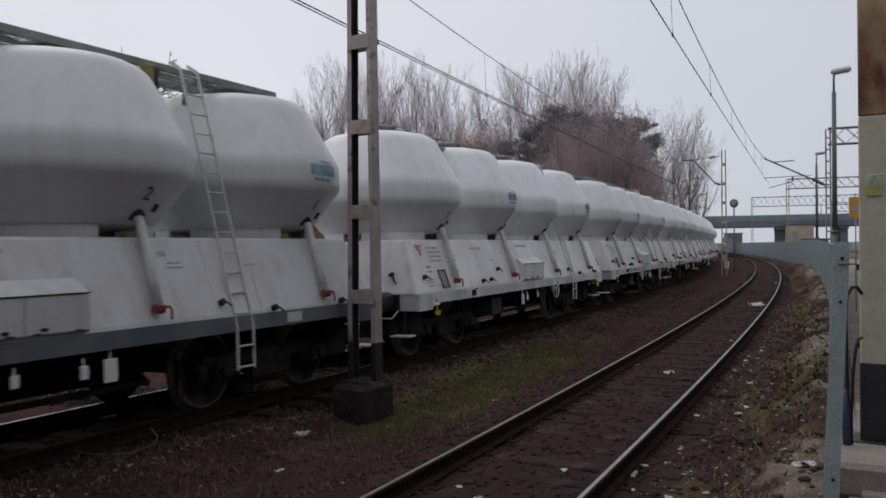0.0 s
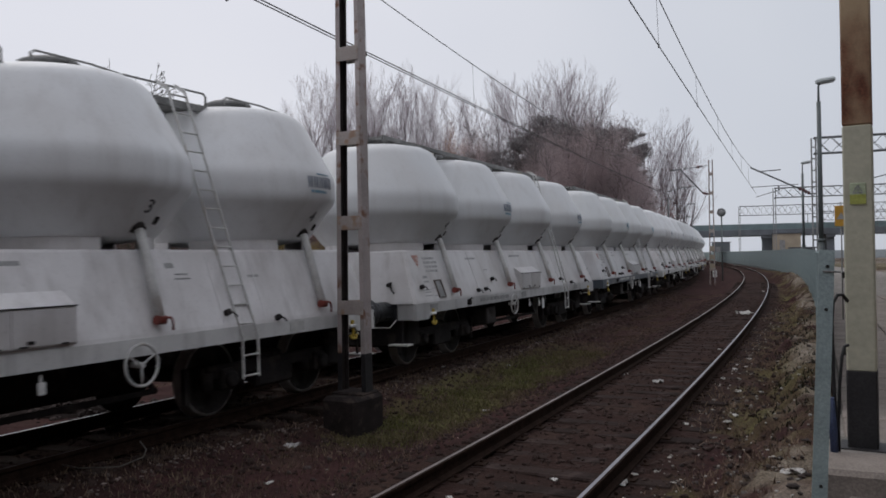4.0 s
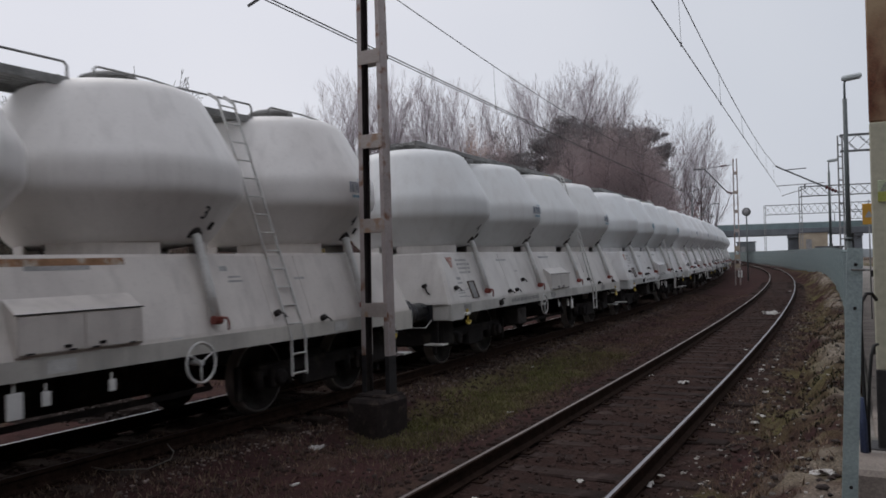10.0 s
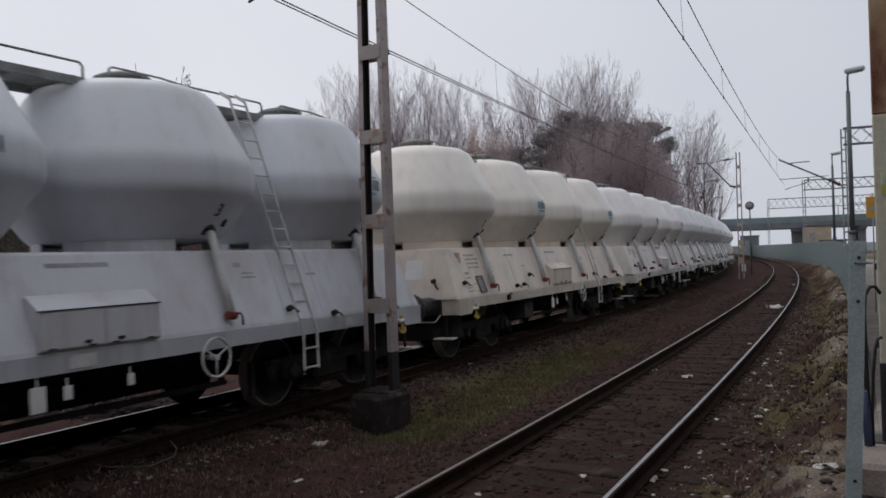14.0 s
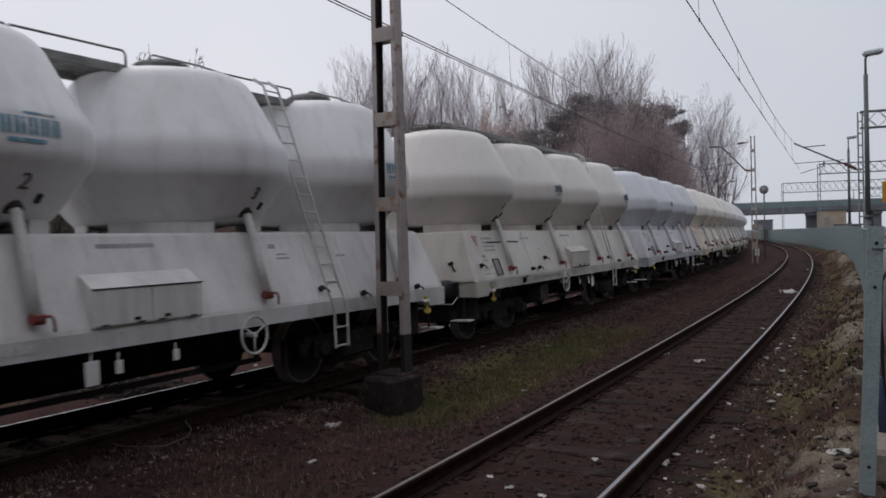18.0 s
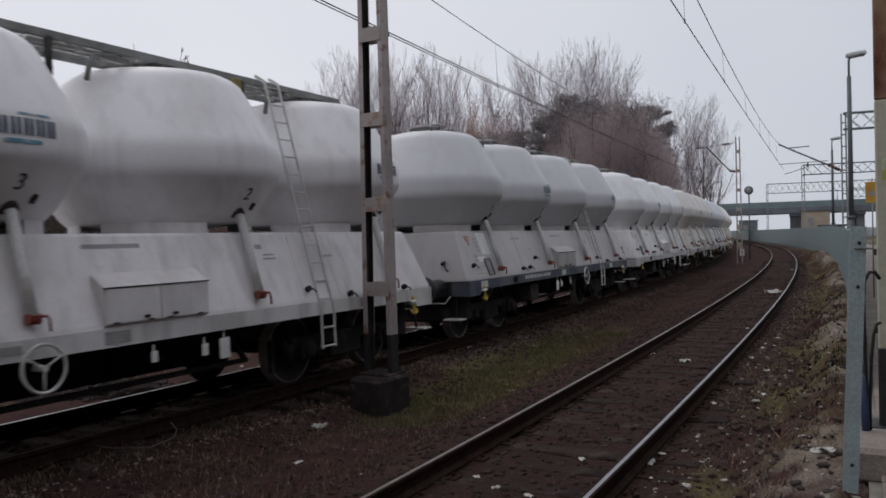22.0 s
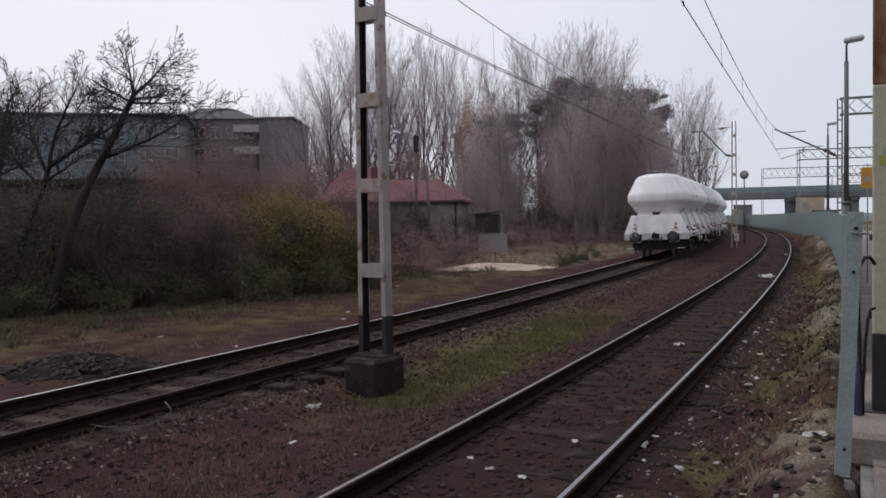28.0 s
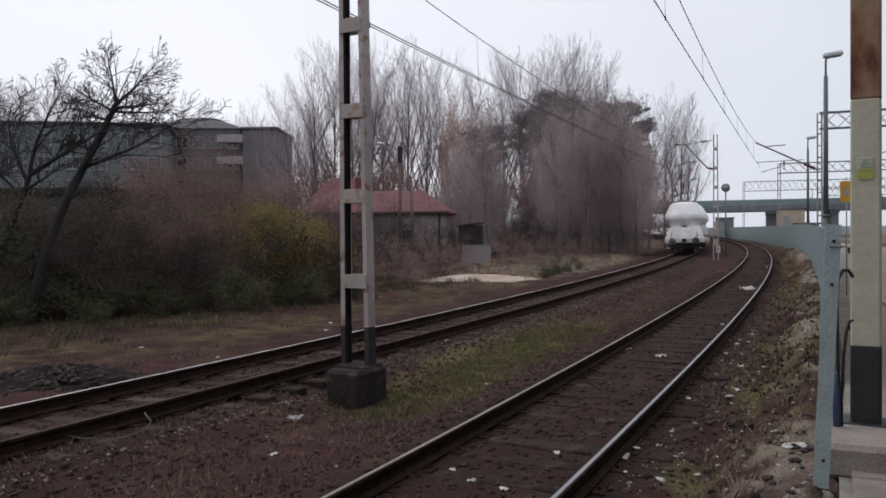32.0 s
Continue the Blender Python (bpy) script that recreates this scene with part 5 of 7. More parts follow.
g = G()
g.box((0.0, 0.03, -0.20), (0.15, 0.15, 0.32), 0.02)
part("concrete_foot", g, M_CONC, end_post)

platform = thing("platform", "pale worn concrete slab platform behind the fence", "platform", kind="structure")
g = G()
spots = spots_on(NEAR, -8, 220, 2.0, 0.0)
g.sweep([(FENCE_O + 0.12, -0.4), (FENCE_O + 0.12, 0.20), (9.5, 0.20), (9.5, -0.4)], spots)
part("platform_core", g, M_CONC, platform)
slab = G()
slab.box((0, 0, 0), (0.97, 0.97, 0.05), 0.012)
slab_mesh = slab.mesh("slab", M_SLAB)
rng = random.Random(21)
for i in range(-8, 34):
    for j in range(6):
        part("slab", slab_mesh, None, platform, at=local(NEAR, 0.5 + i, FENCE_O + 0.68 + j, 0.228 + rng.uniform(-0.004, 0.004)))

footing = thing("concrete_footing", "chipped pale concrete footing slab on the platform", "footing", at=pose(3.28, 5.55, 0.20, 0, 0, -26))
g = G()
g.box((0.05, 0.05, 0.10), (1.35, 0.62, 0.24), 0.035)
part("front_slab", g, M_SLAB, footing)
g = G()
g.box((0.05, 0.80, 0.08), (1.30, 0.70, 0.18), 0.03)
part("rear_slab", g, M_CONC, footing)

column = thing("steel_column", "rusty peeling steel column with a dark painted foot", "column", at=pose(3.315, 6.42, 0.36, 0, 0, -30))
g = G()
g.box((0, 0, 0.31), (0.215, 0.215, 0.62), 0.012)
g.box((0, 0, 0.01), (0.34, 0.34, 0.02), 0.004)
part("painted_foot", g, M_TAR, column, "black tar paint on the column's foot")
g = G()
g.box((0, 0, 1.57), (0.21, 0.21, 1.92), 0.012)
part("shaft", g, M_COLUMN, column, "cream peeling paint over rust")
g = G()
g.box((0, 0, 4.77), (0.21, 0.21, 4.48), 0.012)
part("upper_shaft", g, M_COLRUST, column, "red-brown rusted steel")
g = G()
g.box((0.0, -0.112, 1.995), (0.115, 0.012, 0.165), 0.004)
plate_ob = part("warning_plate", g, (M_LIMEP,), column, "yellow-green high voltage warning plate")
g = G()
g.box((0.0, -0.120, 1.95), (0.113, 0.004, 0.075))
part("plate_band", g, M_LIME, plate_ob)
g = G()
pts = [(-0.034, -0.121, 2.0), (0.034, -0.121, 2.0), (0, -0.121, 2.06)]
for a, b in zip(pts, pts[1:] + pts[:1]):
    g.beam(a, b, 0.006, 0.004, (0, 1, 0))
g.beam((0.004, -0.121, 2.045), (-0.004, -0.121, 2.026), 0.006, 0.004, (0, 1, 0))
g.beam((0.006, -0.121, 2.03), (0.0, -0.121, 2.006), 0.006, 0.004, (0, 1, 0))
part("warning_triangle", g, M_INK, plate_ob)
for z in (0.75, 1.36):
    g = G()
    g.box((-0.115, 0.0, z), (0.03, 0.05, 0.05), 0.006)
    part("cable_clip", g, M_RUBBER, column)

hoses = thing("cable_loop", "black cables looping from the steel column to the ground", "cable", at=pose(0.20, 1.03, -0.02))
g = G()
g.pipe([(2.88, 5.13, 1.55), (2.83, 5.10, 1.60), (2.78, 5.08, 1.60), (2.735, 5.06, 1.54), (2.72, 5.05, 1.40), (2.725, 5.05, 1.0), (2.735, 5.05, 0.72), (2.72, 5.04, 0.38)], 0.013, 7)
part("cable", g, M_RUBBER, hoses)
g = G()
g.pipe([(2.88, 5.13, 1.22), (2.84, 5.11, 1.21), (2.81, 5.09, 1.14), (2.785, 5.08, 0.95), (2.765, 5.07, 0.66), (2.76, 5.06, 0.36)], 0.012, 7)
part("cable", g, M_RUBBER, hoses)
g = G()
g.pipe([(2.70, 5.06, 0.84), (2.715, 5.05, 0.62), (2.72, 5.04, 0.36)], 0.030, 8)
part("blue_sleeve", g, M_HOSEB, hoses, "dark blue cable sleeve")


sign = thing("warning_sign", "orange warning sign with a dark triangle on a thin pole", "sign", at=pose(9.75, 19.80, 0.2, 0, 0, -29))
g = G()
g.tube((0, 0, 0), (0, 0, 2.9), 0.016, n=8)
part("pole", g, M_STEELL, sign)
g = G()
g.box((0.0, -0.04, 2.56), (0.28, 0.012, 0.50), 0.004)
sp = part("board", g, M_ORANGE, sign)
g = G()
pts = [(-0.095, -0.049, 2.48), (0.095, -0.049, 2.48), (0, -0.049, 2.65)]
g.add(pts + [(x, y - 0.004, z) for x, y, z in pts], [(0, 1, 2), (5, 4, 3), (0, 3, 4, 1), (1, 4, 5, 2), (2, 5, 3, 0)])
part("triangle", g, M_INK, sp)

# unseen plain walls behind the camera, added to block sky light on the wagons
back = thing("wall_station", "plain unseen dark walls added to block sky light", "wall", kind="structure")
g = G()
g.sweep([(9.2, -0.5), (9.2, 7.6), (9.8, 7.6), (9.8, -0.5)], spots_on(NEAR, -90, 62, 4.0, 0.0))
part("wall", g, M_DARKCONC, back)
g = G()
g.sweep([(6.3, -0.5), (6.3, 10.5), (6.9, 10.5), (6.9, -0.5)], spots_on(NEAR, -60, 2.0, 2.0, 0.0))
part("wall", g, M_DARKCONC, back)


# ---------------------------------------------------------------- masts, lamps, wires
def lattice_mast(name, at, tall, w0, w1, steps, z_first, tar, label):
    root = thing(name, label, "mast", at=at)
    chan = [(0.006, -0.086), (0.006, 0.086), (-0.06, 0.086), (-0.06, 0.074), (-0.006, 0.074), (-0.006, -0.074), (-0.06, -0.074), (-0.06, -0.086)]
    for sg in (-1, 1):
        for za, zb, paint in ((0.0, tar, M_TAR), (tar, tall, M_MASTP)):
            if zb - za < 0.02:
                continue
            xa, xb = (sg * (w0 + (w1 - w0) * z / tall) / 2 for z in (za, zb))
            verts = [(x + sg * a, b, z) for x, z in ((xa, za), (xb, zb)) for a, b in chan]
            g = G()
            g.add(verts, [(i, (i + 1) % 8, 8 + (i + 1) % 8, 8 + i) for i in (0, 1, 2, 6, 7)] + [(0, 1, 4, 5), (1, 2, 3, 4), (0, 5, 6, 7), (8, 13, 12, 9), (9, 12, 11, 10), (8, 15, 14, 13)])
            # inner channel faces coloured dark, as the shaded hollow
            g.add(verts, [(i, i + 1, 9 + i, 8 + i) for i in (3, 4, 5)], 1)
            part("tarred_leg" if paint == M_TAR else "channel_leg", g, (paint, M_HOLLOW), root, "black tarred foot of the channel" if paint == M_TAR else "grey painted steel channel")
    z = z_first
    while z < tall:
        w = w0 + (w1 - w0) * z / tall
        for y in (-0.093, 0.093):
            g = G()
            g.box((0, y, z), (w - 0.005, 0.012, 0.19), 0.003)
            for sx in (-1, 1):
                for dz in (-0.06, 0.06):
                    g.tube((sx * (w / 2 - 0.03), y - 0.012, z + dz), (sx * (w / 2 - 0.03), y + 0.012, z + dz), 0.011, n=6)
            part("batten_plate", g, M_MASTL, root, "riveted batten plate with rust")
        z += steps
    return root


near_mast = lattice_mast("lattice_mast", pose(-1.18, 11.22, 0.02, 0, 0, -29), 9.6, 0.45, 0.29, 1.157, 1.22, 0.60, "grey steel battened catenary mast on a dark concrete block")
block = G()
block.box((0.02, -0.08, -0.30), (0.56, 0.70, 0.70), 0.05)
block.box((0, 0, 0.06), (0.50, 0.44, 0.05), 0.02)
part("concrete_block", block, M_DARKCONC, near_mast, "dark mossy concrete foundation block")


def cantilever(root, x0, reach, z):
    """A steep strut to a short top bar, a tie above it and a steady arm below."""
    sg = -1 if reach < 0 else 1
    bend = x0 + reach * 0.72
    g = G()
    g.pipe([(x0, 0, z), (x0 + sg * 0.35, 0, z + 0.08), (bend, 0, z + 1.62), (x0 + reach, 0, z + 1.62)], 0.042, 7)
    part("strut", g, M_STEEL, root)
    g = G()
    g.tube((x0, 0, z + 1.80), (bend, 0, z + 1.64), 0.016, n=6)
    part("top_tie", g, M_STEEL, root)
    g = G()
    g.pipe([(x0 + reach * 0.33, 0, z + 0.52), (x0 + reach * 0.7, 0, z + 0.46), (x0 + reach * 1.12, 0, z + 0.22)], 0.024, 7)
    g.tube((x0 + reach * 0.62, 0, z + 0.50), (x0 + reach * 0.62, 0, z + 0.18), 0.02, n=6)
    part("steady_arm", g, M_STEEL, root)
    for a, b in (((x0 + sg * 0.05, z + 0.0), (x0 + sg * 0.42, z + 0.10)), ((x0 + sg * 0.35, z + 1.77), (x0 + sg * 0.75, z + 1.735))):
        g = G()
        for i in range(4):
            t = i / 4
            p = (a[0] + (b[0] - a[0]) * t, 0, a[1] + (b[1] - a[1]) * t)
            q = (a[0] + (b[0] - a[0]) * (t + 0.16), 0, a[1] + (b[1] - a[1]) * (t + 0.16))
            g.tube(p, q, 0.075, n=8)
        part("insulator", g, M_ROOF, root, "brown ribbed insulator")


cantilever(near_mast, -0.14, -1.9, 5.6)
h_far = math.degrees(heading(FAR, 50))
far_mast = lattice_mast("lattice_mast", pose(17.2, 51.65, -0.1, 0, 0, -h_far), 7.9, 0.34, 0.26, 1.2, 1.0, 0.0, "slim steel battened catenary mast between the tracks")
cantilever(far_mast, -0.14, -2.35, 5.75)
for i in range(3):
    g = G()
    g.box((0, -0.11, 1.2 + i * 0.55), (0.30, 0.01, 0.28))
    part("marker_plate", g, M_BEIGE, far_mast, "pale marker plates")

side_pole = thing("catenary_pole", "slim pole with a catenary bracket by the trees", "mast", at=pose(22.1, 78.87, -0.3, 0, 0, -20))
g = G()
g.tube((0, 0, 0), (0, 0, 7.6), 0.11, 0.08, n=8)
part("pole", g, M_STEEL, side_pole)
cantilever(side_pole, 0.1, 2.4, 5.3)

signal = thing("disc_signal", "round dark signal disc on a post", "signal", at=pose(21.3, 61.71, -0.2, 0, 0, -20))
g = G()
g.tube((0, 0, 0), (0, 0, 4.9), 0.05, n=8)
part("post", g, M_POLE, signal)
g = G()
g.lathe([(0.02, -0.03), (0.32, -0.03), (0.32, 0.02), (0.02, 0.02)], 20, (0, -0.08, 5.15), axis="y")
dk = part("disc", g, M_STEEL, signal)
g = G()
g.lathe([(0.02, -0.04), (0.2, -0.04), (0.2, -0.031), (0.02, -0.031)], 18, (0, -0.08, 5.15), axis="y")
part("lens_ring", g, M_STEELL, dk)

marker = thing("kilometre_post", "small white post with a dark band between the tracks", "post", at=pose(24.6, 73.3, -0.3, 0, 0, -20))
g = G()
g.box((0, 0, 0.30), (0.36, 0.26, 0.66), 0.03)
part("stone", g, M_WHITE, marker)
g = G()
g.box((0, -0.133, 0.40), (0.22, 0.006, 0.14))
part("number_bar", g, M_INK, marker)


def lamp_post(name, x, y, tall, lean, label):
    root = thing(name, label, "street lamp", "platform lamps", at=pose(x, y, 0.2, 0, 0, -25))
    g = G()
    g.tube((0, 0, 0), (0, 0, tall * 0.28), 0.105, 0.10, n=12)
    g.tube((0, 0, tall * 0.28), (0, 0, tall - 0.7), 0.085, 0.07, n=12)
    g.tube((0, 0, tall * 0.28 - 0.05), (0, 0, tall * 0.28 + 0.05), 0.13, n=12)
    part("pole", g, M_POLE, root)
    g = G()
    g.pipe([(0, 0, tall - 0.72), (0, 0, tall - 0.2), (0.04, 0, tall - 0.08), (0.18, 0, tall - 0.03)], 0.035, 8)
    part("bracket", g, M_POLE, root)
    g = G()
    c = Matrix.Rotation(radians(-6), 3, "Y")
    g.box((0.22, 0, tall), (0.62, 0.28, 0.16), 0.05, c)
    hd = part("lamp_head", g, M_LAMP, root, "pale grey unlit lamp head")
    g = G()
    g.box((0.26, 0, tall - 0.083), (0.42, 0.2, 0.02), 0.008, c)
    part("lens", g, M_GLASS, hd)
    return root


lamp_post("street_lamp", 12.85, 27.5, 7.45, 0, "grey-green platform lamp with a flat head")
lamp_post("street_lamp", 23.25, 52.2, 7.40, 0, "grey-green platform lamp with a flat head")


def gantry(x, y, tall, span, turn, depth, label):
    root = thing("catenary_gantry", label, "gantry", "catenary gantries", at=pose(x, y, 0, 0, 0, turn))
    for q in (0.0, span):
        g = G()
        for dx in (-0.12, 0.12):
            g.box((q + dx, 0, tall / 2), (0.08, 0.16, tall), 0.01)
        for i in range(int(tall / 0.7)):
            g.box((q, 0, 0.5 + i * 0.7), (0.26, 0.02, 0.08))
        part("leg", g, M_STEELL, root)
    for z in (tall, tall - depth):
        for yy in (-0.2, 0.2):
            g = G()
            g.box((span / 2, yy, z), (span, 0.08, 0.09), 0.01)
            part("chord", g, M_STEEL, root)
    n = int(span / 0.9)
    for yy in (-0.2, 0.2):
        g = G()
        for i in range(n):
            a, b = span * i / n, span * (i + 1) / n
            g.beam((a, yy, tall - depth), (b, yy, tall), 0.03, 0.03)
            g.beam((a, yy, tall), (b, yy, tall - depth), 0.03, 0.03)
        part("bracing", g, M_STEEL, root)
    for i in range(3):
        g = G()
        xq = span * (0.3 + 0.25 * i)
        g.tube((xq, 0, tall - depth), (xq, 0, tall - depth - 1.4), 0.05, n=7)
        g.tube((xq, 0, tall - depth - 1.2), (xq - 1.6, 0, tall - depth - 1.6), 0.03, n=6)
        part("drop_arm", g, M_STEEL, root)
    return root


gan = gantry(22.66, 49.3, 8.75, 16.0, -20, 0.95, "lattice beam catenary gantry over the platform tracks")
g = G()
g.tube((-0.1, 0, 5.35), (-3.6, -1.1, 7.05), 0.05, n=7)
part("long_cantilever", g, M_STEEL, gan, "long sloping cantilever tube with insulators")
g = G()
for i in range(4):
    t = 0.05 + i * 0.045
    g.tube((-0.1 - 3.5 * t, -1.1 * t, 5.35 + 1.7 * t), (-0.1 - 3.5 * (t + 0.025), -1.1 * (t + 0.025), 5.35 + 1.7 * (t + 0.025)), 0.10, n=8)
part("insulator", g, M_ROOF, gan, "brown ribbed insulator")
g = G()
g.tube((-3.1, -0.95, 6.80), (-1.9, -0.6, 6.88), 0.03, n=6)
part("tip_tube", g, M_STEEL, gan)
g = G()
g.tube((-3.6, -1.1, 5.85), (-0.9, -0.3, 5.98), 0.022, n=6)
g.tube((-2.0, -0.6, 5.92), (-2.0, -0.6, 5.62), 0.05, n=6)
g.tube((-3.3, -1.0, 5.25), (-2.0, -0.6, 5.66), 0.02, n=6)
part("registration_arm", g, M_STEEL, gan, "thin registration arm")
gantry(35.2, 85.8, 8.6, 24.0, -20, 1.0, "lattice beam catenary gantry over the platform tracks")
gantry(49.0, 133.5, 9.4, 34.0, -20, 1.5, "distant lattice beam catenary gantry")
gantry(66.0, 142.0, 8.8, 30.0, -20, 1.5, "distant lattice beam catenary gantry")


def catenary(name, tab, spans, contact, messenger, label, double):
    """A contact wire and a sagging messenger, straight from mast to mast, with droppers. contact, messenger: height, sag, offsets at both ends."""
    root = thing(name, label, "overhead wire", kind="structure")
    for k, (lo, hi) in enumerate(spans):
        n = 24
        lines = []
        for z, sag, oa, ob in (messenger, contact):
            if k % 2 == 0:
                oa, ob = ob, oa
            a, b = on_line(tab, lo, oa, z), on_line(tab, hi, ob, z)
            lines.append([a.lerp(b, i / n) - Vector((0, 0, sag * 4 * (i / n) * (1 - i / n))) for i in range(n + 1)])
        top, low = lines
        for wire_name, pts in (("messenger_wire", top), ("contact_wire", low)):
            g = G()
            g.pipe(pts, 0.0095, 5)
            part(wire_name, g, M_WIRE, root)
        if double:
            g = G()
            g.pipe([p + Vector((0.05, 0.03, 0.03)) for p in low], 0.011, 5)
            part("contact_wire", g, M_WIRE, root)
        for i in range(2, n - 1, 3):
            g = G()
            g.tube(top[i], low[i], 0.004, n=4)
            g.box(low[i], (0.022, 0.022, 0.07))
            part("dropper", g, M_WIRE, root)
    return root


catenary("catenary_far", FAR, ((-36, 9.0), (9.0, 54.0), (54.0, 99.0)), (5.675, 0.1, 0.27, 0.044), (7.064, 0.621, 0.244, 0.0), "double contact wire and messenger over the far track", True)
catenary("catenary_near", NEAR, ((-44, 4.0), (4.0, 52.0)), (5.45, 0.05, 0.398, 0.158), (6.839, 0.802, 0.369, 0.129), "contact wire and messenger over the near track", False)


# ---------------------------------------------------------------- buildings
def window(root, x, y, z, w, h, turn=0):
    g = G()
    for q, s in (((-w / 2, 0), (0.08, h)), ((w / 2, 0), (0.08, h)), ((0, h / 2), (w, 0.08)), ((0, -h / 2), (w, 0.08)), ((0, 0), (0.05, h))):
        g.box((x + q[0], y - 0.03, z + q[1]), (s[0], 0.08, s[1]))
    f = part("window", g, M_PALEWALL, root)
    g = G()
    g.box((x, y - 0.01, z), (w, 0.03, h))
    part("pane", g, M_GLASS, f)
    g = G()
    g.box((x, y - 0.08, z - h / 2 - 0.06), (w + 0.2, 0.18, 0.06))
    part("sill", g, M_PALEWALL, f)


def small_house():
    root = thing("house", "low plastered house with a red-brown hipped roof", "house", at=pose(-4.5, 55.44, -0.35, 0, 0, -6))
    g = G()
    W, D, H = 9.6, 6.2, 3.55
    for x, y, sx, sy in ((0, -D / 2, W, 0.35), (0, D / 2, W, 0.35), (-W / 2 + 0.17, 0, 0.35, D - 0.36), (W / 2 - 0.17, 0, 0.35, D - 0.36)):
        q = G()
        q.box((x, y, H / 2), (sx, sy, H), 0.02)
        part("wall", q, M_WALL, root)
    g = G()
    e = 0.45
    a = [(-W / 2 - e, -D / 2 - e, H), (W / 2 + e, -D / 2 - e, H), (W / 2 + e, D / 2 + e, H), (-W / 2 - e, D / 2 + e, H), (-W / 2 + 1.6, 0, H + 1.48), (W / 2 - 1.6, 0, H + 1.48)]
    b = [(x, y, z - 0.14) for x, y, z in a[:4]]
    g.add(a + b, [(0, 1, 5, 4), (1, 2, 5), (2, 3, 4, 5), (3, 0, 4), (0, 6, 7, 1), (1, 7, 8, 2), (2, 8, 9, 3), (3, 9, 6, 0), (6, 9, 8, 7)])
    rf = part("roof", g, M_ROOF, root)
    g = G()
    g.box((-1.2, 0.3, H + 1.75), (0.5, 0.5, 1.3), 0.02)
    part("chimney", g, M_ROOF, rf, "brick chimney")
    g = G()
    g.box((0, -D / 2 - e - 0.05, H - 0.12), (W + 2 * e, 0.12, 0.12), 0.02)
    part("gutter", g, M_DARKWOOD, rf)
    for x in (-3.2, -0.6, 2.5):
        window(root, x, -D / 2 - 0.18, 1.75, 0.9, 1.4)
    g = G()
    g.box((W / 2 - 0.15, -D / 2 - 0.24, H / 2), (0.12, 0.12, H), 0.01)
    part("downpipe", g, M_DARKWOOD, root)
    return root


small_house()

rear = thing("house", "taller house with a steep red roof behind the low house", "house", at=pose(-7.6, 63.25, -0.5, 0, 0, 8))
g = G()
g.box((0, 0, 2.4), (5.0, 5.0, 4.8), 0.02)
part("wall", g, M_WALL, rear)
g = G()
g.add([(-2.8, -2.8, 4.8), (2.8, -2.8, 4.8), (2.8, 2.8, 4.8), (-2.8, 2.8, 4.8), (-0.9, 0, 6.6), (0.9, 0, 6.6)], [(0, 1, 5, 4), (1, 2, 5), (2, 3, 4, 5), (3, 0, 4), (0, 3, 2, 1)])
part("roof", g, M_ROOF, rear)

shed = thing("shed", "dark boarded lean-to shed beside the house", "shed", at=pose(1.9, 56.10, -0.3, 0, 0, -6))
g = G()
g.box((0, 0.6, 1.3), (1.6, 2.0, 2.6), 0.02)
part("wall", g, M_DARKWOOD, shed)
g = G()
g.box((0, 0.5, 2.66), (1.9, 2.4, 0.08), 0.01, Matrix.Rotation(radians(-6), 3, "Y"))
part("roof", g, M_DARKWOOD, shed)

lowwall = thing("garden_wall", "pale rendered garden wall beside the house", "wall", at=pose(2.2, 54.12, -0.3, 0, 0, -8))
g = G()
g.box((0, 0, 0.62), (1.9, 0.22, 1.24), 0.02)
part("wall", g, M_PALEWALL, lowwall)
g = G()
g.box((0, 0, 1.27), (2.0, 0.30, 0.07), 0.015)
part("coping", g, M_CONC, lowwall)


def flats(x, y, turn, w, d, h, m, rows, cols, roof, label, blank=False):
    root = thing("apartment_block", label, "apartment building", at=pose(x, y, -0.3, 0, 0, turn))
    g = G()
    g.box((0, 0, h / 2), (w, d, h), 0.05)
    part("wall", g, m, root)
    g = G()
    if roof == "pitched":
        g.add([(-w / 2 - 0.4, -d / 2 - 0.4, h), (w / 2 + 0.4, -d / 2 - 0.4, h), (w / 2 + 0.4, d / 2 + 0.4, h), (-w / 2 - 0.4, d / 2 + 0.4, h), (-w / 2 + 2.6, 0, h + 2.1), (w / 2 - 4.2, 0, h + 2.1)], [(0, 1, 5, 4), (1, 2, 5), (2, 3, 4, 5), (3, 0, 4), (0, 3, 2, 1)])
    else:
        g.box((0, 0, h + 0.15), (w + 0.6, d + 0.6, 0.3), 0.03)
    part("roof", g, M_FLATROOF, root)
    if not blank:
        for r in range(rows):
            for c in range(cols):
                window(root, -w / 2 + (c + 0.5) * w / cols, -d / 2 - 0.02, h - 1.9 - r * 2.9, 1.5, 1.5)
    return root


flats(-59.4, 104.0, 13, 48.0, 11.0, 16.0, M_FLATSB, 4, 15, "flat", "long blue-grey block of flats behind bare trees")
flats(-33.6, 116.5, 6, 11.2, 9.0, 16.6, M_FLATS, 4, 5, "pitched", "grey block of flats with a low pitched roof")
flats(-24.7, 117.0, 0, 4.6, 12.0, 16.3, M_FLATS, 0, 0, "flat", "grey windowless end of a block of flats", True)

balcony_root = thing("balcony_stack", "stacked pale balconies on the grey flats", "balcony", at=pose(-28.6, 111.4, 12.6, 0, 0, 6))
for r in range(2):
    g = G()
    g.box((0, -0.6, r * 2.9 - 1.2), (3.4, 1.2, 0.15), 0.01)
    g.box((0, -1.15, r * 2.9 - 0.7), (3.4, 0.08, 0.9), 0.01)
    part("balcony", g, M_PALEWALL, balcony_root)


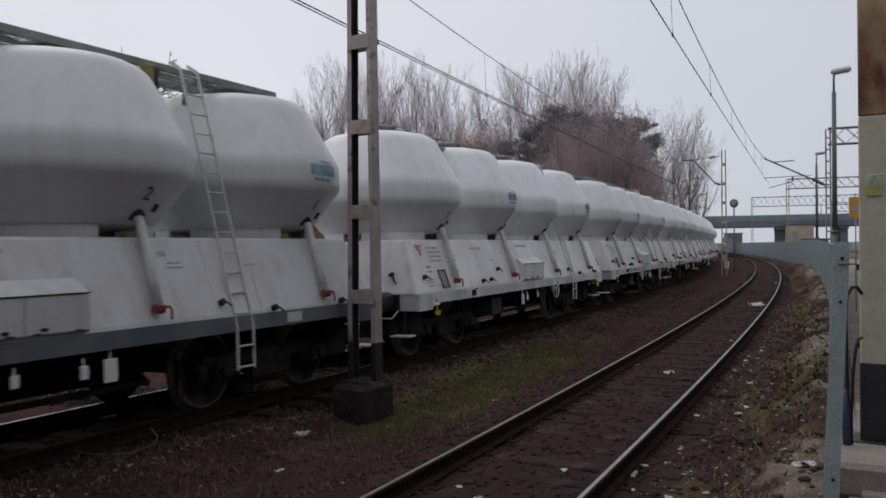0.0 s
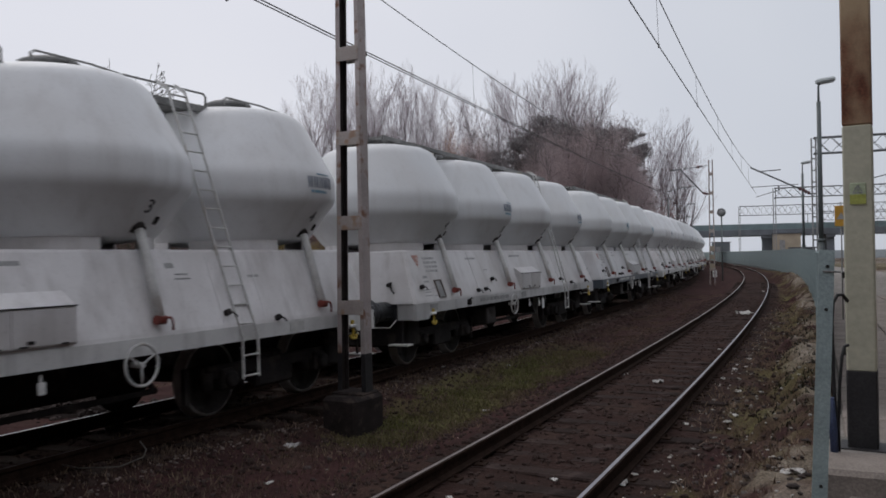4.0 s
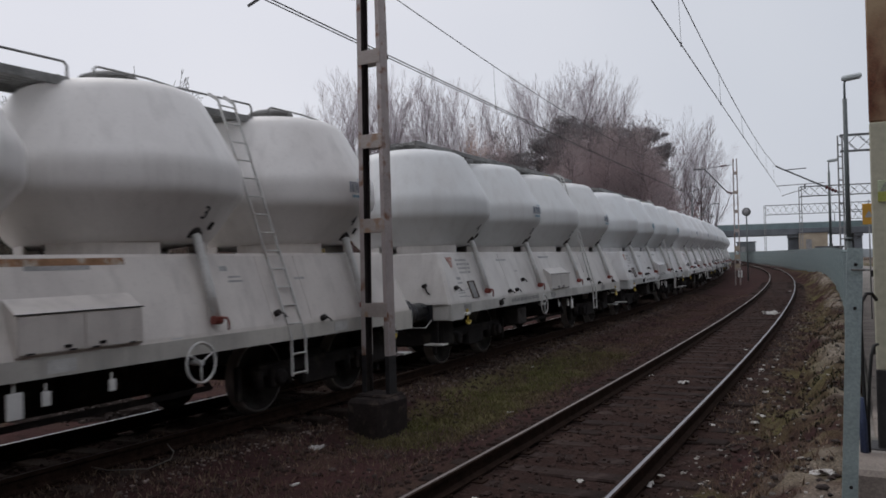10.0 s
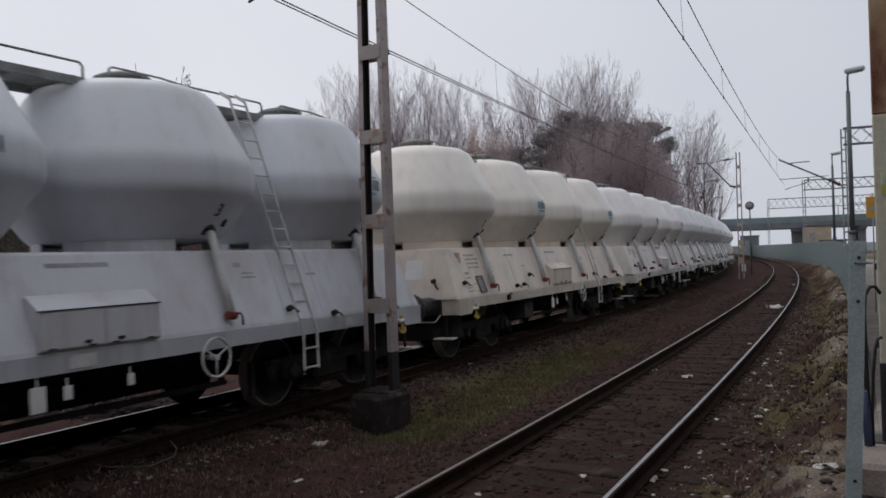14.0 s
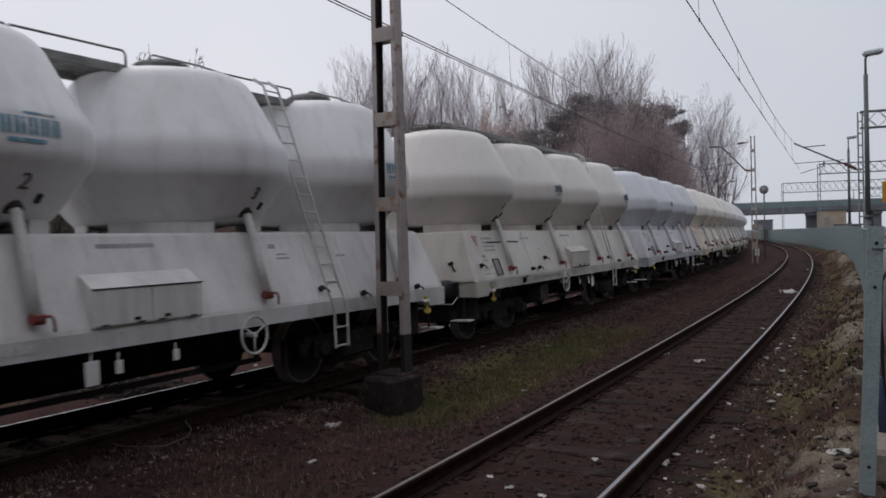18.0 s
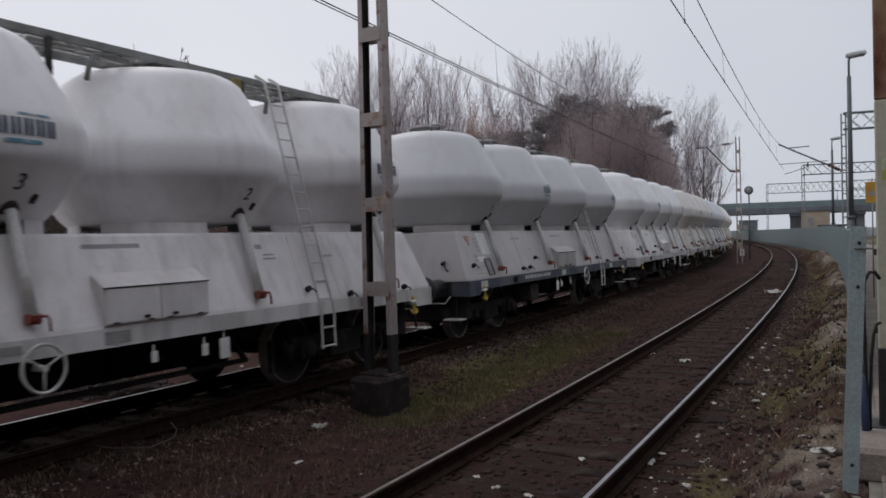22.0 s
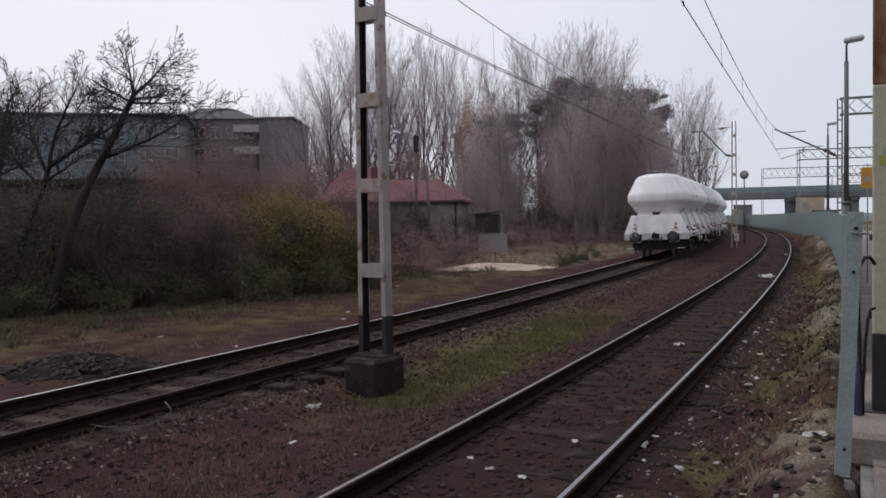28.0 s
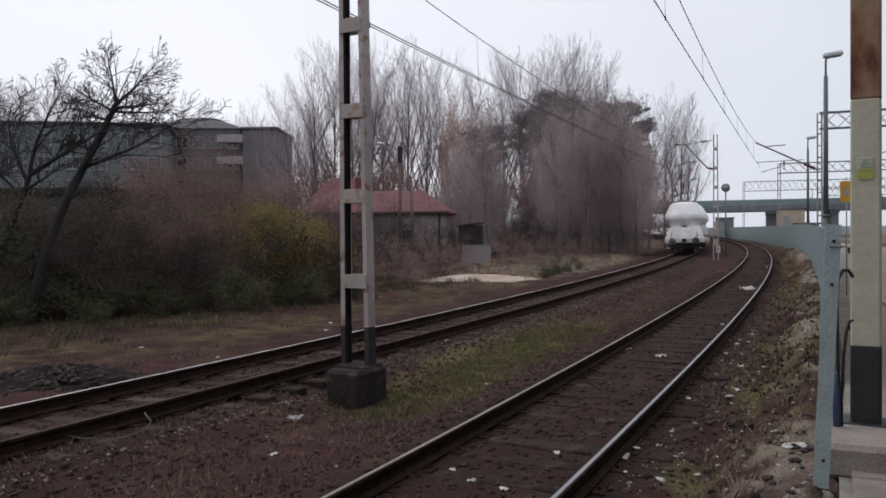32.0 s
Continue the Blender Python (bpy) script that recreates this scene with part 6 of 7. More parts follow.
garage = thing("garage", "low dark flat-roofed garage behind the hedge", "garage", at=pose(-15.4, 33.0, 0.15, 0, 0, 4))
g = G()
g.box((0, 0, 1.40), (6.4, 5.0, 3.8), 0.02)
part("wall", g, M_HUT, garage)
g = G()
g.box((0, -0.1, 3.42), (7.0, 5.8, 0.24), 0.03)
part("roof", g, M_DARKWOOD, garage, "black felt flat roof")

pole = thing("utility_pole", "paired wooden utility poles with a lamp arm and switch box", "utility pole", at=pose(-2.6, 50.0, -0.3, 0, 0, 0))
for x in (0.0, 0.85):
    g = G()
    g.tube((x, 0, 0), (x * 0.75, 0, 7.4 if x == 0 else 5.6), 0.12, 0.09, n=8)
    part("pole", g, M_POLEWOOD, pole, "weathered wooden pole")
g = G()
g.box((0.06, -0.16, 6.9), (0.30, 0.26, 0.95), 0.03)
part("switch_box", g, M_DARKWOOD, pole)
g = G()
g.pipe([(0, 0, 7.1), (-0.5, 0, 7.5), (-0.95, 0, 7.62)], 0.03, 6)
part("lamp_arm", g, M_STEEL, pole)
g = G()
g.lathe([(0.05, 0.08), (0.20, 0.04), (0.26, -0.02), (0.22, -0.08), (0.03, -0.10)], 12, (-1.15, 0, 7.62))
part("lamp_head", g, M_LAMP, pole, "pale unlit lamp head")


def bridge():
    root = thing("road_bridge", "hazy blue-grey road bridge over the tracks", "bridge", at=pose(64.0, 149.60, -0.3, 0, 0, -20.6))
    g = G()
    g.box((15, 0, 5.75), (110, 9, 1.1), 0.05)
    part("deck", g, M_BRIDGE, root)
    for y in (-4.4, 4.4):
        g = G()
        g.box((15, y, 6.85), (110, 0.12, 0.95), 0.02)
        part("parapet", g, M_TEAL, root, "teal parapet panels")
    for x in (-32, -3.4, 6.5, 19, 34):
        for y in (-2.6, 2.6):
            g = G()
            g.box((x, y, 2.6), ({-32: 8.0, -3.4: 2.6}.get(x, 1.3), 1.5, 5.2), 0.05)
            part("pier", g, M_BRIDGE, root)
        g = G()
        g.box((x, 0, 5.0), ({-32: 8.0, -3.4: 2.8}.get(x, 1.5), 8.4, 0.6), 0.05)
        part("pier_cap", g, M_BRIDGE, root)
    return root


bridge()

for x, y, w, d, h, m, words in ((61.9, 146.0, 4.6, 4.0, 5.4, M_BEIGE, "beige flat-roofed building by the tracks"), (63.6, 185.0, 3.8, 2.6, 4.5, M_HUT, "grey trackside relay hut"), (35.5, 80.0, 2.2, 1.5, 2.5, M_HUT, "grey trackside relay hut")):
    hut = thing("trackside_building", words, "building", at=pose(x, y, -0.3, 0, 0, -22))
    g = G()
    g.box((0, 0, h / 2), (w, d, h), 0.03)
    part("wall", g, m, hut)
    g = G()
    g.box((0, 0, h + 0.08), (w + 0.4, d + 0.4, 0.16), 0.02)
    part("roof", g, M_FLATROOF, hut)
    g = G()
    g.box((-w * 0.15, -d / 2 - 0.02, h * 0.42), (min(0.9, w * 0.4), 0.05, h * 0.75), 0.01)
    part("door", g, M_STEELL, hut)


# even blue-grey colour that stands for distant haze
M_HAZE = mat("haze_paint", (0.42, 0.46, 0.48), 1.0, vary=0.2, scale=0.06, fine=0.4, bump=0, spec=0)


# ---------------------------------------------------------------- plants
def prisms(name, segs, material, sides=3):
    """One mesh of many thin tapered branches. segs: rows of start, end, two radii."""
    a = np.array(segs, dtype=float)
    p0, p1, r0, r1 = a[:, 0:3], a[:, 3:6], a[:, 6], a[:, 7]
    d = p1 - p0
    d /= np.maximum(np.linalg.norm(d, axis=1, keepdims=True), 1e-6)
    ref = np.where(np.abs(d[:, 2:3]) > 0.9, np.array([[1.0, 0, 0]]), np.array([[0, 0, 1.0]]))
    x = np.cross(d, ref)
    x /= np.maximum(np.linalg.norm(x, axis=1, keepdims=True), 1e-6)
    z = np.cross(d, x)
    rings = []
    for p, r in ((p0, r0), (p1, r1)):
        for i in range(sides):
            t = 2 * math.pi * i / sides
            rings.append(p + (x * math.cos(t) + z * math.sin(t)) * r[:, None])
    verts = np.stack(rings, 1).reshape(-1, 3)
    base = np.arange(len(a))[:, None] * (2 * sides)
    faces = []
    for i in range(sides):
        j = (i + 1) % sides
        faces.append(base + np.array([[i, j, sides + j, sides + i]]))
    faces = np.concatenate(faces)
    me = bpy.data.meshes.new(name)
    me.from_pydata(verts.tolist(), [], faces.tolist())
    me.materials.append(material)
    return me


def grow(rng, segs, p, d, length, r, depth, spec):
    """Adds a crooked branch and its side branches to segs[depth]."""
    steps = spec["steps"][depth]
    q, dirn, rad = Vector(p), Vector(d).normalized(), r
    for i in range(steps):
        dirn = (dirn + Vector((rng.gauss(0, 1), rng.gauss(0, 1), rng.gauss(0, 1))) * spec["wander"][depth] + Vector((0, 0, spec["rise"][depth]))).normalized()
        e = q + dirn * (length / steps)
        r2 = r * (1 - (i + 1) / steps * spec["taper"])
        segs[0 if depth < spec.get("wood", 1) else 1].append((*q, *e, rad, max(r2, spec["least"])))
        q, rad = e, max(r2, spec["least"])
        if depth + 1 < len(spec["steps"]) and (i + 1) / steps >= spec["bare"][depth]:
            for _ in range(spec["kids"][depth]):
                out = dirn.orthogonal().normalized()
                out = Matrix.Rotation(rng.uniform(0, 2 * math.pi), 3, dirn) @ out
                ang = radians(rng.uniform(*spec["angle"][depth]))
                nd = dirn * math.cos(ang) + out * math.sin(ang)
                k = length * rng.uniform(*spec["part"][depth]) * (1.15 - 0.55 * (i + 1) / steps)
                grow(rng, segs, q, nd, k, rad * spec["thin"], depth + 1, spec)


POPLAR = dict(steps=(11, 8, 6, 4), wander=(0.02, 0.025, 0.035, 0.05), rise=(0.04, 0.06, 0.07, 0.07), taper=0.84, least=0.0085, bare=(0.14, 0.22, 0.25), kids=(2, 2, 1), angle=((18, 38), (16, 34), (14, 36)), part=((0.52, 0.72), (0.32, 0.48), (0.36, 0.58)), thin=0.55, wood=2)
FINE = dict(steps=(9, 6, 4), wander=(0.05, 0.05, 0.07), rise=(0.05, 0.09, 0.09), taper=0.88, least=0.013, bare=(0.15, 0.15), kids=(4, 3), angle=((18, 38), (14, 38)), part=((0.40, 0.60), (0.28, 0.46)), thin=0.5)


def branch_tree(seed, tall, r, spec, bark, twigs, first=(0, 0, 1)):
    rng = random.Random(seed)
    segs = [[], []]
    grow(rng, segs, (0, 0, 0), first, tall, r, 0, spec)
    return prisms("trunk", segs[0], bark, 7), prisms("crown", segs[1], twigs, 3)


def limbed_tree(seed, base, trunk, limbs, spec, bark):
    """A crooked trunk with a few main limbs of given run, each carrying finer twigs. trunk: run of the stem and radius; limbs: share of the stem, run, radius."""
    rng = random.Random(seed)
    run, r = Vector(trunk[0]), trunk[1]
    wood, twigs = [], [[], []]
    n = 8
    bow = Vector((-0.05, 0.03, 0.0)) * run.length

    def stem(t):
        return Vector(base) + run * t + bow * math.sin(math.pi * t) + Vector((0.03 * math.sin(9 * t), 0.03 * math.cos(7 * t) - 0.03, 0))

    for i in range(n):
        a, b = i / n, (i + 1) / n
        wood.append((*stem(a), *stem(b), r * (1 - 0.6 * a) * (1.25 if i == 0 else 1), r * (1 - 0.6 * b)))
    for t, way, rad in limbs:
        way = Vector(way)
        grow(rng, twigs, stem(t), way, way.length, rad, 0, spec if rad > 0.02 else dict(spec, steps=spec["steps"][:1]))
    return prisms("trunk", wood, bark, 9), prisms("crown", twigs[0] + twigs[1], bark, 4)


def plant_copies(name, meshes, spots, label, category, group):
    """spots: x, y, z, turn, size."""
    for x, y, z, turn, k in spots:
        root = thing(name, label, category, group, at=Matrix.Translation((x, y, z)) @ pose(0, 0, 0, 0, 0, turn) @ Matrix.Scale(k, 4))
        for part_name, me in meshes:
            part(part_name, me, None, root)


def quads(name, p, u, w, material):
    """One mesh of small four-cornered leaves at p, spanned by u and w."""
    n = len(p)
    verts = np.stack([p - u, p + w, p + u, p - w], 1).reshape(-1, 3)
    me = bpy.data.meshes.new(name)
    me.from_pydata(verts.tolist(), [], np.arange(4 * n).reshape(n, 4).tolist())
    me.materials.append(material)
    return me


def unit(a):
    return a / np.maximum(np.linalg.norm(a, axis=1, keepdims=True), 1e-9)


def leaf_mesh(name, seed, count, size, shape, material, clumps=40, spread=0.33, upright=0.0):
    """Many small leaf faces in uneven clumps inside a lumpy crown. shape: half sizes and the middle's height."""
    r = np.random.RandomState(seed)
    cen = unit(r.normal(size=(clumps, 3)))
    lump = 1 + 0.22 * np.sin(3.1 * cen[:, 0] + 2.3 * cen[:, 2] + seed) * np.sin(2.7 * cen[:, 1] - seed)
    cen *= (r.uniform(0.15, 1.0, clumps) ** 0.45 * lump)[:, None]
    wide = spread * r.uniform(0.45, 1.25, clumps)
    which = r.choice(clumps, count, p=wide ** 1.5 / (wide ** 1.5).sum())
    p = cen[which] + r.normal(size=(count, 3)) * wide[which, None]
    p = p * np.array(shape[:3]) + np.array([0, 0, shape[3]])
    p = p[p[:, 2] > 0.02]
    n = len(p)
    u = unit(r.normal(size=(n, 3)) + np.array([0, 0, upright]))
    w = unit(np.cross(u, r.normal(size=(n, 3))))
    s = size * r.uniform(0.5, 1.3, (n, 1))
    return quads(name, p, u * s, w * s * 0.6, material)


def pine_meshes(seed, tall, material, lowest=0.42):
    """A pine: bare stem, rising limbs, and flat pads of needle tufts that crowd into an umbrella crown."""
    rng = random.Random(seed)
    r = np.random.RandomState(seed)
    wood, limbs, pads = [], [], []
    sway = lambda z: Vector((0.25 * math.sin(z * 0.35 + seed), 0.25 * math.cos(z * 0.3 + seed), z))
    n = 12
    for i in range(n):
        z0, z1 = tall * 0.95 * i / n, tall * 0.95 * (i + 1) / n
        wood.append((*sway(z0), *sway(z1), 0.19 * (1 - 0.75 * i / n), 0.19 * (1 - 0.75 * (i + 1) / n)))
    for i in range(34):
        f = rng.uniform(lowest, 1.0) ** 0.8
        z = tall * f * 0.94
        a = rng.uniform(0, 2 * math.pi)
        reach = (0.7 + 2.1 * math.sin(math.pi * min(1, (1.06 - f) / 0.62)) ** 0.7) * rng.uniform(0.65, 1.1)
        rise = reach * rng.uniform(0.05, 0.45)
        p0 = sway(z)
        p1 = p0 + Vector((math.cos(a) * reach * 0.6, math.sin(a) * reach * 0.6, rise * 0.4))
        p2 = p0 + Vector((math.cos(a) * reach, math.sin(a) * reach, rise))
        limbs += [(*p0, *p1, 0.05, 0.035), (*p1, *p2, 0.035, 0.015)]
        for q in (p1, p2, p1.lerp(p2, 0.5)):
            pads.append((*(q + Vector((rng.uniform(-0.4, 0.4), rng.uniform(-0.4, 0.4), 0.12))), rng.uniform(0.35, 0.75)))
    pads = np.array(pads)
    k = 150
    count = len(pads) * k
    off = r.normal(size=(count, 3)) * np.array([0.55, 0.55, 0.24])
    src = np.repeat(pads, k, 0)
    p = src[:, :3] + off * src[:, 3:4]
    u = unit(r.normal(size=(count, 3)) + np.array([0, 0, 0.6]))
    w = unit(np.cross(u, r.normal(size=(count, 3))))
    s = r.uniform(0.06, 0.13, (count, 1))
    return (("trunk", prisms("trunk", wood + limbs, M_OAKBARK, 7)), ("crown", quads("crown", p, u * s, w * s * 0.4, material)))


pop_kinds = []
for seed in (3, 8, 15, 22):
    t, b = branch_tree(seed, 20.0, 0.27, POPLAR, M_BARK, M_TWIG)
    pop_kinds.append((("trunk", t), ("crown", b), max(v.co.z for v in b.vertices)))
fine_kinds = []
for seed in (5, 9):
    t, b = branch_tree(seed, 16.0, 0.17, FINE, M_BARK, M_TWIG)
    fine_kinds.append((("trunk", t), ("crown", b), max(v.co.z for v in b.vertices)))
rng = random.Random(12)
# x, y and height of each poplar: behind the house, behind the pines, beside the far bend
POPLARS = [(-16.7, 92, 19.5), (-14.2, 90, 21.6), (-12.3, 94, 23.0), (-10.0, 92, 23.2), (-8.1, 90, 22.8), (-6.3, 95, 23.6), (-3.9, 91, 22.6), (-1.9, 95, 23.0), (0.0, 92, 21.4), (1.7, 90, 19.2), (-15.2, 99, 20), (-5.0, 100, 23.0), (-9.4, 98, 22.5),
           (5.3, 104, 22.6), (7.9, 106, 24.4), (10.0, 102, 24.9), (12.8, 106, 26.4), (14.7, 103, 26.0), (17.4, 106, 25.8), (19.2, 104, 23.8), (20.8, 103, 21.6), (11.4, 109, 25.5), (16.2, 109, 26),
           (23.1, 92, 17.6), (25.7, 95, 18.5), (26.7, 93, 17.0), (28.7, 96, 15.0)]
for i, (x, y, tall) in enumerate(POPLARS):
    kind = pop_kinds[i % 4]
    plant_copies("bare_tree", kind[:2], [(x, y, -0.3, rng.uniform(0, 360), 1.05 * tall / kind[2])], "tall bare poplar with pale ascending twigs", "tree", "bare poplars")
FINE_TREES = [(-35.4, 140, 22.5), (-33.5, 142, 24.2), (-31.0, 140, 24.6), (-28.8, 143, 24.6), (-26.0, 141, 23.6), (-38.5, 141, 21), (-61.2, 115, 22.6), (-61.8, 122, 25.7), (-56.3, 119, 26.1), (-56.8, 126, 27.6), (-51.3, 119, 24.5), (-67.2, 126, 27.0)]
for i, (x, y, tall) in enumerate(FINE_TREES):
    kind = fine_kinds[i % 2]
    plant_copies("bare_tree", kind[:2], [(x, y, -0.3, rng.uniform(0, 360), tall / kind[2])], "slender bare tree with fine pale twigs", "tree", "slender bare trees")

OAK = dict(steps=(6, 5, 4), wander=(0.05, 0.14, 0.2), rise=(0.04, 0.12, 0.08), taper=0.85, least=0.014, bare=(0.3, 0.25), kids=(3, 2), angle=((25, 55), (30, 60)), part=((0.26, 0.40), (0.35, 0.5)), thin=0.5)
oak_t, oak_b = branch_tree(31, 10.5, 0.19, OAK, M_OAKBARK, M_OAKBARK)
brown_kinds = [(("trunk", oak_t), ("branchwork", oak_b), ("crown", leaf_mesh("crown", sd, 40000, 0.037, (1.9, 1.9, 4.5, 6.0), M_LEAFBROWN, 170, 0.17, 1.6))) for sd in (5, 6)]
plant_copies("brown_leaf_tree", brown_kinds[0], [(2.4, 76, -0.3, 10, 1.02), (3.9, 73, -0.3, 130, 1.12), (9.8, 69, -0.3, 200, 1.08), (12.4, 70, -0.3, 77, 1.14), (15.0, 70, -0.3, 33, 1.14), (16.4, 69, -0.3, 160, 0.98), (13.6, 74, -0.3, 300, 1.22)], "dense tree with dry purple-brown leaves", "tree", "brown-leaved trees")
plant_copies("brown_leaf_tree", brown_kinds[1], [(3.5, 77, -0.3, 60, 1.22), (9.3, 75, -0.3, 260, 1.20), (11.1, 72, -0.3, 310, 1.20), (13.8, 72, -0.3, 20, 1.16), (15.8, 73, -0.3, 120, 1.16), (0.9, 80, -0.3, 215, 0.9), (17.2, 73, -0.3, 290, 0.98)], "dense tree with dry purple-brown leaves", "tree", "brown-leaved trees")
pine_kinds = [pine_meshes(sd, 14.0, M_LEAFPINE) for sd in (2, 7, 13)] + [pine_meshes(19, 14.0, M_LEAFPINE, 0.66)]
for i, (x, y, tall) in enumerate(((4.4, 76, 12.4), (9.0, 79, 14.6), (10.0, 77, 15.8), (11.2, 76, 15.2), (12.6, 77, 13.6), (14.0, 78, 15.4), (15.6, 77, 15.4), (16.4, 75, 14.2), (17.0, 73, 12.6))):
    plant_copies("pine_tree", pine_kinds[3 if i < 2 else i % 3], [(x, y, -0.3, i * 77, tall / 14.4)], "pine with a dark flat needle crown", "tree", "dark pines")
ochre = (("trunk", oak_t), ("crown", leaf_mesh("crown", 11, 11000, 0.06, (1.3, 1.3, 4.6, 7.4), M_LEAFOCHRE, 80, 0.17, 0.8)))
plant_copies("ochre_tree", ochre, [(1.3, 84, -0.3, 0, 1.22), (2.8, 86, -0.3, 90, 1.1)], "narrow tree with fading ochre leaves", "tree", "ochre trees")

CROOKED = dict(steps=(7, 5, 4, 3), wander=(0.08, 0.09, 0.12, 0.13), rise=(0.02, 0.04, 0.05, 0.05), taper=0.86, least=0.006, bare=(0.15, 0.2, 0.3), kids=(2, 1, 1), angle=((28, 60), (28, 60), (28, 60)), part=((0.40, 0.72), (0.45, 0.75), (0.45, 0.7)), thin=0.55)
near_tree = limbed_tree(44, (0, 0, 0), ((2.25, 0.1, 5.35), 0.165), [(0.72, (2.6, 0.4, 0.80), 0.050), (0.66, (0.85, -0.4, 1.5), 0.065), (1.0, (-0.05, -0.2, 1.15), 0.042), (1.0, (0.9, 0.3, 1.0), 0.048), (0.98, (1.30, -0.4, 0.15), 0.048), (0.97, (1.2, 0.5, -0.25), 0.04), (0.92, (1.0, 0.2, -0.25), 0.032), (0.93, (-0.95, 0.4, 0.25), 0.042), (0.97, (-0.55, -0.4, 0.5), 0.04), (0.80, (-0.6, -0.1, 0.1), 0.03), (1.0, (0.05, 0.1, 1.75), 0.019), (1.0, (0.5, 0.0, 1.4), 0.019)], CROOKED, M_DARKBARK)
plant_copies("bare_fruit_tree", [("trunk", near_tree[0]), ("crown", near_tree[1])], [(-10.1, 19.7, -0.3, 0, 1.0)], "gnarled leaning bare tree with dark crooked branches", "tree", "dark bare trees")
rear_tree = limbed_tree(52, (0, 0, 0), ((0.85, 0.1, 3.3), 0.13), [(1.0, (1.9, 0.2, 1.25), 0.06), (1.0, (0.4, 0.3, 1.9), 0.055), (0.95, (-0.7, -0.3, 1.7), 0.05), (0.9, (1.4, -0.5, 0.5), 0.04), (0.85, (-1.3, 0.2, 0.9), 0.045)], CROOKED, M_DARKBARK)
plant_copies("bare_fruit_tree", [("trunk", rear_tree[0]), ("crown", rear_tree[1])], [(-11.7, 21.2, -0.3, 0, 1.15), (-13.0, 22.6, -0.3, 100, 1.25), (-15.2, 27.0, -0.3, 200, 1.2), (-17.6, 28.5, -0.3, 300, 1.3), (-10.9, 28.0, -0.3, 150, 0.8)], "dark bare tree with crooked branches behind the hedge", "tree", "dark bare trees")

TWIGGY = dict(steps=(4, 5, 4), wander=(0.25, 0.22, 0.25), rise=(0.05, 0.03, -0.03), taper=0.85, least=0.004, bare=(0.0, 0.1), kids=(7, 4), angle=((15, 70), (20, 60)), part=((0.6, 1.1), (0.3, 0.6)), thin=0.6)
bt, bb = branch_tree(61, 2.5, 0.04, TWIGGY, M_HEDGEBARK, M_HEDGEBARK)
hedge_a = (("stem", bb), ("foliage", leaf_mesh("foliage", 71, 15000, 0.042, (1.7, 1.5, 1.45, 1.45), M_LEAFDARK, 90, 0.15)))
hedge_b = (("stem", bb), ("foliage", leaf_mesh("foliage", 72, 15000, 0.042, (1.5, 1.6, 1.75, 1.5), M_LEAFDARK, 80, 0.16)))
low = (("stem", bb), ("foliage", leaf_mesh("foliage", 76, 8000, 0.036, (1.2, 1.0, 0.75, 0.55), M_LEAFSCRUB, 60, 0.18)))
yellow = (("stem", bb), ("foliage", leaf_mesh("foliage", 73, 13000, 0.042, (1.5, 1.4, 1.45, 1.65), M_LEAFYELLOW, 90, 0.15)))
red = (("stem", bb), ("foliage", leaf_mesh("foliage", 74, 12000, 0.036, (1.9, 1.6, 1.9, 2.3), M_LEAFRED, 90, 0.18)))
dry = (("stem", bb), ("foliage", leaf_mesh("foliage", 75, 6000, 0.03, (1.5, 1.3, 0.8, 0.75), M_LEAFRED, 60, 0.22)))
plant_copies("hedge_bush", hedge_a, [(-13.4, 20.0, -0.3, 0, 1.12), (-9.4, 22.3, -0.3, 70, 1.08), (-11.2, 23.6, -0.3, 200, 1.05), (-14.6, 23.6, -0.3, 20, 1.25), (-8.8, 26.4, -0.3, 310, 1.05)], "dense dark green-brown hedge bush", "bush", "dark hedge bushes")
plant_copies("hedge_bush", hedge_b, [(-11.5, 20.8, -0.3, 30, 1.0), (-16.2, 19.8, -0.3, 110, 1.1), (-12.8, 27.0, -0.3, 170, 1.1), (-17.8, 25.0, -0.3, 200, 1.3), (-6.4, 26.0, -0.3, 80, 0.85)], "dense dark green-brown hedge bush", "bush", "dark hedge bushes")
plant_copies("scrub_bush", low, [(-12.6, 19.0, -0.3, 10, 0.9), (-10.6, 19.6, -0.3, 80, 0.8), (-9.0, 20.7, -0.3, 150, 0.95), (-7.4, 21.9, -0.3, 220, 0.75), (-5.9, 23.0, -0.3, 290, 0.9), (-4.4, 24.7, -0.3, 350, 0.8), (-14.6, 18.4, -0.3, 40, 1.0), (-3.2, 26.6, -0.3, 120, 0.8)], "low ragged scrub at the hedge's foot", "bush", "low scrub")
plant_copies("scrub_bush", low, [(5.0, 39.0, -0.3, 10, 0.26), (5.6, 40.6, -0.3, 130, 0.32), (6.4, 42.6, -0.3, 250, 0.28), (4.6, 37.6, -0.3, 300, 0.2), (7.6, 45.6, -0.3, 70, 0.26)], "low dark scrub beside the far track", "bush", "low scrub")
plant_copies("yellow_bush", yellow, [(-5.6, 25.2, -0.3, 0, 1.0), (-4.3, 26.6, -0.3, 120, 0.86), (-6.5, 27.4, -0.3, 220, 1.02)], "bush with fading yellow-green leaves", "bush", "yellow bushes")
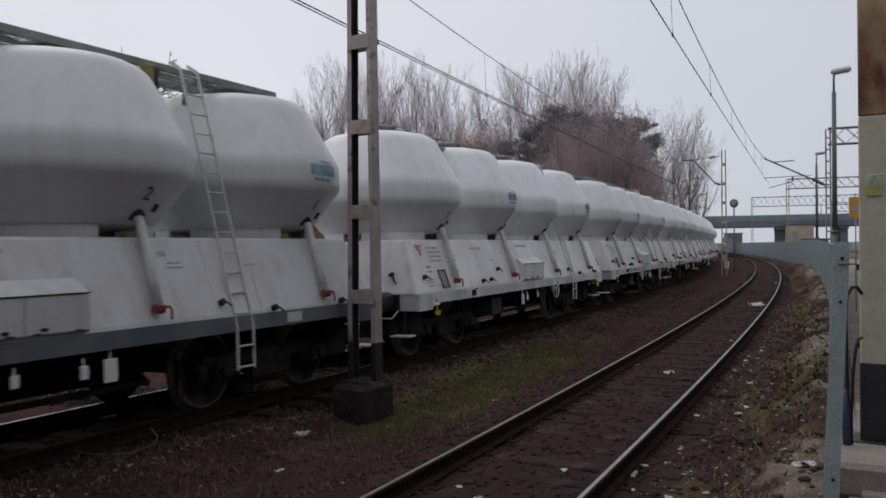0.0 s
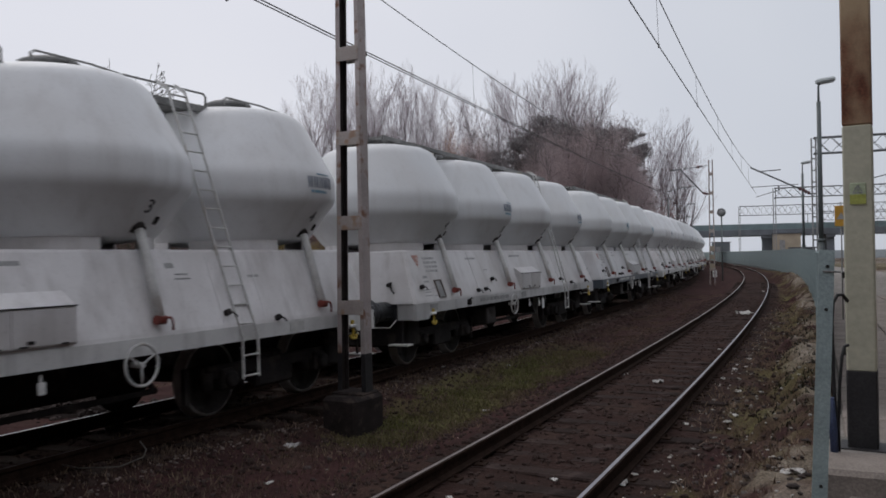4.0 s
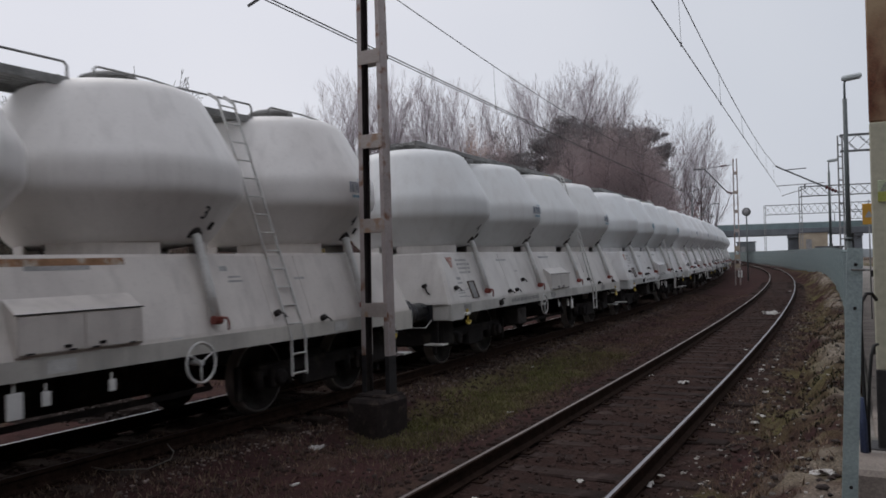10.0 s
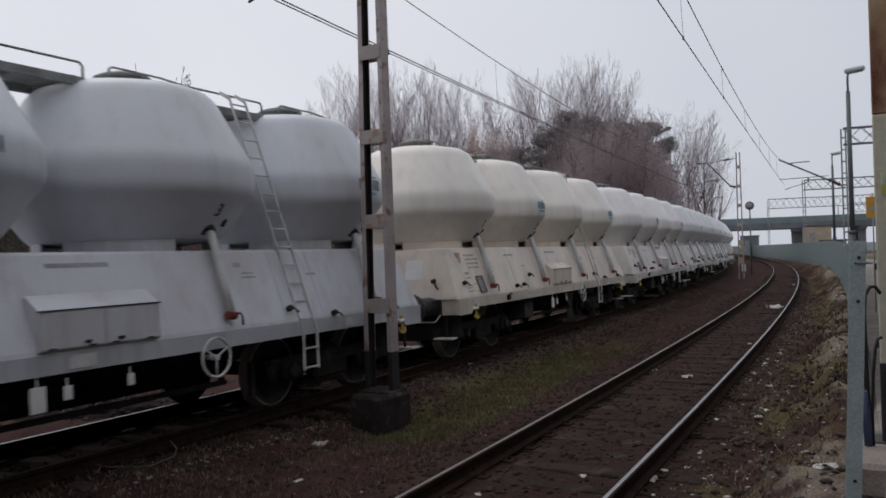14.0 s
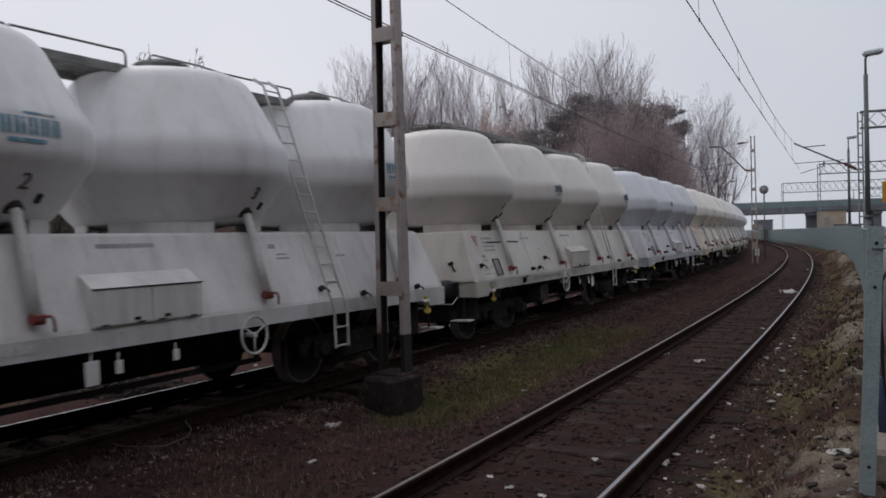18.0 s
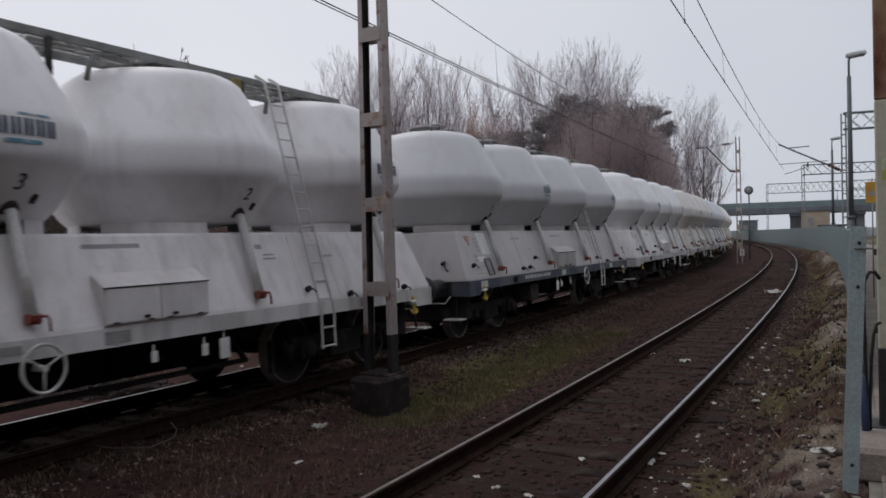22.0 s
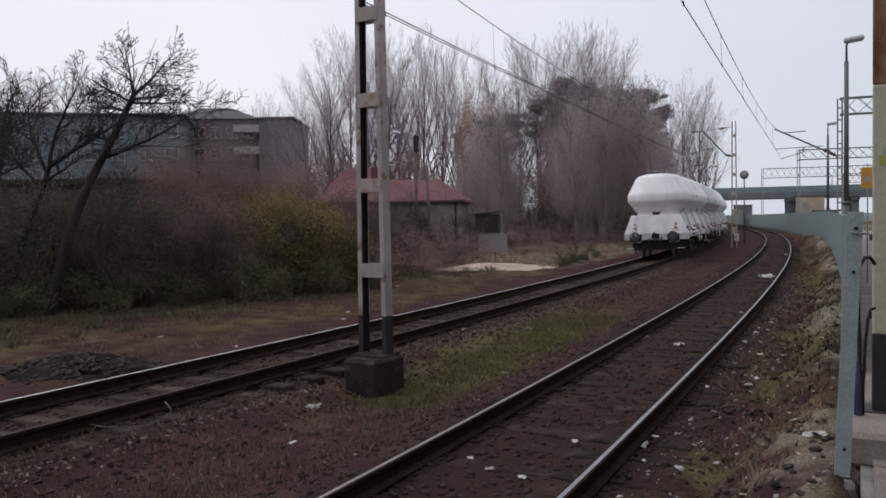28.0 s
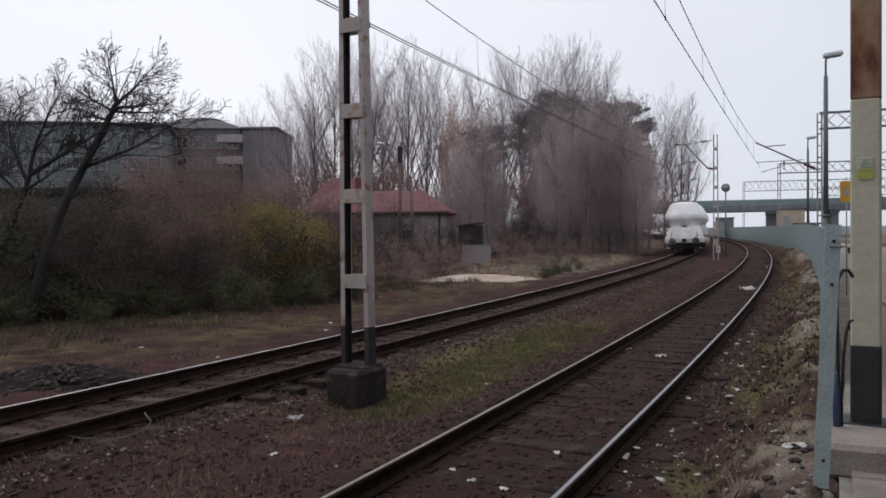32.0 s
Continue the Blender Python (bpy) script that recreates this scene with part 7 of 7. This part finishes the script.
plant_copies("red_bush", (("stem", bb), ("foliage", leaf_mesh("foliage", 77, 14000, 0.036, (1.9, 1.6, 1.9, 2.3), M_LEAFREDNEAR, 90, 0.18))), [(-8.1, 22.2, -0.3, 250, 0.70), (-7.2, 23.9, -0.3, 140, 0.76), (-9.8, 30.2, -0.3, 0, 1.25), (-6.6, 31.6, -0.3, 140, 1.0), (-11.6, 31.0, -0.3, 60, 1.15), (-8.0, 29.4, -0.3, 300, 1.1), (-4.4, 34.0, -0.3, 250, 0.85), (-9.2, 36.0, -0.3, 20, 1.1)], "tall shrub with red-brown leaves", "bush", "red-brown shrubs")
plant_copies("dry_shrub", dry, [(-3.0, 39.6, -0.3, 0, 1.1), (-1.0, 42.4, -0.3, 90, 1.1), (-5.0, 41.8, -0.3, 190, 1.2), (0.5, 46.7, -0.3, 300, 0.9), (5.2, 52.2, -0.3, 30, 0.7), (-6.2, 47.5, -0.3, 40, 1.2), (-3.6, 47.0, -0.3, 160, 1.1), (-8.4, 48.5, -0.3, 280, 1.3), (-1.4, 49.0, -0.3, 220, 1.0), (-5.0, 50.0, -0.3, 70, 1.1), (8.6, 63.8, -0.3, 120, 1.0), (12.0, 66.0, -0.3, 210, 0.9), (5.5, 66.0, -0.3, 250, 1.2), (15.5, 68.2, -0.3, 330, 0.9), (-1.6, 35.2, -0.3, 60, 0.55), (-0.6, 33.6, -0.3, 200, 0.42)], "low dry red-brown shrub", "bush", "low dry shrubs")
plant_copies("red_bush", red, [(-18.5 + i * 2.3, 86 + (i * 31 % 5) * 0.8, -0.3, i * 71, 1.7 + (i * 23 % 7) * 0.08) for i in range(8)], "tall shrub with red-brown leaves", "bush", "red-brown shrubs")
plant_copies("red_bush", red, [(1.0 + i * 1.9, 82 + (i * 37 % 5) * 0.9, -0.3, i * 67, 1.5 + (i * 29 % 7) * 0.07) for i in range(11)], "tall shrub with red-brown leaves", "bush", "red-brown shrubs")

# a plain low box painted in haze colour fills the view under the bridge
haze = thing("backdrop", "plain low box painted haze grey-blue beneath the bridge", "distance", kind="structure")
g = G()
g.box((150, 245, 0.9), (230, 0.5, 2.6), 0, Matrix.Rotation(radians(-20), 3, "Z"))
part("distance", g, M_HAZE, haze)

# far woods close the view at the horizon
far_leaf = leaf_mesh("far_wood", 81, 9000, 0.9, (90, 8, 5.5, 3.0), M_LEAFBROWN, 130, 0.12)
for x, y, turn in ((-90, 190, 20),):
    w = new("far_wood", far_leaf)
    w.matrix_basis = pose(x, y, -0.3, 0, 0, turn)
    tagged(w, "far belt of brown winter woodland", "woodland", kind="stuff")


# ---------------------------------------------------------------- ground cover
def ground_z(x, y):
    return float(height(np.array([x]), np.array([y]))[0])


def tufts(name, seed, count, pick, blade, material, label, wide=1.0):
    """One mesh of thin grass blades."""
    r = np.random.RandomState(seed)
    x, y = pick(r, count)
    z = height(x, y)
    a = r.uniform(0, 2 * math.pi, count)
    h = blade * r.uniform(0.4, 1.3, count)
    w = (0.006 + 0.006 * r.uniform(0, 1, count)) * wide
    lean = r.normal(0, 0.5, (count, 2)) * h[:, None]
    b0 = np.stack([x - np.cos(a) * w, y - np.sin(a) * w, z - 0.01], 1)
    b1 = np.stack([x + np.cos(a) * w, y + np.sin(a) * w, z - 0.01], 1)
    tip = np.stack([x + lean[:, 0], y + lean[:, 1], z + h], 1)
    verts = np.stack([b0, b1, tip], 1).reshape(-1, 3)
    me = bpy.data.meshes.new(name)
    me.from_pydata(verts.tolist(), [], np.arange(3 * count).reshape(count, 3).tolist())
    me.materials.append(material)
    return tagged(new(name, me), label, "grass", kind="stuff")


def strip(tab, s0, s1, o0, o1, power=1.0):
    def pick(r, n):
        s = s0 + (s1 - s0) * r.uniform(0, 1, n) ** power
        c = r.uniform(o0, o1, n // 30 + 1)
        o = np.repeat(c, 30)[:n] + r.normal(0, 0.16, n)
        sc = np.repeat(r.uniform(0, 1, n // 30 + 1), 30)[:n]
        s = s0 + (s1 - s0) * sc ** power + r.normal(0, 0.16, n)
        o = np.clip(o, o0 - 0.2, o1 + 0.2)
        h = np.interp(s, SS, tab[2])
        return np.interp(s, SS, tab[0]) + np.cos(h) * o, np.interp(s, SS, tab[1]) - np.sin(h) * o
    return pick


tufts("moss_grass", 1, 15000, strip(NEAR, 8.6, 18, -3.2, -1.9, 1.1), 0.055, M_GRASS, "low yellow-green grass between the tracks")
tufts("dry_grass", 2, 22000, strip(NEAR, 3, 44, -4.6, -1.5, 1.4), 0.055, M_DRYGRASS, "sparse dry brown grass between the tracks")
tufts("dry_grass", 3, 14000, strip(FAR, 2, 60, -9.0, -2.6, 1.2), 0.09, M_DRYGRASS, "dry brown grass beside the far track")
tufts("tall_grass", 8, 9000, strip(FAR, 34, 78, -13.0, -3.2, 1.0), 0.22, M_TALLGRASS, "tall dead grass before the trees", 2.5)
tufts("hedge_grass", 9, 5000, strip(FAR, 2, 34, -9.5, -5.5, 1.0), 0.22, M_HEDGEGRASS, "rough green grass along the hedge", 1.5)
tufts("hedge_grass", 4, 9000, strip(FAR, 4, 36, -11.5, -7.0, 1.0), 0.16, M_HEDGEGRASS, "rough green grass at the hedge's foot")


M_SAND = mat("pale_building_sand", (0.50, 0.40, 0.34), 0.95, vary=0.25, scale=2, fine=30, bump=0.4, spec=0.05, wear=((0.34, 0.26, 0.21), 0.2, 1.2))
M_ASH = mat("dark_ash", (0.034, 0.026, 0.024), 0.98, vary=0.4, scale=6, fine=40, bump=0.8, spec=0.05)
M_CLOD = mat("dark_earth_clod", (0.060, 0.043, 0.038), 0.95, vary=0.4, scale=9, random=0.4)
M_CHIP2 = mat("dusty_pale_gravel", (0.30, 0.245, 0.225), 0.9, vary=0.3, scale=9, random=0.4, spec=0.1)
M_CHIP = mat("pale_chip", (0.50, 0.47, 0.43), 0.8, vary=0.3, scale=9, random=0.3)


def stones(name, seed, count, pick, size, material, label, flat=0.7, mound=False):
    r = np.random.RandomState(seed)
    x, y = pick(r, count)
    z = height(x, y)
    if mound:
        d2 = ((x + 5.9) / 1.25) ** 2 + ((y - 12.35) / 0.95) ** 2
        z = np.maximum(z, -0.32 + 0.23 * (1 - d2))
    p = (1 + 5 ** 0.5) / 2
    shape = np.array([[-1, p, 0], [1, p, 0], [-1, -p, 0], [1, -p, 0], [0, -1, p], [0, 1, p], [0, -1, -p], [0, 1, -p], [p, 0, -1], [p, 0, 1], [-p, 0, -1], [-p, 0, 1]]) / 1.9
    tri = np.array([[0, 11, 5], [0, 5, 1], [0, 1, 7], [0, 7, 10], [0, 10, 11], [1, 5, 9], [5, 11, 4], [11, 10, 2], [10, 7, 6], [7, 1, 8], [3, 9, 4], [3, 4, 2], [3, 2, 6], [3, 6, 8], [3, 8, 9], [4, 9, 5], [2, 4, 11], [6, 2, 10], [8, 6, 7], [9, 8, 1]])
    k = size * r.uniform(0.3, 1.25, (count, 1, 1)) * r.uniform(0.75, 1.2, (count, 12, 1)) * r.uniform(0.6, 1.2, (count, 1, 3))
    a = r.uniform(0, 2 * math.pi, count)
    rot = np.zeros((count, 3, 3))
    rot[:, 0, 0], rot[:, 0, 1], rot[:, 1, 0], rot[:, 1, 1], rot[:, 2, 2] = np.cos(a), -np.sin(a), np.sin(a), np.cos(a), flat
    v = np.einsum("nij,nkj->nki", rot, shape[None] * k) + np.stack([x, y, z + size * 0.12], 1)[:, None, :]
    me = bpy.data.meshes.new(name)
    f = (np.arange(count)[:, None, None] * 12 + tri[None]).reshape(-1, 3)
    me.from_pydata(v.reshape(-1, 3).tolist(), [], f.tolist())
    me.materials.append(material)
    return tagged(new(name, me), label, "gravel", kind="stuff")


def band(tab, s0, s1, o0, o1, power=1.5):
    def pick(r, n):
        s = s0 + (s1 - s0) * r.uniform(0, 1, n) ** power
        o = r.uniform(o0, o1, n)
        h = np.interp(s, SS, tab[2])
        return np.interp(s, SS, tab[0]) + np.cos(h) * o, np.interp(s, SS, tab[1]) - np.sin(h) * o
    return pick


stones("ballast", 11, 9000, band(NEAR, 2, 40, -1.9, 1.9), 0.035, M_STONE, "scattered dark ballast stones in the near track")
stones("ballast", 12, 9000, band(FAR, -4, 45, -1.9, 2.3), 0.04, M_STONE, "scattered dark ballast stones in the far track")
stones("rubble", 13, 380, band(NEAR, 2, 34, 1.0, 2.42), 0.03, M_CONC, "pale stones and rubble on the sandy bank")
stones("clods", 15, 900, band(NEAR, 2, 30, 1.2, 2.42), 0.042, M_CLOD, "dark earth clods on the bank", 0.5)
stones("clods", 17, 500, band(NEAR, 2, 22, -5.2, -1.6), 0.04, M_CLOD, "dark earth clods between the tracks")
tufts("bank_grass", 5, 4200, strip(NEAR, 2.5, 34, 1.1, 2.35, 1.4), 0.07, M_DRYGRASS, "sparse dry grass on the sandy bank")
stones("chips", 16, 650, band(NEAR, 2, 30, 0.9, 2.42), 0.017, M_CHIP, "small pale chips and scraps on the bank")
stones("shoulder_gravel", 18, 1300, band(FAR, 2, 34, 1.30, 1.58, 1.2), 0.022, M_CHIP2, "pale gravel along the far track's shoulder")
stones("scraps", 19, 230, band(NEAR, 2, 30, 0.85, 2.35), 0.034, M_CHIP, "pale flat scraps and chips beside the near rail", 0.3)
stones("pebbles", 14, 2500, band(NEAR, 2, 30, -5.0, -1.7), 0.02, M_STONE, "small stones between the tracks")

M_WEED = mat("dark_withered_weeds", (0.040, 0.040, 0.026), 0.95, vary=0.3, scale=4, random=0.4, spec=0.05)
M_STALK = mat("tan_stalks", (0.22, 0.165, 0.115), 0.95, vary=0.2, scale=3, random=0.4, spec=0.05)
stones("pale_pebbles", 20, 500, band(NEAR, 2, 26, -5.0, -1.4), 0.017, M_CHIP2, "small pale stones between the tracks")
tufts("dry_stalks", 6, 3800, strip(NEAR, 3, 26, -5.2, -1.6, 1.3), 0.06, M_STALK, "tan dead stalks between the tracks")
tufts("dry_stalks", 7, 250, strip(NEAR, 2.5, 24, 1.0, 2.35, 1.3), 0.075, M_STALK, "tan dead stalks on the bank")
tufts("dark_weeds", 10, 1800, strip(NEAR, 8.5, 26, 1.8, 2.3, 1.1), 0.06, M_WEED, "dark withered weeds along the fence's foot", 1.3)

heap = thing("earth_heap", "low dark heap of ash and earth beside the far track", "heap", at=pose(-5.9, 12.35, -0.32))
r = np.random.RandomState(5)
g = G()
rings, sides = 7, 22
pts = [(0, 0, 0.24)]
for i in range(1, rings + 1):
    for k in range(sides):
        a = 2 * math.pi * k / sides
        d = i / rings
        pts.append((1.25 * d * math.cos(a) * r.uniform(0.92, 1.08), 0.95 * d * math.sin(a) * r.uniform(0.92, 1.08), 0.23 * (1 - d ** 2) * (1 + 0.3 * math.sin(3 * a + 1)) + r.uniform(-0.045, 0.045) - (0.06 if i == rings else 0)))
faces = [(0, 1 + k, 1 + (k + 1) % sides) for k in range(sides)]
for i in range(rings - 1):
    b0, b1 = 1 + i * sides, 1 + (i + 1) * sides
    faces += [(b0 + k, b1 + k, b1 + (k + 1) % sides, b0 + (k + 1) % sides) for k in range(sides)]
g.add(pts, faces, 0, False)
part("mound", g, M_ASH, heap)
stones("heap_clods", 21, 420, lambda q, n: (-5.9 + 0.75 * q.normal(size=n), 12.35 + 0.55 * q.normal(size=n)), 0.06, M_CLOD, "dark clods strewn over and round the ash heap", mound=True)

dune = thing("sand_heap", "flat pale spread of sand beside the far track", "sand", at=pose(1.45, 36.9, -0.31, 0, 0, -30))
g = G()
pts = [(0, 0, 0.26)]
for i in range(1, rings + 1):
    for k in range(sides):
        a = 2 * math.pi * k / sides
        d = i / rings
        edge = 1 + 0.13 * math.sin(2 * a + 0.6) + 0.08 * math.sin(5 * a)
        pts.append((2.7 * d * edge * math.cos(a), 3.2 * d * edge * math.sin(a), 0.26 * (1 - d ** 1.5) + r.uniform(-0.025, 0.025) - (0.06 if i == rings else 0)))
g.add(pts, faces, 0, True)
part("spread", g, M_SAND, dune)

lead = thing("loose_cable", "loose dusty grey cable lying beside the far track's rail", "cable")
g = G()
g.pipe([(-3.91, 8.25, -0.10), (-3.61, 8.15, -0.13), (-3.22, 8.18, -0.13), (-3.08, 8.45, -0.10), (-3.06, 8.48, -0.03), (-3.16, 8.58, 0.03)], 0.007, 6)
part("strand", g, M_CABLE, lead)

M_PAPER = mat("dirty_white_litter", (0.62, 0.60, 0.57), 0.7, vary=0.3, scale=12, random=0.2)
rng = random.Random(77)
LITTER = [(-1.79, 9.77), (-1.71, 8.07), (-5.9, 15.91), (-4.06, 14.59), (-2.07, 26.69), (-2.75, 19.82), (-2.68, 18.57), (3.52, 13.27), (10.27, 27.61), (1.64, 7.49), (2.8, 6.55), (17.15, 43.42), (1.78, 6.74), (5.98, 17.57), (4.49, 12.39), (3.56, 10.23), (2.99, 10.04), (5.28, 14.71), (0.63, 11.65), (0.04, 15.56), (6.07, 16.15), (0.06, 7.18), (0.22, 6.8), (0.47, 6.64), (1.05, 7.69), (3.2, 14.15), (5.56, 14.92), (4.68, 13.56), (3.8, 10.59), (4.82, 12.37), (4.05, 12.99), (-1.16, 19.64), (1.34, 16.31)]
BIG = {0: 0.10, 1: 0.05, 8: 0.26, 9: 0.08, 10: 0.09, 7: 0.09, 14: 0.07, 15: 0.07}
for i, (x, y) in enumerate(LITTER):
    k = BIG.get(i, 0.035 + 0.0012 * math.hypot(x, y))
    n = 5
    g = G()
    pts = []
    for a in range(n + 1):
        for b in range(n + 1):
            pts.append((k * (a / n - 0.5) * 2 * rng.uniform(0.75, 1.1), k * (b / n - 0.5) * 1.3 * rng.uniform(0.75, 1.1), k * rng.uniform(0.0, 0.55)))
    low = [(p[0], p[1], p[2] - 0.006) for p in pts]
    faces = [(a * (n + 1) + b, (a + 1) * (n + 1) + b, (a + 1) * (n + 1) + b + 1, a * (n + 1) + b + 1) for a in range(n) for b in range(n)]
    m = len(pts)
    g.add(pts + low, faces + [tuple(m + q for q in reversed(fc)) for fc in faces])
    ob = new("paper_litter", g.mesh("paper_litter", M_PAPER))
    ob.matrix_basis = pose(x, y, ground_z(x, y), 0, 0, rng.uniform(0, 360))
    tagged(ob, "crumpled dirty white scrap of litter on the ground", "litter", "scraps of litter")


# ---------------------------------------------------------------- what moves
def motions():
    times = [i * 0.5 for i in range(65)]
    for k, wagon in enumerate(TRAIN):
        walk(wagon, [(t, wagon_pose(TAIL0 + SPEED * t + (TAILS[k] if k < 12 else k * LENGTH) + LENGTH / 2)) for t in times])
    turn = -math.degrees(SPEED / WHEEL)
    for wagon in TRAIN[:14]:
        for o in wagon.children_recursive:
            if o.name.startswith("wheelset"):
                y = o.location.y
                walk(o, [(i / 10, pose(0, y, WHEEL, turn * i / 10)) for i in range(321)])


motions()
